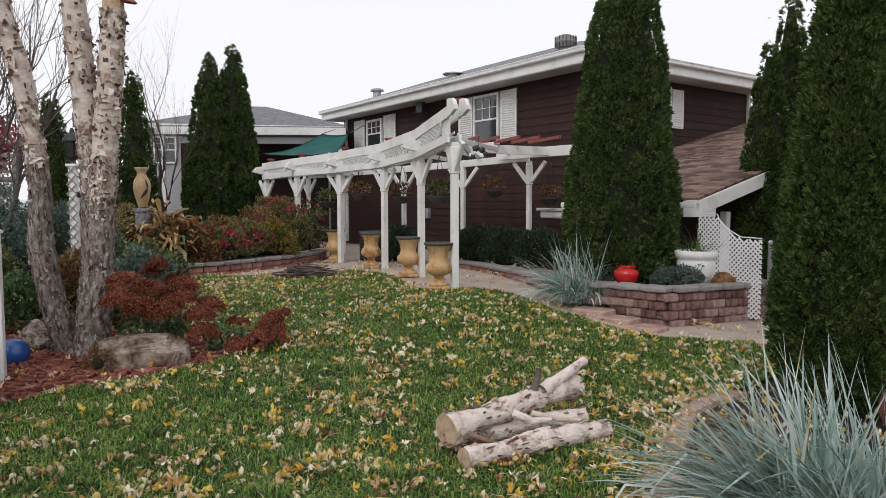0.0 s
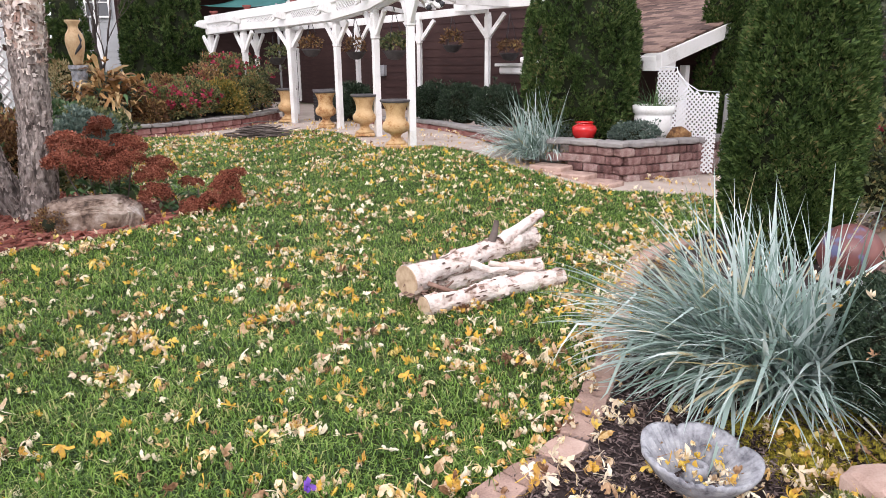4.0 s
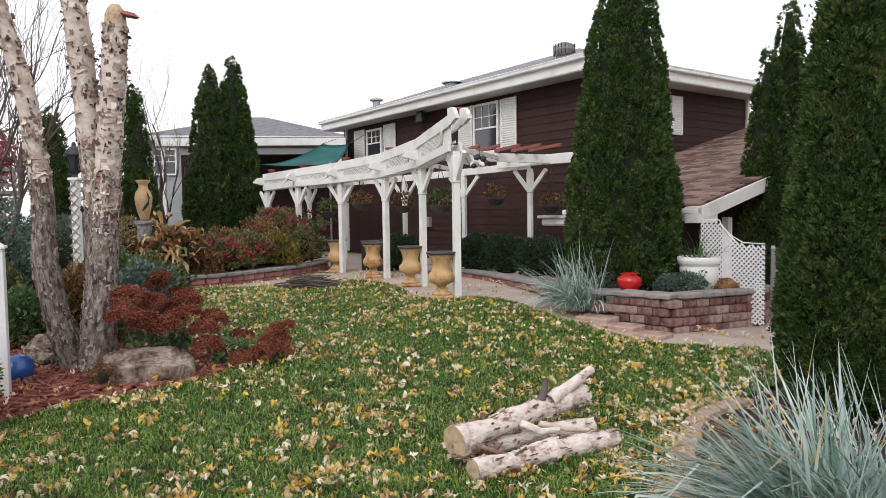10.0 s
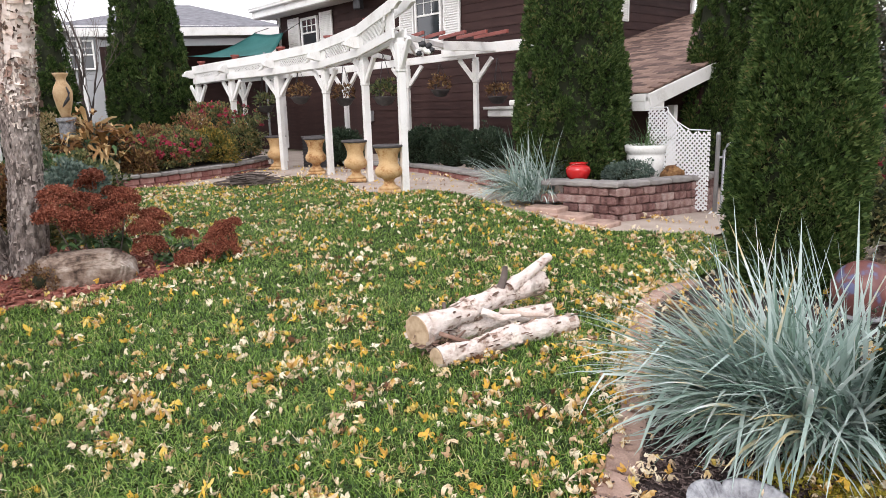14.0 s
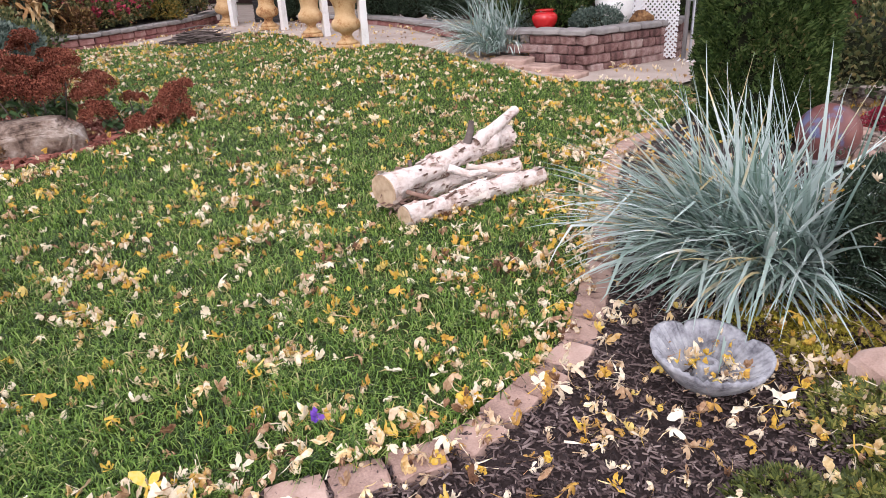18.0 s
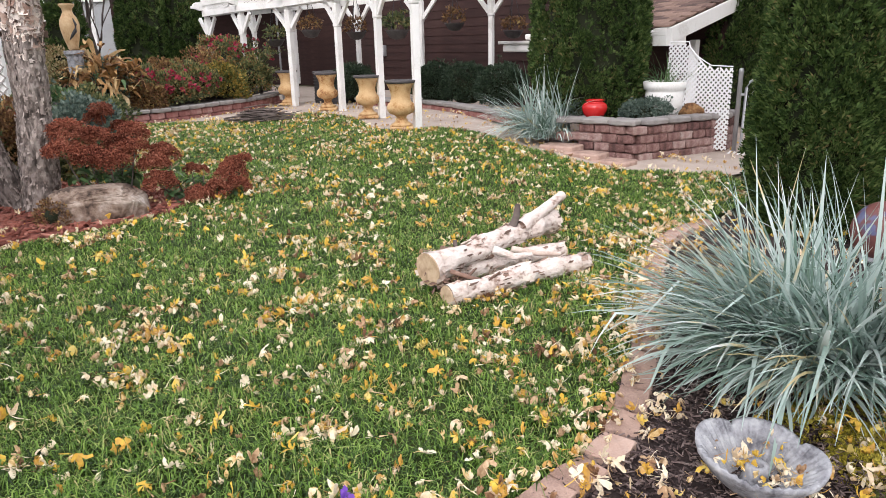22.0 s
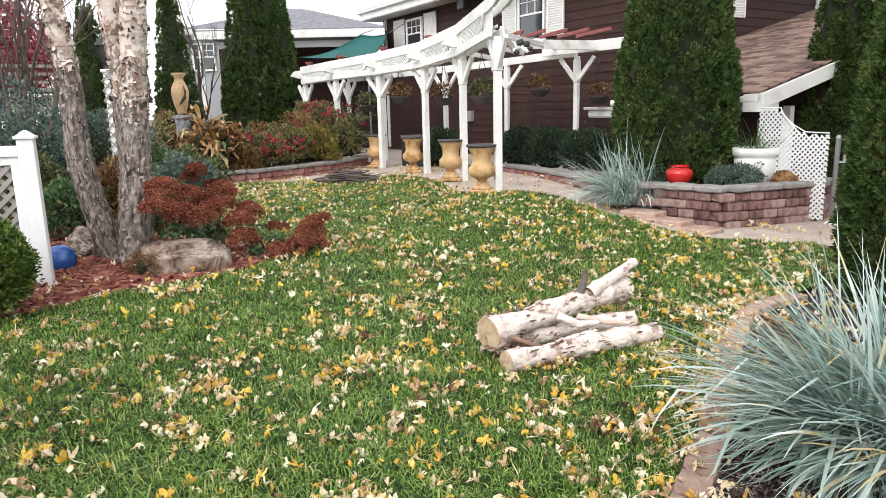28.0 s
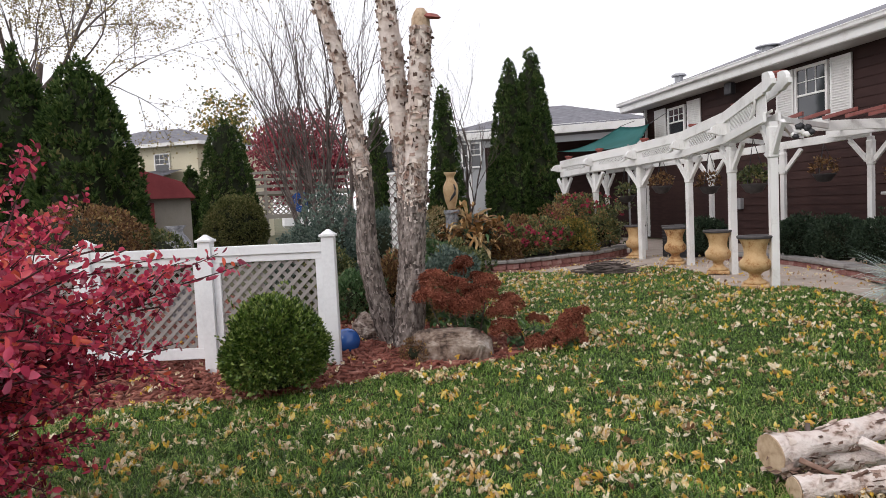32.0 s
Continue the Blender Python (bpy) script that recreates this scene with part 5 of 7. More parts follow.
tagged(part("frayed_bark", np_mesh("frayed_bark", *leaves_np(fp, frayed.normal(0, 1, (150, 3)) * [1, 1, 0.5], 0.07, 0.016, frayed, 0.4, 0.5)), M_logdark, big_log, "frayed brown inner bark"), kind="stuff")
tw = thing("forked_branch", "dark forked birch branch across the logs", "branch", group="birch logs on the lawn")
part("wood", np_mesh("wood", *joined([tube_np([(0.2, 3.9, 0.16), (0.3, 3.87, 0.13), (0.42, 3.85, 0.1), (0.5, 3.9, 0.14)], [0.016, 0.014, 0.011, 0.007], 8), tube_np([(0.3, 3.87, 0.13), (0.36, 3.93, 0.16)], [0.011, 0.006], 8)]), True), M_logdark, tw)

# ---- boulders and small stone things ----


def boulder(name, label, x, y, z, sx, sy, sz, seed, mat=None, turn=0, square=0.7, faces=13, keep=(0.56, 0.86)):
    bm = bmesh.new()
    rc = random.Random(seed)
    cuts = [(Vector((rc.uniform(-1, 1), rc.uniform(-1, 1), rc.uniform(-0.5, 1))).normalized(), rc.uniform(*keep)) for _ in range(faces)]
    bmesh.ops.create_icosphere(bm, subdivisions=5 if square < 0.6 else 3, radius=1)
    for v in bm.verts:
        k = 1 + 0.25 * noise.noise(v.co * 1.3 + Vector((seed, 0, 0))) + 0.08 * noise.noise(v.co * 4 + Vector((0, seed, 0)))
        c = v.co * k
        c = Vector([math.copysign(abs(q) ** square, q) for q in c])
        if square < 0.6:
            for pn, po in cuts:
                c = c - pn * max(0.0, c.dot(pn) - po)
            c = c * (1 + 0.05 * noise.noise(v.co * 5 + Vector((0, 0, seed))) + 0.035 * noise.noise(v.co * 12) + 0.02 * noise.noise(v.co * 26))
        v.co = Vector((c.x * sx, c.y * sy, c.z * sz))
    return tagged(part(name, bm, mat or M_stone, at=pose(x, y, z, 0, 0, turn)), label, "boulder")


boulder("boulder", "rough flat-topped pale boulder at the edge of the mulch", -2.74, 6.16, 0.12, 0.4, 0.21, 0.2, 3, M_boulder, 12, 0.34, 10, (0.9, 1.2))
boulder("boulder", "rounded brown boulder behind the birch", -4.05, 6.75, 0.14, 0.24, 0.2, 0.24, 5, square=0.55)
boulder("boulder", "flat pinkish boulder beside the path", 1.72, 1.78, 0.04, 0.16, 0.12, 0.1, 7, M_paver)

red_pot = tagged(part("red_pot", lathe([(0.1, 0), (0.14, 0.04), (0.168, 0.1), (0.178, 0.15), (0.168, 0.19), (0.135, 0.215), (0.112, 0.225), (0.115, 0.24), (0.135, 0.25), (0.135, 0.258), (0.1, 0.258), (0.095, 0.2)], 36), M_redpot, smooth=True, at=pose(2.64, 9.42, 0.41) @ Matrix.Scale(0.98, 4)), "glossy red ceramic pot on the planter wall", "pot")
wp = thing("white_planter", "white glazed planter with a banded rim", "planter", pose(3.72, 9.7, 0.32) @ Matrix.Scale(1.16, 4))
part("bowl", lathe([(0.16, 0), (0.2, 0.05), (0.22, 0.2), (0.23, 0.34), (0.22, 0.36), (0.25, 0.38), (0.26, 0.46), (0.24, 0.47), (0.21, 0.44)], 28), M_white, wp, smooth=True)
dish = thing("birdbath_bowl", "grey cast stone birdbath bowl shaped like petals, on the mulch", "birdbath", pose(1.088, 1.97, -0.04, 3, 3, 20) @ Matrix.Scale(0.9, 4))
bm = bmesh.new()
rings = []
for k, (r, z) in enumerate(((0.0, 0.05), (0.05, 0.05), (0.1, 0.072), (0.15, 0.115), (0.19, 0.155), (0.225, 0.192), (0.24, 0.195), (0.238, 0.175), (0.18, 0.1), (0.1, 0.03), (0.05, 0.0), (0.0, 0.0))):
    ring = []
    for j in range(120):
        a = 2 * math.pi * j / 120
        lobe = abs(math.sin(a * 2.5)) ** 0.4
        kk = 1 - 0.09 * (1 - lobe) * min(1, r / 0.2)
        rib = 0.007 * math.sin(a * 40) * min(1, r / 0.1) * (k < 6) - 0.03 * (1 - lobe) * (r / 0.24)
        ring.append(bm.verts.new((r * kk * math.cos(a), r * kk * math.sin(a), z + rib)))
    rings.append(ring)
for a, b in zip(rings, rings[1:]):
    for j in range(120):
        bm.faces.new((a[j], a[(j + 1) % 120], b[(j + 1) % 120], b[j]))
bmesh.ops.remove_doubles(bm, verts=bm.verts, dist=0.0005)
bmesh.ops.recalc_face_normals(bm, faces=bm.faces)
part("petal_bowl", bm, M_grey_stone, dish, smooth=True)
part("centre_stub", lathe([(0.06, 0.045), (0.046, 0.08), (0.043, 0.13), (0.025, 0.132), (0.02, 0.09)], 20), M_grey_stone, dish, smooth=True)

# ---- blue oat grass ----


def grass_clump(name, label, x, y, z, n, length, width, seed, spread=1.0, mat=None, bias=(0, 0), wild=0.3, locks=60, sprawl=0.0, sagging=1.0):
    """Stiff strap blades in locks; some are broken over, a few stand up like spears."""
    rng = np.random.default_rng(seed)
    la = rng.uniform(0, 2 * np.pi, locks)
    lt = np.arccos(rng.uniform(-0.12, 1.0, locks)).clip(0, 1.45) * spread
    which = rng.integers(0, locks, n)
    a = la[which] + rng.normal(0, wild, n)
    tilt = np.clip(np.abs(lt[which] + rng.normal(0, wild * 0.6, n)), 0.03, 1.5)
    low = rng.uniform(0, 1, n) < sprawl
    a = np.where(low, math.atan2(bias[1] - 1e-6, bias[0]) + rng.normal(0, 0.6, n), a)
    tilt = np.where(low, rng.uniform(0.85, 1.4, n), tilt)
    L = length * rng.uniform(0.45, 1.15, n) * (1 - 0.12 * tilt) * np.where(low, 1.15, 1.0)
    root = rng.uniform(0, 2 * np.pi, n)
    base = np.stack([np.cos(root), np.sin(root), np.zeros(n)], 1) * (0.3 * length * np.sqrt(rng.uniform(0, 1, n)))[:, None]
    out = unit(np.stack([np.cos(a) + bias[0] * 1.5 * np.sin(tilt), np.sin(a) + bias[1] * 1.5 * np.sin(tilt), np.zeros(n)], 1))
    side = unit(np.stack([-out[:, 1], out[:, 0], np.zeros(n)], 1) + rng.normal(0, 0.3, (n, 3)))
    S = 8
    fat = rng.uniform(0.4, 1.5, n)
    sag = rng.uniform(0.0, 0.55, n) * tilt * sagging
    broken = rng.uniform(0, 1, n) > 0.93
    at_ = rng.integers(3, 7, n)
    V = []
    pos = base.copy()
    ang = tilt * 0.7
    for k in range(S + 1):
        w = width * (1 - (k / S) ** 2.4) * 0.5 * fat + 0.0004
        V.append(pos - side * w[:, None])
        V.append(pos + side * w[:, None])
        ang = ang + (tilt * 0.3 + sag) / S * (0.5 + k / S) + broken * (at_ == k) * rng.uniform(0.5, 1.3, n)
        pos = pos + out * (np.sin(ang) * L / S)[:, None] + np.array([0, 0, 1.0]) * (np.cos(ang) * L / S)[:, None]
        pos[:, 2] = np.maximum(pos[:, 2], 0.012 + 0.03 * fat)
    V = np.stack(V, 1)
    m = V.shape[1]
    i = np.arange(n)[:, None, None] * m
    q = np.array([[2 * k, 2 * k + 1, 2 * k + 3, 2 * k + 2] for k in range(S)])[None]
    t = thing(name, label, "ornamental grass", pose(x, y, z))
    part("blade_tuft", np_mesh("blade_tuft", V.reshape(-1, 3), (i + q).reshape(-1, 4)), mat or L_blue, t)
    return t


big_grass = grass_clump("blue_grass", "large clump of arching blue-green ornamental grass", 1.8, 2.8, 0, 2500, 0.95, 0.0195, 61, bias=(-0.42, -0.16), locks=110, wild=0.26, sprawl=0.5)
rs2 = np.random.default_rng(65)
for k in range(9):
    a, L = rs2.uniform(2.2, 3.6), rs2.uniform(0.9, 1.25)
    u = np.linspace(0, 1, 9)[:, None]
    ln = np.array([math.cos(a), math.sin(a), 0]) * L * 0.85 * u ** 1.3 + np.array([0, 0, 1.0]) * L * (0.75 * u - 0.42 * u ** 3) + [0, 0, 0.02]
    part("seed_stalk", np_mesh("seed_stalk", *joined([tube_np(ln, np.linspace(0.0025, 0.0012, 9), 5), leaves_np(np.repeat(ln[6:], 8, 0) + rs2.normal(0, 0.012, (24, 3)), np.repeat((ln[8:9] - ln[6:7]), 24, 0), 0.035, 0.006, rs2, 0.1, 0.2)])), L_straw, big_grass, "thin straw-coloured seed stalk")
grass_clump("blue_grass", "clump of blue-green ornamental grass by the steps", 2.05, 9.75, 0.15, 620, 1.12, 0.017, 62, bias=(-0.7, -0.3), locks=40, sprawl=0.2, sagging=2.4)

# ---- pavers along the mulch ----
edging = thing("paver_edging", "curved edging of pink concrete pavers beside the lawn", "edging", kind="structure")
PAV = []
for k in range(4):
    me = tumbled(0.176, 0.135, 0.06, 40 + k, 0.006)
    me.materials.append(M_paver)
    PAV.append(me)
rp = random.Random(4)
for x, y, a in along(EDGE, 0.19):
    part("paver", rp.choice(PAV), None, edging, at=pose(x + 0.07 * math.sin(a), y - 0.07 * math.cos(a), float(gz(x, y)) - 0.03 + rp.uniform(-0.004, 0.004), rp.uniform(-2, 2), rp.uniform(-2, 2), math.degrees(a) + rp.uniform(-4, 4)))

# ---- sedum ----


def sedum(x, y, z, tops, seed, label):
    """Stonecrop: each flower head is a part of its own on its stem."""
    rng = np.random.default_rng(seed)
    t = thing("sedum", label, "plant", pose(x, y, z))
    lv = []
    for px_, py_, h, r in tops:
        r *= 1.05
        p = np.array([px_, py_, h])
        foot = p * [0.4, 0.4, 0]
        part("stem", np_mesh("stem", *tube_np([foot, p * [0.75, 0.75, 0.55], p], [0.008, 0.007, 0.005], 5)), M_twig, t)
        # knobbly flat dome of small tufts
        c, d = [], []
        for k in range(int(26 * (r / 0.13) ** 2) + 6):
            q = unit(rng.normal(0, 1, 3))
            q[2] = abs(q[2]) - 0.25
            o = p + [0, 0, 0.03] + q * [r * 0.95, r * 0.95, r * 0.85] * rng.uniform(0.75, 1.0)
            e = unit(rng.normal(0, 1, (90, 3)) + [0, 0, 0.5])
            c.append(o + e * 0.27 * r * rng.uniform(0.6, 1.0, (90, 1)))
            d.append(e)
        part("flower_head", np_mesh("flower_head", *leaves_np(np.concatenate(c), np.concatenate(d), 0.014, 0.012, rng, 0.3, 0.8)), L_sedum, t, "rust-brown dry flower head")
        k = rng.uniform(0.1, 0.8, 20)[:, None]
        lv.append(broad_np(foot * (1 - k) + p * k, unit(rng.normal(0, 1, (20, 3)) * [1, 1, 0.25]) + [0, 0, 0.1], 0.12, 0.06, rng, 0.45))
    tagged(part("leaf", np_mesh("leaf", *joined(lv), True), L_sedumleaf, t, "broad fleshy green leaves"), kind="stuff")
    return t


rq = random.Random(3)
TALL = [(-0.32, -0.02, 0.72, 0.16), (-0.31, -0.2, 0.58, 0.15), (-0.16, 0.15, 0.64, 0.14), (-0.14, -0.1, 0.5, 0.14), (0.03, -0.08, 0.45, 0.16), (0.14, 0.27, 0.66, 0.14), (-0.02, 0.22, 0.58, 0.11), (-0.24, 0.12, 0.68, 0.1), (0.06, 0.12, 0.5, 0.13), (0.2, 0.08, 0.56, 0.12)]
LOW = [(-0.37, -0.09, 0.4, 0.14), (-0.34, 0.13, 0.46, 0.14), (-0.3, -0.17, 0.25, 0.15), (-0.15, 0.3, 0.28, 0.08), (-0.05, 0.34, 0.26, 0.06), (0.35, 0.43, 0.33, 0.09), (0.27, 0.21, 0.24, 0.15), (0.34, 0.07, 0.14, 0.12), (0.19, -0.02, 0.14, 0.13), (0.02, -0.12, 0.1, 0.13), (0.24, 0.34, 0.3, 0.12)]
sedum(-2.71, 6.44, 0.02, TALL, 71, "upright stonecrop with rust-brown dry flower heads")
sedum(-2.0, 6.65, 0.0, LOW, 72, "sprawling stonecrop with rust-brown flower heads")
sedum(-3.1, 7.35, 0.05, [(0, 0, 0.78, 0.12), (-0.12, 0.1, 0.7, 0.1), (0.14, 0.05, 0.62, 0.09)], 73, "tall dark stonecrop behind the boulder")

# ---- red barberry ----


def twiggy(name, label, x, y, z, height, spread, stems, seed, leafmat, leaf, per, category="shrub", sub=5, arch=0.6, stemmat=None, low=0.7):
    rng = np.random.default_rng(seed)
    t = thing(name, label, category, pose(x, y, z))
    tub, P, D = [], [], []
    for s in range(stems):
        a = rng.uniform(0, 6.28)
        L = height * rng.uniform(low, 1.1)
        o = np.array([math.cos(a), math.sin(a), 0])
        k = np.linspace(0, 1, 9)
        sp = spread * rng.uniform(0.3, 1.0)
        line = o * (k ** 1.4 * sp)[:, None] + np.array([0, 0, 1.0]) * (L * (k - arch * 0.35 * k ** 3))[:, None] + np.cumsum(rng.normal(0, 0.012, (9, 3)), 0)
        tub.append(tube_np(line, np.linspace(0.008, 0.002, 9) * height, 5))
        lines = [line]
        for b in range(sub):
            i = rng.integers(2, 8)
            d = unit(o + rng.normal(0, 0.7, 3) + [0, 0, 0.35])
            ln = line[i] + d * (np.linspace(0, 1, 6) * height * rng.uniform(0.15, 0.4))[:, None] + np.cumsum(rng.normal(0, 0.01, (6, 3)), 0)
            tub.append(tube_np(ln, np.linspace(0.003, 0.001, 6) * height, 4))
            lines.append(ln)
        for ln in lines:
            i = rng.uniform(0.15, 1, per) * (len(ln) - 1)
            p = np.stack([np.interp(i, np.arange(len(ln)), ln[:, c]) for c in range(3)], 1)
            P.append(p + rng.normal(0, leaf * 0.35, p.shape))
            D.append(unit(rng.normal(0, 1, p.shape) + [0, 0, 0.4]))
    part("stem_work", np_mesh("stem_work", *joined(tub)), stemmat or M_twig, t)
    if per:
        part("leafage", np_mesh("leafage", *oval_np(np.concatenate(P), np.concatenate(D), leaf, leaf * 0.6, rng)), leafmat, t)
    return t


twiggy("barberry", "large barberry with bright crimson autumn leaves", -3.5, 1.5, 0, 1.95, 1.4, 120, 81, L_red, 0.04, 52, sub=9, stemmat=M_redtwig, arch=0.9, low=0.35)

# ---- beds behind the left wall ----
bed = sheet("flower_bed", [(-5.6, 12.3), (-4.4, 13.0), (-3.7, 14.2), (-3.2, 15.3), (-2.95, 17), (-4, 19), (-10, 22), (-12, 14)], 0.25, M_mulch, "raised flower bed of dark soil", "flower bed")
for k, (x, y, r, h, m, lab) in enumerate(((-4.75, 13.5, 0.4, 0.33, L_rosebush, "leafy rose bush dotted with red blooms"), (-4.1, 14.2, 0.42, 0.34, L_rosebush, "leafy rose bush dotted with red blooms"), (-4.3, 13.55, 0.32, 0.3, L_rosebush, "low rose bush with red blooms over the wall cap"), (-3.75, 15.0, 0.4, 0.36, L_yellow, "shrub with yellow-green autumn leaves"), (-3.35, 15.9, 0.42, 0.4, L_rosebush, "low leafy green rose bush"), (-3.9, 16.2, 0.5, 0.62, L_rosebush, "tall rose bush with red blooms"), (-4.6, 14.6, 0.45, 0.4, L_bronze, "shrub with bronze autumn leaves"))):
    b = bush("flowering_shrub", lab, x, y, 0.42, r, r, h, 1900, 0.06, m, 90 + k, lump=0.34, core=0.62, group="shrubs in the raised bed")
    if "red blooms" in lab:
        rng = np.random.default_rng(k)
        P, D = ball_points(rng, 80, r * 1.26, r * 1.26, h * 1.2, 0.12, low=-0.1)
        P[:, 2] += h * 0.9
        P = np.repeat(P, 9, 0)
        for q in P[::9]:
            part("rose", np_mesh("rose", *leaves_np(np.repeat(q[None], 9, 0), rng.normal(0, 1, (9, 3)), 0.058, 0.052, rng)), L_rose, b, "small red rose")
hosta = thing("dry_hosta", "withered tan hosta clump with a few green leaves", "plant", pose(-5.2, 12.85, 0.4) @ Matrix.Diagonal((1.08, 1.08, 1.25, 1)))
rh = np.random.default_rng(95)
for k in range(300):
    a, q, up_ = rh.uniform(0, 6.28), 0.46 * math.sqrt(rh.uniform(0, 1)), rh.uniform(0.1, 0.95)
    c = np.array([q * math.cos(a), q * math.sin(a), (0.25 + 0.65 * up_) * (1.05 - q)])
    a += rh.normal(0, 0.6)
    o, sd = np.array([math.cos(a), math.sin(a), 0]), np.array([-math.sin(a), math.cos(a), 0])
    u = np.linspace(0, 1, 8)
    L, rise, fall = rh.uniform(0.16, 0.38), rh.uniform(0.2, 1.5), rh.uniform(0.3, 1.6)
    mid = c + o * (u * L)[:, None] + np.array([0, 0, 1.0]) * (L * (rise * u - fall * u ** 2))[:, None] + np.cumsum(rh.normal(0, 0.022, (8, 3)), 0)
    mid[:, 2] = np.maximum(mid[:, 2], 0.02)
    w = (rh.uniform(0.022, 0.058) * np.sin(u * math.pi * 0.92 + 0.12))[:, None]
    roll = np.array([0, 0, 1.0]) * w * rh.uniform(-0.6, 1.3) + o * w * np.sin(u * 8 + k)[:, None] * 0.35
    V = np.stack([mid - sd * w + roll, mid, mid + sd * w + roll], 1).reshape(-1, 3)
    F = np.concatenate([[[3 * i + j, 3 * i + j + 1, 3 * i + j + 4, 3 * i + j + 3] for j in (0, 1)] for i in range(7)])
    part("leaf", np_mesh("leaf", V, F, True), L_sedumleaf if k % 19 == 7 else L_dry, hosta)
vase = thing("tall_vase", "tall pale tan vase with a dark painted mark", "vase", pose(-5.6, 12.75, 0.39) @ Matrix.Diagonal((0.82, 0.82, 1, 1)))
part("pedestal", lathe([(0.22, 0), (0.22, 0.1), (0.16, 0.15), (0.16, 0.98), (0.2, 1.02), (0.2, 1.08)], 20), M_grey_stone, vase)
part("body", lathe([(0.085, 1.08), (0.1, 1.13), (0.15, 1.27), (0.187, 1.43), (0.19, 1.52), (0.165, 1.6), (0.115, 1.67), (0.095, 1.71), (0.1, 1.76), (0.15, 1.81), (0.155, 1.84), (0.125, 1.84), (0.08, 1.75)], 32), M_vase, vase, smooth=True)
mark = np_mesh("painted_mark", *tube_np([(0.14, -0.125, 1.6), (0.17, -0.105, 1.5), (0.15, -0.115, 1.4), (0.09, -0.14, 1.33), (0.03, -0.15, 1.26)], [0.01, 0.025, 0.035, 0.028, 0.008], 10), True)
part("painted_mark", mark, M_black, vase, "dark glazed mark")
for k, (x, y, h, sp, st) in enumerate(((-3.15, 16.3, 1.25, 0.55, 14), (-3.6, 16.7, 1.35, 0.5, 12))):
    t = twiggy("climbing_rose", "tall loose rose with red blooms on arching stems", x, y, 0.42, h, sp, st, 97 + k, L_shrub, 0.055, 24, sub=4, arch=0.7)
    rr_ = np.random.default_rng(k + 30)
    for q in range(16):
        a_, r_ = rr_.uniform(0, 6.28), sp * rr_.uniform(0.2, 0.9)
        c = np.array([r_ * math.cos(a_), r_ * math.sin(a_), h * rr_.uniform(0.45, 0.95)])
        part("rose", np_mesh("rose", *leaves_np(np.repeat(c[None], 12, 0), rr_.normal(0, 1, (12, 3)), 0.054, 0.05, rr_)), L_rose, t, "small red rose")
for k, (x, y, r, h, m, lab) in enumerate(((-3.5, 14.75, 0.26, 0.28, L_yellow, "low yellowing shrub over the wall cap"), (-4.55, 13.0, 0.25, 0.2, L_bronze, "fading bronze perennials by the wall"), (-5.2, 12.9, 0.4, 0.45, L_sage, "grey-green perennial clump by the vase"), (-5.9, 13.2, 0.5, 0.55, L_straw, "drying perennials below the vase"), (-4.0, 15.2, 0.42, 0.5, L_bronze, "shrub with bronze autumn leaves"))):
    bush("bed_plant", lab, x, y, 0.4, r, r, h, 900, 0.06, m, 400 + k, lump=0.4, core=0.5, group="plants in the raised bed")

lamp = thing("lamp_post", "black lantern on a white lattice-clad post", "lamp post", pose(-5.22, 9.65, 0.1))
part("post", block(0.1, 0.1, 2.02), M_white, lamp)
for y in (-0.062, 0.062):
    for k in range(14):
        for e in (-1, 1):
            part("lattice_slat", span((-0.07 * e, y * (1 + 0.1 * e), 0.1 + k * 0.135), (0.07 * e, y * (1 + 0.1 * e), 0.24 + k * 0.135), 0.008, 0.018, 0), M_latgrey, lamp)
part("post_trim", block(0.15, 0.15, 0.04, pose(0, 0, 1.98), 0.008), M_white, lamp)
part("lantern_base", lathe([(0.05, 2.02), (0.035, 2.06), (0.075, 2.1), (0.085, 2.12)], 12), M_black, lamp)
part("lantern_glass", lathe([(0.07, 2.12), (0.1, 2.34)], 6), M_glass_dark, lamp)
for k in range(6):
    a = k * math.pi / 3
    part("lantern_bar", span((0.072 * math.cos(a), 0.072 * math.sin(a), 2.12), (0.103 * math.cos(a), 0.103 * math.sin(a), 2.35), 0.012, 0.012, 0), M_black, lamp)
part("lantern_top", lathe([(0.135, 2.34), (0.13, 2.36), (0.07, 2.44), (0.03, 2.47), (0.028, 2.5), (0.012, 2.53)], 12), M_black, lamp)

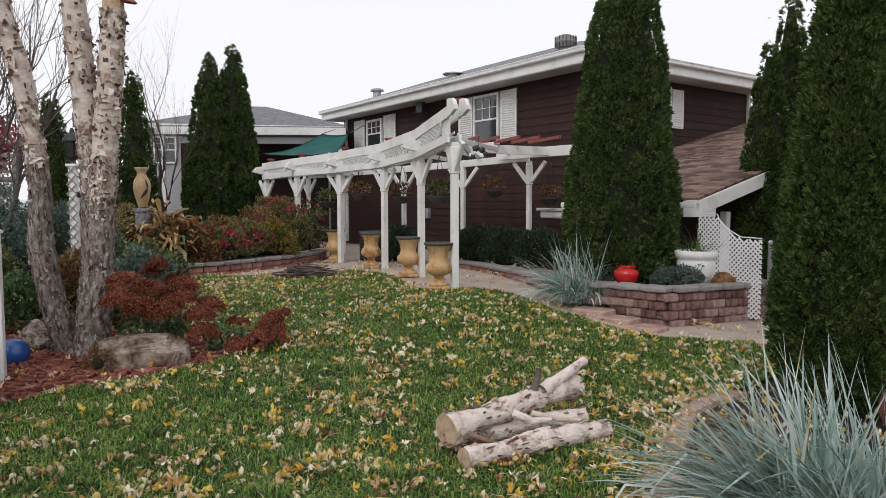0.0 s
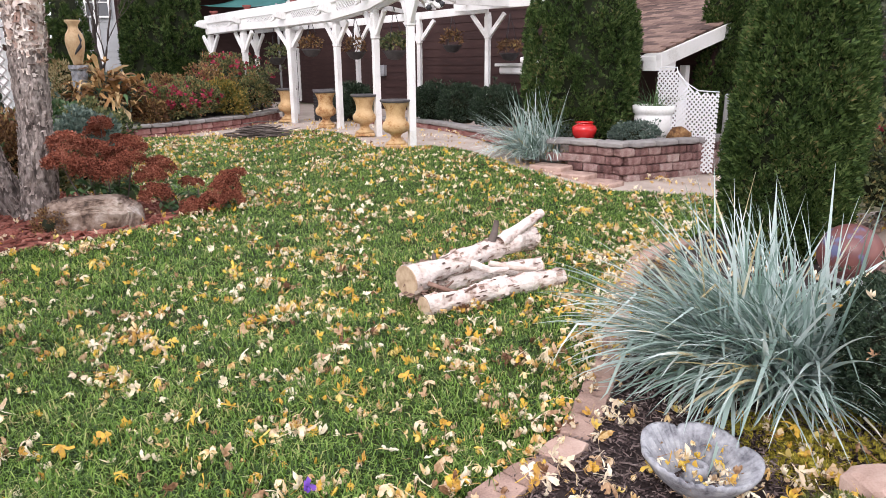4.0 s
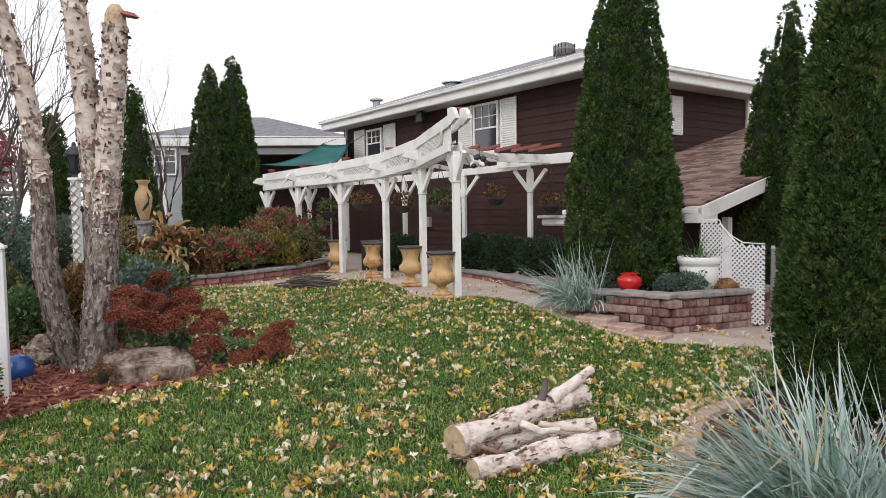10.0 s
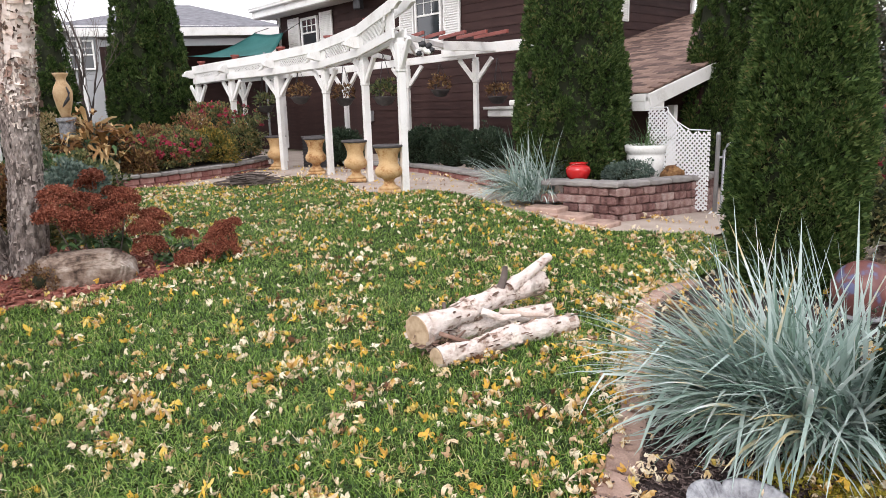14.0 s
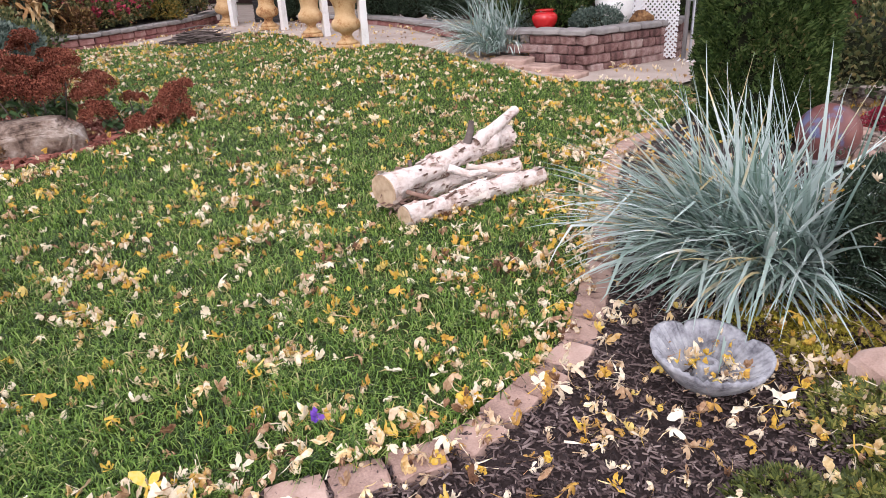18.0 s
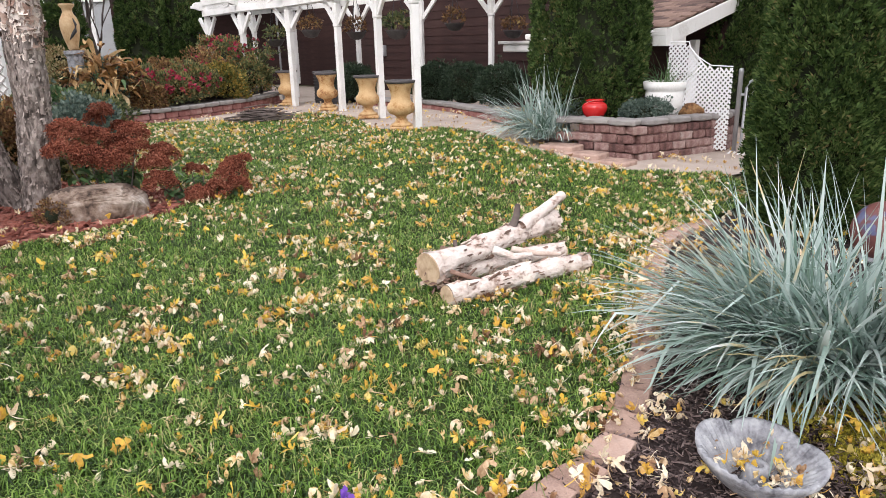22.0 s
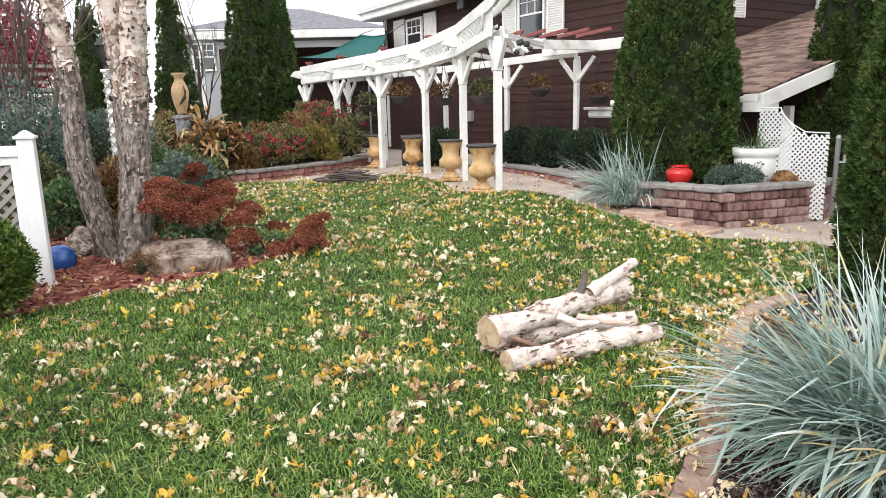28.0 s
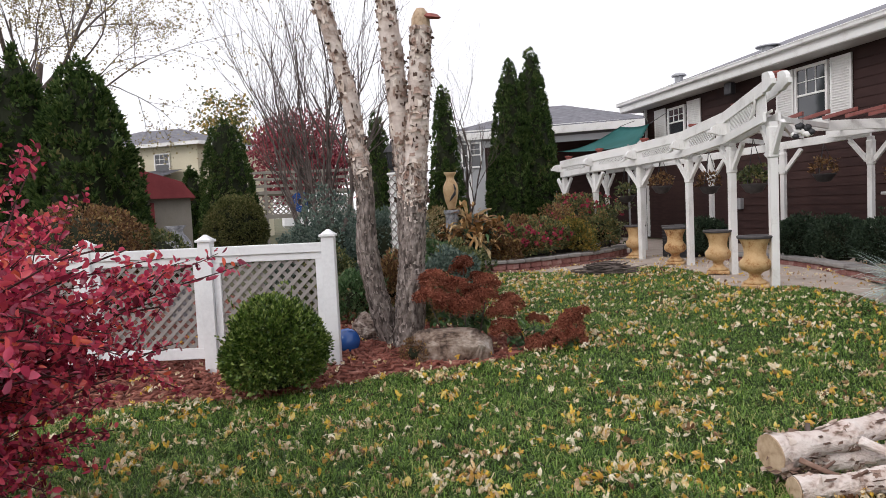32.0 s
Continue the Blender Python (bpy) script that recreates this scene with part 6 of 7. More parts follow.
# ---- the neighbourhood ----


def simple_house(name, label, m, w, d, h, wall, roof, rise, windows, ov=0.5):
    t = thing(name, label, "house", m)
    part("wall", block(w, d, h, None, 0), wall, t)
    n = int(h / 0.22)
    bm = bmesh.new()
    for k in range(n):
        box(bm, w + 0.03, d + 0.03, 0.02, pose(0, 0, k * 0.22 + 0.2))
    part("lapped_siding", bm, wall, t)
    bm = bmesh.new()
    x, y = w / 2 + ov, d / 2 + ov
    c = [bm.verts.new(v) for v in ((-x, -y, h), (x, -y, h), (x, y, h), (-x, y, h), (-max(0.1, x - y), 0, h + rise), (max(0.1, x - y), 0, h + rise))]
    for f in ((0, 1, 5, 4), (1, 2, 5), (2, 3, 4, 5), (3, 0, 4), (3, 2, 1, 0)):
        bm.faces.new([c[i] for i in f])
    part("roof", bm, roof, t)
    for a, b in (((-x, -y), (x, -y)), ((x, -y), (x, y)), ((-x, y), (-x, -y))):
        part("fascia", span((*a, h + 0.01), (*b, h + 0.01), 0.08, 0.2), M_white, t)
    for x, z, ww, hh in windows:
        window(t, pose(x, -d / 2 - 0.04, z), ww, hh)
    return t


simple_house("neighbour_house", "cream two-storey house with a grey hip roof", pose(-34.5, 32.6, 0, 0, 0, 9), 11, 8, 5.75, M_cream, M_grey_shingle, 1.5, [(3.2, 4.15, 0.9, 1.1), (-1.5, 4.15, 0.9, 1.1)])
simple_house("neighbour_house", "pale grey house with a grey shingle roof", pose(-9.0, 33.5, 0, 0, 0, 10), 9, 8, 4.75, M_greysiding, M_grey_shingle, 1.5, [(-3.4, 3.3, 0.8, 1.0)])
lower = thing("garage_roof", "low grey-shingled garage in front of the cream house", "garage", pose(-32.6, 26.8, 0, 0, 0, 9))
part("wall", block(6.5, 3.5, 3.4, None, 0), M_cream, lower)
bm = bmesh.new()
c = [bm.verts.new(v) for v in ((-3.6, -2.1, 3.35), (3.6, -2.1, 3.35), (3.6, 1.9, 4.35), (-3.6, 1.9, 4.35))]
bmesh.ops.solidify(bm, geom=[bm.faces.new(c)], thickness=0.12)
part("roof", bm, M_grey_shingle, lower)
shed = thing("garden_shed", "tan garden shed with a red barn roof and dark door", "shed", pose(-12.35, 11.25, 0, 0, 0, 46) @ Matrix.Diagonal((0.72, 1, 1, 1)))
part("wall", block(2.4, 2.6, 2.0, None, 0), M_shedwall, shed)
bm = bmesh.new()
prof = [(-1.35, 1.98), (-1.0, 2.32), (0, 2.56), (1.0, 2.32), (1.35, 1.98)]
a = [bm.verts.new((x, -1.45, z)) for x, z in prof]
b = [bm.verts.new((x, 1.45, z)) for x, z in prof]
bm.faces.new(a), bm.faces.new(b[::-1])
for i in range(5):
    bm.faces.new((a[i], b[i], b[(i + 1) % 5], a[(i + 1) % 5]))
bmesh.ops.recalc_face_normals(bm, faces=bm.faces)
part("roof", bm, M_shedred, shed)
part("door", block(1.1, 0.05, 1.86, pose(-0.45, -1.32, 0)), M_black, shed)
for x in (-1.05, 0.16):
    part("door_trim", block(0.1, 0.06, 1.9, pose(x, -1.33, 0)), M_shedred, shed)


def bare_tree(name, label, x, y, z, height, r, seed, levels=4, leafmat=None, leaf=0.12, per=0, spread=0.55, mat=None, fork=4, stems=1, lift=0.05):
    """A branching tree: limbs leave their parent all round it and bend upwards; one stem or several from one root."""
    rng = np.random.default_rng(seed)
    t = thing(name, label, "tree", pose(x, y, z))
    tub, P, bole = [], [], []

    def grow(p, d, L, rad, lev):
        n = 7
        pts = [p]
        for k in range(n):
            d = unit(d + rng.normal(0, 0.1, 3) + [0, 0, lift])
            pts.append(pts[-1] + d * L / n)
        rr = np.linspace(rad, rad * 0.5, n + 1)
        (tub if lev else bole).append(tube_np(pts, rr, 10 if lev == 0 else 6 if lev < 2 else 3))
        if lev >= levels - 1 and per:
            q = np.array(pts)
            P.append(q[rng.integers(1, n + 1, per)] + rng.normal(0, leaf * 1.2, (per, 3)))
        if lev < levels:
            ph = rng.uniform(0, 6.28)
            for k in range(fork):
                i = min(n, 2 + int((n - 1) * (k + rng.uniform(0.2, 1)) / fork))
                e = unit(np.cross(d, [0.3, 0.7, 0.2]))
                f = np.cross(d, e)
                a, s = ph + 2.4 * k, spread * rng.uniform(0.6, 1.25)
                dd = unit(d * math.cos(s) + (e * math.cos(a) + f * math.sin(a)) * math.sin(s))
                grow(pts[i], dd, L * rng.uniform(0.55, 0.85), rr[i] * rng.uniform(0.55, 0.75), lev + 1)

    for k in range(stems):
        a = 2.4 * k + seed
        tilt = 0.0 if stems == 1 else rng.uniform(0.08, 0.3)
        grow(np.array([0.06 * math.cos(a), 0.06 * math.sin(a), 0]) * (stems > 1), unit(np.array([tilt * math.cos(a), tilt * math.sin(a), 1.0])), height * 0.42, r, 0)
    part("trunk", np_mesh("trunk", *joined(bole), True), mat or M_twig, t)
    part("branch_work", np_mesh("branch_work", *joined(tub)), mat or M_twig, t)
    if P:
        P = np.concatenate(P)
        part("leafage", np_mesh("leafage", *leaves_np(P, rng.normal(0, 1, P.shape), leaf, leaf * 0.7, rng)), leafmat, t)
    return t


def crown_tree(name, label, x, y, z, clear, height, r, seed, leafmat, leaf, n, limbs=16, trunk=0.1, lump=0.3):
    """A leafy tree: trunk, rising limbs with side twigs, and leaves in uneven clumps with gaps."""
    rng = np.random.default_rng(seed)
    t = thing(name, label, "tree", pose(x, y, z))
    part("trunk", np_mesh("trunk", *tube_np([(0, 0, -0.1), (0.02, 0, clear), (0, 0.05, height * 0.6), (0, 0, height * 0.93)], [trunk * 1.2, trunk, trunk * 0.5, 0.01], 12), True), M_twig, t)
    tub, P = [], []
    mid, hz = (clear + height) / 2, (height - clear) / 2
    for k in range(limbs):
        a, h0 = rng.uniform(0, 6.28), clear + (height - clear) * 0.6 * rng.uniform(0, 1) ** 1.5
        u = np.linspace(0, 1, 8)[:, None]
        R_, top = r * rng.uniform(0.55, 1.0), min(height * 0.95, h0 + (height - clear) * rng.uniform(0.12, 0.5))
        e = math.sqrt(max(0.12, 1 - ((top - mid) / hz) ** 2))
        ln = np.array([math.cos(a), math.sin(a), 0]) * R_ * e * u + np.array([0, 0, 1.0]) * (h0 + (top - h0) * u ** 0.9) + np.cumsum(rng.normal(0, 0.03, (8, 3)), 0)
        tub.append(tube_np(ln, np.linspace(trunk * 0.4, 0.008, 8), 6))
        for b in range(9):
            i = rng.integers(2, 8)
            d = unit(rng.normal(0, 1, 3) + [0, 0, 0.3])
            tw_ = ln[i] + d * np.linspace(0, 1, 5)[:, None] * r * rng.uniform(0.15, 0.4)
            tub.append(tube_np(tw_, np.linspace(0.012, 0.004, 5), 3))
            P.append(tw_[rng.integers(1, 5, n // (limbs * 9) + 1)])
    part("branch_work", np_mesh("branch_work", *joined(tub)), M_twig, t)
    P = np.concatenate(P)
    P = P + rng.normal(0, r * 0.1, P.shape)
    d = unit(rng.normal(0, 1, (n // 2, 3)))
    Q = d * rng.uniform(0.35, 1.0, (n // 2, 1)) ** 0.5 * [r, r, hz] + [0, 0, mid]
    k = lump_field(rng, 20, (3 / r, 9 / r))(Q)
    P = np.concatenate([P, Q[k > -lump]])
    part("leafage", np_mesh("leafage", *leaves_np(P, rng.normal(0, 1, P.shape) + [0, 0, -0.4], leaf, leaf * 0.65, rng)), leafmat, t)
    return t


crown_tree("ornamental_pear", "bushy pear tree with dull green and rust leaves", 6.75, 8.2, 0, 0.5, 7.2, 2.0, 101, L_pear, 0.06, 38000, 40)
bush("dark_shrub", "dark evergreen shrub under the pear tree", 6.6, 8.6, 0, 0.75, 0.7, 0.6, 2500, 0.07, L_yew, 108)
crown_tree("red_maple", "red-leaved maple in the distance", -22.4, 31.0, 0, 2.0, 7.3, 2.9, 102, L_maple, 0.2, 9000, 22)
crown_tree("yellow_tree", "distant tree with yellow autumn leaves behind the roof", -37, 42, 0, 4.0, 11.2, 3.2, 109, L_yellow, 0.3, 2500, 14)
bare_tree("bare_tree", "slender bare tree beside the neighbour's house", -7.45, 18.4, 0.2, 5.7, 0.07, 103, 4, spread=0.42, lift=0.08)

bare_tree("tall_tree", "tall spreading tree with thin yellowing leaves", -17.9, 11.5, 0, 14.5, 0.16, 105, 5, L_straw, 0.075, 15, 0.62, lift=0.0)


# ---- more of the house ----
part("downspout", span((11.3, -0.05, 0.2), (11.3, -0.05, EAVE), 0.08, 0.06, up=(1, 0, 0)), M_white, house)
lampbox = part("eave_lamp", block(0.3, 0.18, 0.32, pose(6.2, -0.3, EAVE - 0.36), 0.03), M_black, house, "black lamp under the eaves")
for x, y, z, r, h in ((10.6, 0.8, RZ + 0.5, 0.14, 0.34), (6.1, 0.8, RZ + 0.5, 0.19, 0.2)):
    v = part("roof_vent", lathe([(r, 0), (r, h * 0.7), (r * 1.7, h * 0.72), (r * 1.7, h * 0.85), (r, h), (0, h + 0.03)], 16), M_galv, house, at=pose(x, y, z - 0.1))
turb = part("turbine_vent", lathe([(0.17, 0), (0.17, 0.12), (0.22, 0.16), (0.27, 0.28), (0.22, 0.4), (0.1, 0.46), (0, 0.47)], 24), M_cap, house, "ribbed round turbine vent", at=pose(1.5, 0.8, RZ + 0.34))
for k in range(18):
    a = k * 20
    part("vane", block(0.02, 0.012, 0.26, pose(0, 0, 0, 0, 0, a) @ pose(0.255, 0, 0.15, 0, 0, 30), 0), M_black, turb)
shelf = part("wall_shelf", block(0.9, 0.3, 0.06, pose(0.1, -0.9, 1.38), 0.01), M_white, house, "white moulded shelf on the wall")
part("shelf_moulding", block(0.75, 0.24, 0.16, pose(0.1, -0.88, 1.22), 0.03), M_white, shelf)
part("meter_box", block(0.2, 0.12, 0.3, pose(6.2, -0.07, 1.1), 0.01), M_galv, house)

wing = thing("house_wing", "low brown wing of the house with white gutters", "house", HM @ Matrix.Translation((1.0, 0, 0)))
wall_of_boards(wing, "wall", 5.5, 3.0, pose(10.7, 1.5, 0))
part("side_wall", block(0.12, 5, 3.0, pose(16.2, 4, 0), 0), M_siding, wing)
bm = bmesh.new()
c = [bm.verts.new(v) for v in ((10.6, 0.9, 3.1), (16.9, 0.9, 3.1), (16.9, 7.5, 3.1), (10.6, 7.5, 3.1), (10.6, 4.2, 3.75), (15, 4.2, 3.75))]
for q in ((0, 1, 5, 4), (1, 2, 5), (2, 3, 4, 5), (3, 0, 4), (3, 2, 1, 0)):
    bm.faces.new([c[i] for i in q])
part("roof", bm, M_shingle, wing)
part("gutter", span((10.65, 0.85, 3.05), (16.95, 0.85, 3.05), 0.12, 0.16, 0.02), M_white, wing)
part("end_fascia", span((16.95, 0.85, 3.05), (16.95, 7.5, 3.05), 0.06, 0.2), M_white, wing)
window(wing, pose(11.7, 1.46, 1.3), 1.1, 1.2, 2, 1)
part("white_door", block(0.9, 0.06, 2.05, pose(15.2, 1.45, 0.1)), M_white, wing)

band = thing("carport_roof", "flat white-edged roof between the houses", "roof", pose(-6.2, 23.5, 0, 0, 0, 5))
part("fascia", block(6.0, 0.1, 0.24, pose(0, -1.5, 3.75)), M_white, band)
part("roof_sheet", block(6.0, 3.0, 0.08, pose(0, 0, 3.95)), M_grey_shingle, band)
part("side_wall", block(6.0, 0.1, 3.7, pose(0, 1.3, 0), 0), M_siding, band)
for x in (-2.8, 2.8):
    part("post", block(0.12, 0.12, 3.75, pose(x, -1.4, 0)), M_white, band)

awning = thing("shade_awning", "sagging green canvas shade over the deck", "awning")
A0, A1, A2, A3 = Vector((-5.35, 19.9, 3.0)), Vector((-2.75, 16.9, 2.78)), Vector((-2.55, 19.2, 3.5)), Vector((-3.4, 19.7, 3.55))
bm = bmesh.new()
N = 10
grid = [[bm.verts.new(A0.lerp(A1, i / N).lerp(A3.lerp(A2, i / N), j / N) - Vector((0, 0, 0.16 * math.sin(math.pi * j / N) + 0.05 * math.sin(math.pi * i / N)))) for j in range(N + 1)] for i in range(N + 1)]
for i in range(N):
    for j in range(N):
        bm.faces.new((grid[i][j], grid[i + 1][j], grid[i + 1][j + 1], grid[i][j + 1]))
bmesh.ops.solidify(bm, geom=bm.faces[:], thickness=0.01)
part("canvas", bm, M_awning, awning, smooth=True)
part("pole", np_mesh("pole", *tube_np([(-5.35, 19.9, 0.2), (-5.35, 19.9, 3.04)], [0.025, 0.025], 8)), M_galv, awning)
part("pole", np_mesh("pole", *tube_np([(-2.75, 16.9, 0.2), (-2.75, 16.9, 2.82)], [0.025, 0.025], 8)), M_galv, awning)
part("rope", np_mesh("rope", *tube_np([(-2.55, 19.2, 3.5), (-2.2, 19.8, 3.8)], [0.01, 0.01], 6)), M_black, awning)
part("rope", np_mesh("rope", *tube_np([(-3.4, 19.7, 3.55), (-3.2, 20.9, 3.8)], [0.01, 0.01], 6)), M_black, awning)

ac = thing("air_conditioner", "grey outdoor air conditioner unit by the wall", "air conditioner", pose(-1.4, 16.15, 0.18, 0, 0, -39))
part("case", block(0.8, 0.7, 0.66, None, 0.02), M_black, ac)
part("top_plate", block(0.84, 0.74, 0.05, pose(0, 0, 0.66), 0.015), M_urnrim, ac)
for k in range(8):
    part("grille_bar", block(0.78, 0.012, 0.012, pose(0, -0.36, 0.08 + k * 0.07), 0), M_urnrim, ac)


def hanging_basket(x, y, z, top, seed, mat, n=260):
    rg = np.random.default_rng(seed)
    t = thing("hanging_basket", "dark hanging planter with fading autumn foliage", "hanging planter", pose(x, y, z), group="hanging baskets in the pergola")
    part("bowl", lathe([(0.05, -0.14), (0.13, -0.11), (0.2, 0), (0.22, 0.02), (0.2, 0.02), (0.1, -0.05)], 18), M_urnrim, t, smooth=True)
    for k in range(3):
        a = k * 2.094
        part("chain", np_mesh("chain", *tube_np([(0.2 * math.cos(a), 0.2 * math.sin(a), 0), (0, 0, top - z)], [0.006, 0.006], 5)), M_black, t)
    P, D = ball_points(rg, n // 2, 0.2, 0.2, 0.19, 0.4, low=-0.2)
    P[:, 2] += 0.1
    part("foliage", np_mesh("foliage", *joined([leaves_np(P, D, 0.075, 0.04, rg, 0.2, 0.8) for k in range(2)])), mat, t)
    return t


hanging_basket(-1.79, 15.17, 1.74, 2.42, 200, L_bronze)
hanging_basket(-0.84, 15.05, 1.68, 2.42, 201, L_bronze)
hanging_basket(-0.01, 12.48, 1.66, 2.42, 202, L_shrub, 420)
hanging_basket(2.33, 14.30, 1.63, 2.42, 203, L_bronze)
hanging_basket(-2.71, 16.24, 1.58, 2.42, 204, L_shrub)
hanging_basket(1.21, 15.03, 1.81, 2.42, 205, L_bronze)

orn = thing("hanging_ornament", "black and white mottled ornament hung on the beam", "ornament", pose(0.62, 10.7, 2.34))
rg = random.Random(2)
for k in range(14):
    bm = bmesh.new()
    bmesh.ops.create_icosphere(bm, subdivisions=2, radius=0.042)
    for v in bm.verts:
        v.co = Vector((v.co.x * rg.uniform(0.7, 1.3), v.co.y * 0.7, v.co.z * rg.uniform(0.7, 1.4)))
    part("lobe", bm, M_black if k % 2 else M_white, orn, smooth=True, at=pose(-0.11 + 0.016 * k, rg.uniform(-0.02, 0.02), rg.uniform(-0.07, 0.07)))
part("hook", np_mesh("hook", *tube_np([(0, 0, 0.04), (0, 0, 0.26)], [0.005, 0.005], 5)), M_black, orn)

pile = thing("twig_pile", "heap of cut grey twigs on the lawn edge", "twig pile", pose(-2.42, 12.4, float(gz(-2.47, 12.45))))
rg2 = np.random.default_rng(12)
for k in range(130):
    a = rg2.normal(0.25, 0.45)
    c = rg2.normal(0, [0.16, 0.12, 0.0], 3)
    c[2] = 0.02 + 0.24 * rg2.uniform(0, 1) * math.exp(-abs(c[0]) * 3 - abs(c[1]) * 2)
    L = rg2.uniform(0.3, 0.75)
    d = np.array([math.cos(a), math.sin(a), rg2.normal(0, 0.1)])
    s = np.array([-math.sin(a), math.cos(a), 0.3]) * rg2.normal(0, 0.05)
    pts = np.array([c - d * L / 2, c + s, c + d * L / 2])
    pts[:, 2] = np.maximum(pts[:, 2], 0.01)
    part("twig", np_mesh("twig", *tube_np(pts, [0.012, 0.01, 0.006], 5)), M_twig, pile)

# ---- beside the path ----
ball = thing("painted_globe", "weathered red and blue painted garden globe", "garden globe", pose(3.12, 4.19, 0))
bm = bmesh.new()
bmesh.ops.create_uvsphere(bm, u_segments=32, v_segments=20, radius=0.205)
part("globe", bm, M_globe, ball, smooth=True, at=pose(0, 0, 0.2))
part("foot_ring", lathe([(0.12, 0), (0.14, 0.02), (0.13, 0.06), (0.1, 0.06)], 20), M_grey_stone, ball)
twiggy("purple_barberry", "small open purple-leaved barberry among stones", 4.1, 4.35, 0, 0.85, 0.16, 9, 301, L_plum, 0.028, 20, sub=4, stemmat=M_redtwig)
bush("crimson_plant", "low crimson-leaved plant among the stones", 3.95, 4.75, 0, 0.08, 0.08, 0.09, 400, 0.025, L_rose, 305, lump=0.25, core=0.5)
rb = bush("rose_bush", "rose bush with late crimson blooms", 4.55, 5.75, 0, 0.62, 0.62, 0.5, 2600, 0.06, L_shrub, 302, lump=0.25, core=0.6)
rg3 = np.random.default_rng(4)
Pq, Dq = ball_points(rg3, 22, 0.63, 0.63, 0.52, 0.2, low=0.2)
for q in Pq:
    part("rose", np_mesh("rose", *leaves_np(np.repeat((q + [0, 0, 0.45])[None], 12, 0), rg3.normal(0, 1, (12, 3)), 0.05, 0.045, rg3)), L_rose, rb, "crimson rose")
twiggy("grey_shrub", "open grey-green shrub by the street", 4.95, 5.1, 0, 1.2, 0.5, 16, 303, L_shrub, 0.05, 22, sub=4)
grass_clump("grass_tuft", "small tuft of green ornamental grass", 3.85, 3.85, 0, 120, 0.45, 0.008, 304, mat=L_sedumleaf)
sheet("stone_bed", [(3.35, 3.2), (4.6, 2.6), (6.4, 4.2), (5.6, 6.6), (3.9, 6.2), (3.5, 5.4)], 0.012, M_slab, "bed of pale pinkish gravel strewn with leaves", "gravel", step=0.4, bumpy=0.02)
for k in range(110):
    rr = random.Random(k + 50)
    x, y = rr.uniform(3.2, 5.4), rr.uniform(2.8, 6.0)
    if math.hypot(x - 4.05, y - 4.35) > 0.3:
        s = rr.uniform(0.03, 0.08)
        boulder("river_stone", "rounded pale pink river stone", x, y, s * 0.35, s * 1.4, s, s * 0.7, k, M_paver if k % 2 else M_stone, turn=rr.uniform(0, 180))

# juniper and gold groundcover round the birdbath


def creeping(name, label, spots, mat, seed, leaf, n):
    rg = np.random.default_rng(seed)
    t = thing(name, label, "groundcover")
    for x, y, r, h in spots:
        m = int(n * r * r)
        a, q = rg.uniform(0, 6.28, m), r * np.sqrt(rg.uniform(0, 1, m))
        P = np.stack([x + q * np.cos(a), y + q * np.sin(a), h * (1 - (q / r) ** 2) * rg.uniform(0.2, 1.0, m)], 1)
        D = np.stack([np.cos(a), np.sin(a), np.full(m, 0.7)], 1)
        v, f = fans_np(P, D, leaf, rg, 5, 0.9, 0.22, 0.6)
        v[:, 2] = np.maximum(v[:, 2], 0.0)
        part("clump", np_mesh("clump", v, f), mat, t)
    return t


creeping("creeping_juniper", "low creeping juniper with olive sprays", [(1.02, 1.3, 0.2, 0.1), (1.5, 1.62, 0.24, 0.11), (1.8, 1.45, 0.32, 0.13), (1.25, 1.15, 0.28, 0.11), (0.85, 1.1, 0.2, 0.09), (1.55, 1.3, 0.3, 0.1), (2.0, 1.75, 0.25, 0.1)], L_juniper, 310, 0.03, 15000)
creeping("gold_groundcover", "gold-green creeping groundcover beside the birdbath", [(1.5, 2.25, 0.22, 0.05), (1.7, 2.05, 0.25, 0.06), (1.85, 2.4, 0.25, 0.06), (1.55, 1.95, 0.18, 0.05)], L_ground, 311, 0.022, 16000)

# chain-link fence with its pipe rail beside the camera
clf = thing("chain_link_fence", "galvanised chain-link fence with a pipe top rail", "fence")
FA0, FA1 = Vector((0.55, 0.27, 0)), Vector((4.03, 2.8, 0))
violet = thing("violet", "small violet flower beside the pavers", "flower", pose(-0.3, 1.95, 0.0))
rv = np.random.default_rng(8)
part("petals", np_mesh("petals", *leaves_np(np.repeat([[0, 0, 0.07]], 9, 0), rv.normal(0, 1, (9, 3)) + [0, 0, 0.4], 0.03, 0.022, rv)), L_violet, violet)
part("stalk", np_mesh("stalk", *tube_np([(0, 0, 0), (0.004, 0, 0.07)], [0.002, 0.0015], 5)), L_sedumleaf, violet)
fd = (FA1 - FA0).normalized()
part("top_rail", np_mesh("top_rail", *tube_np([FA0 + Vector((0, 0, 1.165)), FA1 + Vector((0, 0, 1.165))], [0.018, 0.018], 14), True), M_galv, clf)
for t in (0.0, 2.1, 4.2):
    p = FA0 + fd * t
    part("post", np_mesh("post", *tube_np([p, p + Vector((0, 0, 1.17))], [0.025, 0.025], 12), True), M_galv, clf)
wires = []
for k in range(46):
    for s in (1, -1):
        a0 = FA0 + fd * (k * 0.09)
        pts = [a0 + fd * (0.045 * (j % 2) * s) + Vector((0, 0, 1.155 - j * 0.0502)) for j in range(23)]
        wires.append(tube_np(pts, [0.0018] * 23, 4))
tagged(part("wire_mesh", np_mesh("wire_mesh", *joined(wires)), M_galv, clf), kind="stuff")

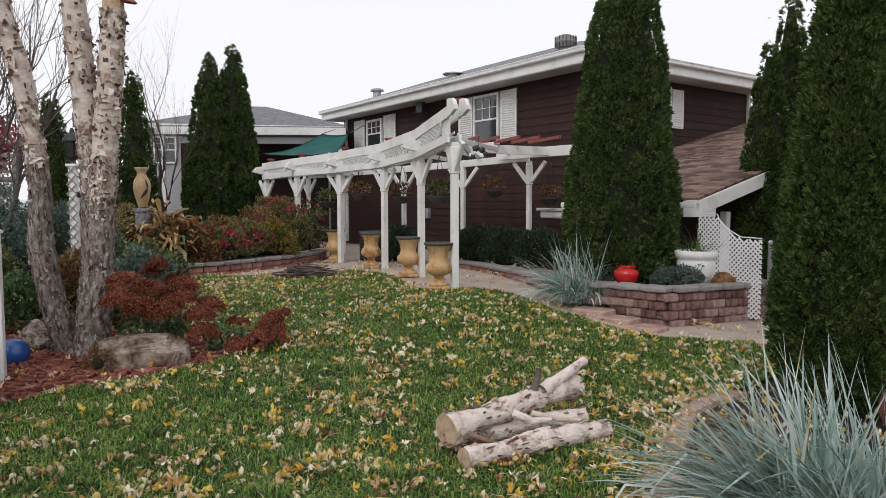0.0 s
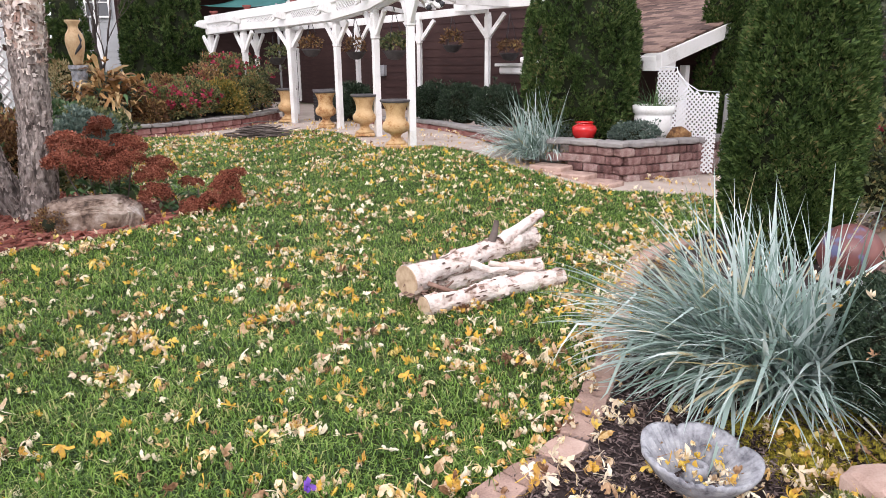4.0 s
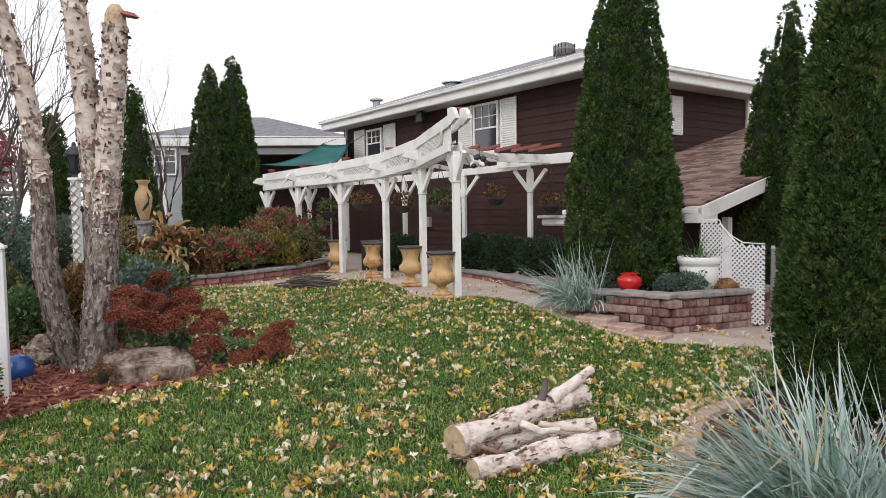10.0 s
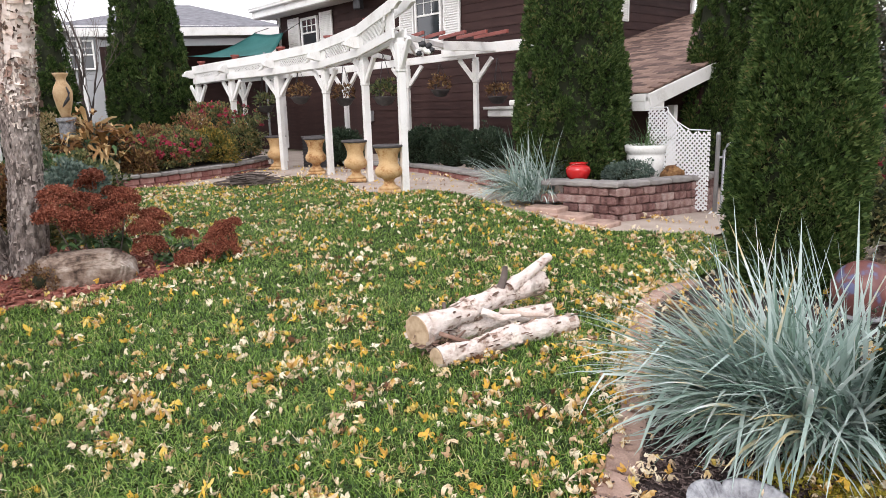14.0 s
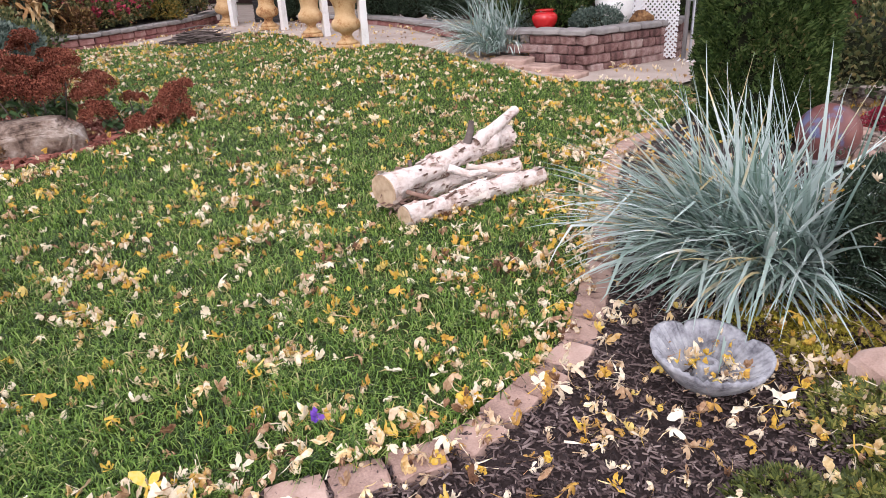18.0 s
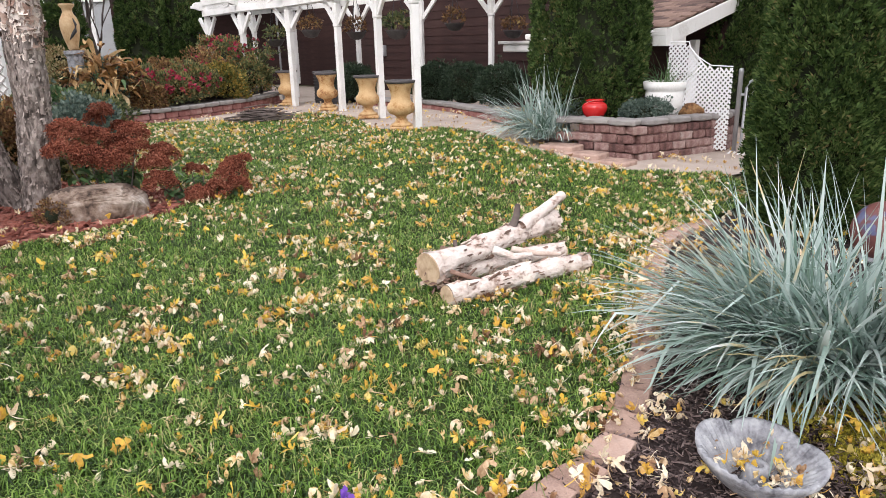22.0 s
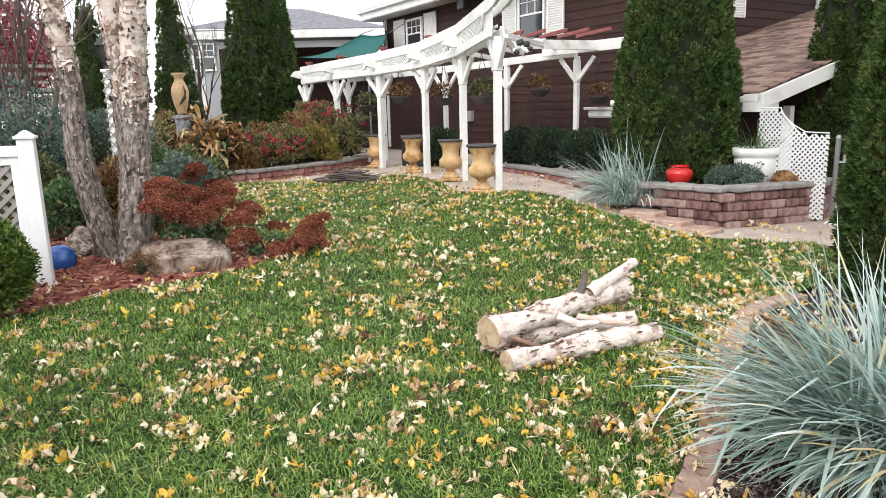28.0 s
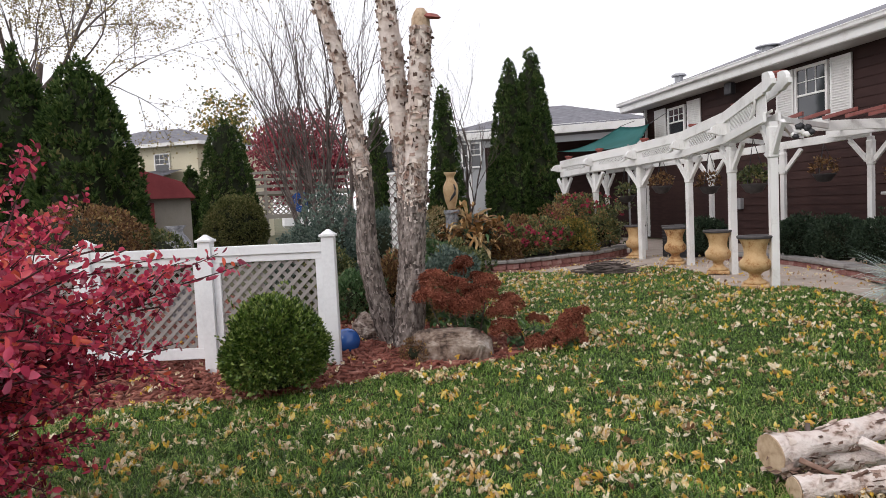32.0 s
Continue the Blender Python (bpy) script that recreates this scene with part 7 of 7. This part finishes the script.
# the gate beyond the planter
gate = thing("chain_link_gate", "grey chain-link gate beside the lattice", "gate", pose(4.42, 8.92, -0.05, 0, 0, -35))
part("gate_post", lathe([(0.03, 0), (0.03, 1.05), (0.036, 1.06), (0.02, 1.1), (0, 1.1)], 14), M_galv, gate, smooth=True)
fr = part("gate_frame", np_mesh("gate_frame", *tube_np([(0.08, 0, 0.06), (0.08, 0, 0.85), (0.12, 0, 0.93), (0.2, 0, 0.97), (0.95, 0, 0.97)], [0.018] * 5, 10), True), M_galv, gate)
part("hinge", block(0.08, 0.03, 0.03, pose(0.04, 0, 0.75)), M_galv, gate)
gw = [tube_np([(0.09 + k * 0.06 + 0.03 * (j % 2), 0, 0.06 + j * 0.045) for j in range(20)], [0.0018] * 20, 4) for k in range(14)]
tagged(part("wire_mesh", np_mesh("wire_mesh", *joined(gw)), M_galv, fr), kind="stuff")

# planter contents
bush("planter_shrub", "grey-green trailing shrub in the block planter", 3.35, 9.4, 0.3, 0.34, 0.2, 0.16, 1500, 0.035, L_sage, 320, lump=0.25, core=0.7)
bush("planter_shrub", "grey-green trailing shrub in the block planter", 2.55, 9.75, 0.3, 0.3, 0.2, 0.14, 900, 0.035, L_sage, 321, lump=0.25, core=0.7)
boulder("rust_stone", "rough rust-brown stone on the planter", 3.97, 9.35, 0.5, 0.17, 0.12, 0.12, 11, M_rust, square=0.55)
grass_clump("spiky_plant", "dark spiky plant in the white planter", 3.72, 9.7, 0.78, 90, 0.6, 0.012, 322, mat=L_sedumleaf)
sheet("planter_soil", [(2.15, 9.5), (2.72, 9.15), (2.98, 8.9), (4.4, 9.45), (4.75, 9.9), (3.6, 11.4), (2.2, 11.2)], 0.38, M_mulch, "dark soil in the block planter", "soil")

# ---- beyond the white fence ----
bush("bronze_mound", "mounded shrub in bronze autumn colour beyond the fence", -7.6, 5.9, 0.55, 0.75, 0.7, 0.62, 3200, 0.05, L_bronze, 330)
bush("green_mound", "low dark green shrub beyond the fence", -7.2, 6.6, 0.5, 0.45, 0.45, 0.45, 1800, 0.05, L_shrub, 331)
bush("blue_shrub", "open blue-green shrub beyond the fence", -6.5, 9.2, 0.1, 0.7, 0.6, 0.6, 4500, 0.05, L_sage, 332, lump=0.3, core=0.6)
bush("blue_shrub", "loose blue-green shrub behind the birch", -6.0, 10.6, 0.2, 0.8, 0.6, 0.7, 3000, 0.06, L_sage, 333, lump=0.3, core=0.6)
bush("perennial_clump", "green and brown perennials behind the birch", -4.9, 9.2, 0.1, 0.5, 0.4, 0.35, 1300, 0.07, L_sedumleaf, 334, lump=0.35, core=0.4)
bush("perennial_clump", "green and brown perennials beside the wall", -5.3, 10.9, 0.1, 0.55, 0.4, 0.4, 1300, 0.08, L_sedumleaf, 335, lump=0.35, core=0.4)
for k, (x, y, z, r, h, m, lab) in enumerate(((-6.1, 9.1, 0.3, 0.6, 0.75, L_sage, "blue-green leafy shrub behind the fence"), (-6.9, 10.6, 0.3, 0.6, 0.6, L_sage, "blue-green leafy shrub behind the lamp post"), (-3.95, 8.75, 0.1, 0.36, 0.4, L_sage, "soft grey-green perennial clump behind the birch"), (-4.1, 9.6, 0.1, 0.4, 0.42, L_shrub, "leafy green perennial clump"), (-4.4, 8.0, 0.1, 0.35, 0.4, L_bronze, "bronze perennial clump behind the birch"), (-4.7, 7.5, 0.1, 0.3, 0.3, L_sedumleaf, "low green perennial clump"), (-3.6, 7.8, 0.08, 0.3, 0.26, L_shrub, "low leafy perennial clump"), (-5.6, 8.2, 0.15, 0.4, 0.4, L_shrub, "dark leafy clump by the timber edging"))):
    bush("border_plant", lab, x, y, z, r, r * 0.85, h, 1500, 0.06, m, 500 + k, lump=0.45, core=0.45, group="plants behind the birch")
sedum(-4.5, 8.6, 0.05, [(rq.uniform(-0.25, 0.25), rq.uniform(-0.2, 0.2), rq.uniform(0.4, 0.7), 0.09) for k in range(8)], 336, "dark stonecrop behind the birch")
bush("dwarf_plant", "small bronze dwarf plant in the red mulch", -3.05, 5.95, 0, 0.13, 0.13, 0.13, 500, 0.025, L_bronze, 337, lump=0.2, core=0.6)
tim = tagged(part("bed_timber", span((-7.2, 7.3, 0.09), (-4.6, 8.35, 0.09), 0.1, 0.18), M_cap), "grey weathered timber edging of a raised bed", "edging")
blue = thing("blue_ball", "glossy cobalt-blue gazing ball on the mulch", "gazing ball", pose(-4.0, 6.2, 0))
bm = bmesh.new()
bmesh.ops.create_uvsphere(bm, u_segments=28, v_segments=18, radius=0.14)
part("globe", bm, M_blueglaze, blue, smooth=True, at=pose(0, 0, 0.15))
part("neck", lathe([(0.06, 0), (0.05, 0.03), (0.05, 0.05)], 14), M_blueglaze, blue)
v2 = thing("striped_vase", "grey and white striped vase beyond the fence", "vase", pose(-7.6, 7.4, 0.55))
part("body", lathe([(0.09, 0), (0.17, 0.25), (0.22, 0.5), (0.2, 0.66), (0.1, 0.8), (0.1, 0.84), (0.15, 0.9)], 24), M_grey_stone, v2, smooth=True)
part("pedestal", lathe([(0.2, -0.55), (0.16, -0.45), (0.16, 0.0)], 18), M_grey_stone, v2)
deckt = thing("raised_deck", "weathered raised deck with rails and lattice skirt", "deck", pose(-15.6, 21, 0, 0, 0, 36))
part("floor", block(4.4, 2.5, 0.12, pose(0, 1.2, 2.3)), M_shedwall, deckt)
for k in range(5):
    part("post", block(0.1, 0.1, 3.1, pose(-2.1 + k * 1.05, 0, 0)), M_shedwall, deckt)
for z in (2.55, 2.8, 3.05):
    part("rail", block(4.4, 0.06, 0.1, pose(0, -0.06, z)), M_shedwall, deckt)
part("skirt_beam", block(4.4, 0.08, 0.16, pose(0, -0.05, 1.4)), M_shedwall, deckt)
slat_lattice(deckt, (-2.1, 0, 0), (2.1, 0, 0), 1.55, 2.2, 0.2, 0.05, M_shedwall)
reel = thing("hose_reel", "coiled blue garden hose hung on the deck", "hose reel", pose(-14.6, 20.0, 1.95, 0, 0, 36))
for k in range(4):
    ring = [(0.34 - 0.06 * k) * np.array([math.cos(w), 0, math.sin(w)]) for w in np.linspace(0, 6.28, 25)]
    part("hose_coil", np_mesh("hose_coil", *tube_np(ring, [0.03] * 25, 6), True), M_blueglaze, reel)
part("hub", block(0.2, 0.1, 0.2, pose(0, 0.05, -0.1)), M_black, reel)
truck = thing("white_truck", "white parked truck seen past the trees", "truck", pose(-17.5, 26.5, 0, 0, 0, 30))
part("body", block(4.6, 1.9, 0.8, pose(0, 0, 0.9), 0.12), M_vinyl, truck)
part("cab", block(1.9, 1.8, 0.75, pose(-0.2, 0, 1.68), 0.15), M_vinyl, truck)
part("side_window", block(1.5, 1.84, 0.45, pose(-0.2, 0, 1.85), 0.05), M_glass_dark, truck)
for x in (-1.5, 1.5):
    for y in (-0.85, 0.85):
        w = part("wheel", lathe([(0.38, -0.1), (0.4, -0.06), (0.4, 0.06), (0.38, 0.1)], 20), M_black, truck, at=pose(x, y, 0.42, 90))
arborvitae("arborvitae", "green arborvitae standing by the shed", -13.75, 15.4, 0, 4.3, shape([0.55, 0.68, 0.72, 0.7, 0.62, 0.5, 0.3, 0.05], [0, 0.1, 0.3, 0.5, 0.65, 0.8, 0.93, 1]), 12000, 0.06, 23)
bare_tree("bare_tree", "leafless many-stemmed tree behind the birch", -6.9, 9.9, 0, 6.4, 0.05, 340, 3, spread=0.4, fork=5, stems=5, lift=0.07)


# ---- the street side ----
sheet("street", [(8, 2), (40, -10), (60, 40), (14, 22)], 0.0, M_concrete, "pale concrete drive and street", "street", step=4)
sheet("verge", [(14, 6), (40, 0), (44, 10), (16, 10)], 0.03, M_soil, "green grass verge across the drive", "verge", step=3)
simple_house("neighbour_house", "pale house across the street", pose(34, 38, 0, 0, 0, -50), 12, 9, 3.2, M_greysiding, M_grey_shingle, 1.8, [(-3, 1.0, 1.2, 1.2), (2, 1.0, 1.2, 1.2)])
crown_tree("street_tree", "tree with a flaking trunk and yellowing leaves by the drive", 10.2, 9.2, 0, 1.4, 7.0, 2.2, 106, L_straw, 0.1, 6000, 22)
crown_tree("street_tree", "distant yellowing tree across the drive", 17, 13.5, 0, 1.2, 7.5, 3.2, 116, L_straw, 0.16, 5000, 18)

# ---- lawn grass and fallen leaves ----
rng = np.random.default_rng(7)


def lawn_points(n, near):
    x = rng.uniform(-5.4, 3.6, n * 2)
    y = 1.2 + 13.5 * rng.uniform(0, 1, n * 2) ** near
    P = np.stack([x, y], 1)
    P = P[inside(LAWN, P)][:n]
    return np.c_[P, gz(P[:, 0], P[:, 1])]


def blades(P, tall, wide):
    """Fine lawn blades, many of them flopped over, in tufts that part a little."""
    n = len(P)
    tuft = 0.5 + 0.5 * np.sin(P[:, 0] * 7.1 + 2 * np.sin(P[:, 1] * 5.3)) * np.sin(P[:, 1] * 6.7 + np.sin(P[:, 0] * 4.1))
    h = tall * (0.55 + 0.7 * tuft) * rng.uniform(0.45, 1.6, n) * np.interp(P[:, 1], [3, 7, 12], [1, 0.8, 0.62])
    a = rng.uniform(0, 6.283, n) + np.sin(P[:, 0] * 2.1) * 0.8
    o = np.stack([np.cos(a), np.sin(a), np.zeros(n)], 1)
    bend = (rng.beta(1.9, 1.2, n) * 1.65)[:, None]
    w = np.stack([-np.sin(a), np.cos(a), np.zeros(n)], 1) * (wide * (1 + 0.16 * P[:, 1]) * rng.uniform(0.6, 1.3, n))[:, None]
    up = np.array([0, 0, 1.0])
    mid = P + (up * 0.55 + o * bend * 0.3) * h[:, None]
    tip = P + (up * (0.95 - 0.55 * bend) + o * bend * 1.05) * h[:, None]
    tip[:, 2] = np.maximum(tip[:, 2], P[:, 2] + 0.004)
    v = np.stack([P - w, P + w, mid + w * 0.8, tip, mid - w * 0.8], 1).reshape(-1, 3)
    i = np.arange(n)[:, None] * 5
    return v, np.concatenate([i + [0, 1, 2], i + [0, 2, 4], i + [4, 2, 3]])


tagged(part("lawn_grass", np_mesh("lawn_grass", *blades(lawn_points(285000, 1.8), 0.055, 0.0021)), L_grass), "short dense green lawn grass", "grass", kind="stuff")


def maple_leaves(P, size, seed, plain=False, fine=False):
    """Deeply cut five-lobed leaves with a stalk, every lobe rolled up or down by itself, the whole folded along its midrib."""
    rng = np.random.default_rng(seed)
    n = len(P)
    s = (size * rng.uniform(0.55, 1.2, n))[:, None]
    fold = rng.uniform(-0.1, 1.4, n)
    base = rng.normal(2.9, 1.3, n)
    V = [np.zeros((n, 3))]

    def spot(ang, rho, c):
        c = np.where(np.abs(c) < 0.05, 0.05, c)
        q, z = np.sin(c * rho) / c, (1 - np.cos(c * rho)) / c
        X, Y = q * np.cos(ang), q * np.sin(ang)
        side = np.abs(Y)
        return np.stack([X, Y * np.cos(fold), z + side * np.sin(fold)], 1)

    angs, longs = np.radians([-118, -58, 0, 58, 118]), (0.6, 0.95, 1.1, 0.95, 0.6)
    twist = rng.normal(0, 0.12, (n, 5))
    F = []
    for k, (a, L) in enumerate(zip(angs, longs)):
        c = base + rng.normal(0, 1.3, n)
        a, L = a + twist[:, k], L * rng.uniform(0.75, 1.15, n)
        o = len(V)
        half = ((0.5, 0.34), (0.44, 0.48), (0.36, 0.62), (0.3, 0.75), (0.14, 0.88)) if fine else ((0.5, 0.4), (0.34, 0.68))
        for da, rho in [(-x, y) for x, y in half] + [(0.0, 1.0)] + [(x, y) for x, y in half[::-1]]:
            V.append(spot(a + da, rho * L, c))
        e = 2 * len(half)
        F += [(0, o, o + e, o + e)] + [(o + q, o + q + 1, o + e - q - 1, o + e - q) for q in range(len(half) - 1)] + [(o + e // 2 - 1, o + e // 2, o + e // 2 + 1, o + e // 2 + 1)]
    if not plain:
        o = len(V)
        bow = rng.normal(0, 0.5, n)
        for q, w in ((0.0, 0.02), (0.45, 0.016), (0.95, 0.016)):
            for e in (-w, w):
                V.append(np.stack([np.full(n, -q), e + bow * q * q, 0.12 * q + 0 * bow], 1))
        F += [(o, o + 1, o + 3, o + 2), (o + 2, o + 3, o + 5, o + 4)]
    V = (np.stack(V, 1) + rng.normal(0, 0.03 if fine else 0.045, (n, len(V), 3))) * s[:, :, None]
    m = V.shape[1]
    a, t, p = rng.uniform(0, 6.28, n), rng.normal(0, 0.45, n) + (rng.uniform(0, 1, n) < 0.45) * math.pi, rng.normal(0, 0.4, n)
    ca, sa_, ct, st_, cp, sp = np.cos(a), np.sin(a), np.cos(t), np.sin(t), np.cos(p), np.sin(p)
    z0 = np.zeros(n)
    Rx = np.stack([np.stack([z0 + 1, z0, z0], -1), np.stack([z0, ct, -st_], -1), np.stack([z0, st_, ct], -1)], 1)
    Ry = np.stack([np.stack([cp, z0, sp], -1), np.stack([z0, z0 + 1, z0], -1), np.stack([-sp, z0, cp], -1)], 1)
    Rz = np.stack([np.stack([ca, -sa_, z0], -1), np.stack([sa_, ca, z0], -1), np.stack([z0, z0, z0 + 1], -1)], 1)
    V = np.einsum("nij,nkj->nki", Rz @ Ry @ Rx, V)
    V[:, :, 2] -= V[:, :, 2].min(1)[:, None]
    V += P[:, None]
    f = np.array([(x0, x1, x2) for x0, x1, x2, x3 in F] + [(x0, x2, x3) for x0, x1, x2, x3 in F if x2 != x3])[None]
    return V.reshape(-1, 3), (np.arange(n)[:, None, None] * m + f).reshape(-1, 3), True


def scattered(poly, n, box_, near, lift, clump=0.5):
    """Places for leaves in a polygon, half of them in small drifts."""
    x0, x1, y0, y1 = box_
    m = n * 6
    P = np.stack([rng.uniform(x0, x1, m), y0 + (y1 - y0) * rng.uniform(0, 1, m) ** near], 1)
    P = P[inside(poly, P)]
    k = int(n * clump)
    c = P[rng.integers(0, len(P), max(1, k // 6))]
    Q = c[rng.integers(0, len(c), k)] + rng.normal(0, 0.055, (k, 2))
    Q = Q[inside(poly, Q)]
    P = np.concatenate([P[: n - k], Q])
    return np.c_[P, gz(P[:, 0], P[:, 1]) + lift]


P = scattered(LAWN, 8900, (-5.4, 3.6, 1.2, 14.5), 1.4, 0.012, 0.66)
tagged(part("fallen_leaves", np_mesh("fallen_leaves", *joined([maple_leaves(P[P[:, 1] < 3.6], 0.055, 28, fine=True)[:2], maple_leaves(P[(P[:, 1] >= 3.6) & (P[:, 1] < 6.5)], 0.056, 8)[:2], maple_leaves(P[P[:, 1] >= 6.5], 0.058, 18, True)[:2]]), True), L_fallen), "curled pale and yellow maple leaves fallen on the lawn", "fallen leaves", kind="stuff")
MULCH_R = EDGE + [(4.2, 6.6), (7, 4), (4, 0), (-1.2, -0.5)]
P = scattered(MULCH_R, 2600, (-1.2, 6, 0.5, 6.5), 1.0, 0.015, 0.4)
e = along(EDGE, 0.012)
Q = np.array([(x, y) for x, y, a in e])[rng.integers(0, len(e), 330)] + rng.normal(0, 0.08, (330, 2)) + [-0.02, 0.02]
Q = np.concatenate([Q, rng.normal([0.62, 1.85], [0.22, 0.16], (70, 2)), rng.normal([1.5, 1.75], [0.3, 0.2], (90, 2))])
P = np.concatenate([P, np.c_[Q, gz(Q[:, 0], Q[:, 1]) + 0.035]])
tagged(part("bed_leaves", np_mesh("bed_leaves", *maple_leaves(P, 0.056, 9, fine=True)), L_fallen), "fallen maple leaves on the dark mulch", "fallen leaves", kind="stuff")
tagged(part("leaf_litter", np_mesh("leaf_litter", *maple_leaves(YEW_LEAVES, 0.042, 29)), L_fallen), "pale fallen leaves caught on the yew", "fallen leaves", kind="stuff")
a, q = rng.uniform(0, 6.28, 22), 0.15 * np.sqrt(rng.uniform(0, 1, 22))
P = np.stack([1.13 + q * np.cos(a), 1.96 + q * np.sin(a), 0.045 + 2.2 * q ** 2], 1)
part("bowl_leaves", np_mesh("bowl_leaves", *maple_leaves(P, 0.046, 19, fine=True)), L_fallen)
tagged(bpy.data.objects["bowl_leaves"], "fallen leaves caught in the birdbath bowl", "fallen leaves", kind="stuff")
P = scattered(MULCH_L + [(-9, 9.5), (-9, 3)], 700, (-6.5, -2, 3.5, 8), 1.0, 0.03, 0.4)
P = np.concatenate([P, scattered(PATIO, 1700, (-5, 5, 7.5, 16), 1.0, 0.002, 0.5)])
tagged(part("far_leaves", np_mesh("far_leaves", *maple_leaves(P, 0.054, 10, True)), L_fallen), "fallen leaves drifted on mulch and paving", "fallen leaves", kind="stuff")


def chips(poly, n, box_, seed, mat, name, label, size):
    rg = np.random.default_rng(seed)
    x0, x1, y0, y1 = box_
    P = np.stack([rg.uniform(x0, x1, n * 3), rg.uniform(y0, y1, n * 3)], 1)
    P = P[inside(poly, P)][:n]
    n = len(P)
    P = np.c_[P, gz(P[:, 0], P[:, 1]) + rg.uniform(0.0, 0.025, n)]
    a = rg.uniform(0, 6.28, n)
    d = unit(np.stack([np.cos(a), np.sin(a), rg.normal(0, 0.25, n)], 1))
    s = np.stack([-np.sin(a), np.cos(a), rg.normal(0, 0.3, n)], 1)
    L, W = (size * rg.uniform(0.4, 1.6, n))[:, None], (size * 0.22 * rg.uniform(0.5, 1.5, n))[:, None]
    up = np.array([0, 0, 1.0]) * 0.12 * size
    top = [P - d * L - s * W, P + d * L - s * W * 0.7, P + d * L + s * W, P - d * L + s * W * 0.8]
    v = np.stack([q + up for q in top] + [q - up for q in top], 1).reshape(-1, 3)
    i = np.arange(n)[:, None] * 8
    f = np.concatenate([i + q for q in ([0, 1, 2, 3], [0, 4, 5, 1], [1, 5, 6, 2], [2, 6, 7, 3], [3, 7, 4, 0])])
    return tagged(part(name, np_mesh(name, v, f), mat), label, "mulch", kind="stuff")


chips(MULCH_L + [(-9, 9.5), (-9, 3)], 5000, (-6.5, -2, 3.5, 8), 1, M_redmulch, "red_bark_mulch", "red-dyed shredded bark mulch", 0.05)
chips(MULCH_R, 26000, (-0.7, 2.4, 0.8, 3.4), 2, M_chip, "dark_bark_mulch", "dark shredded bark mulch", 0.013)
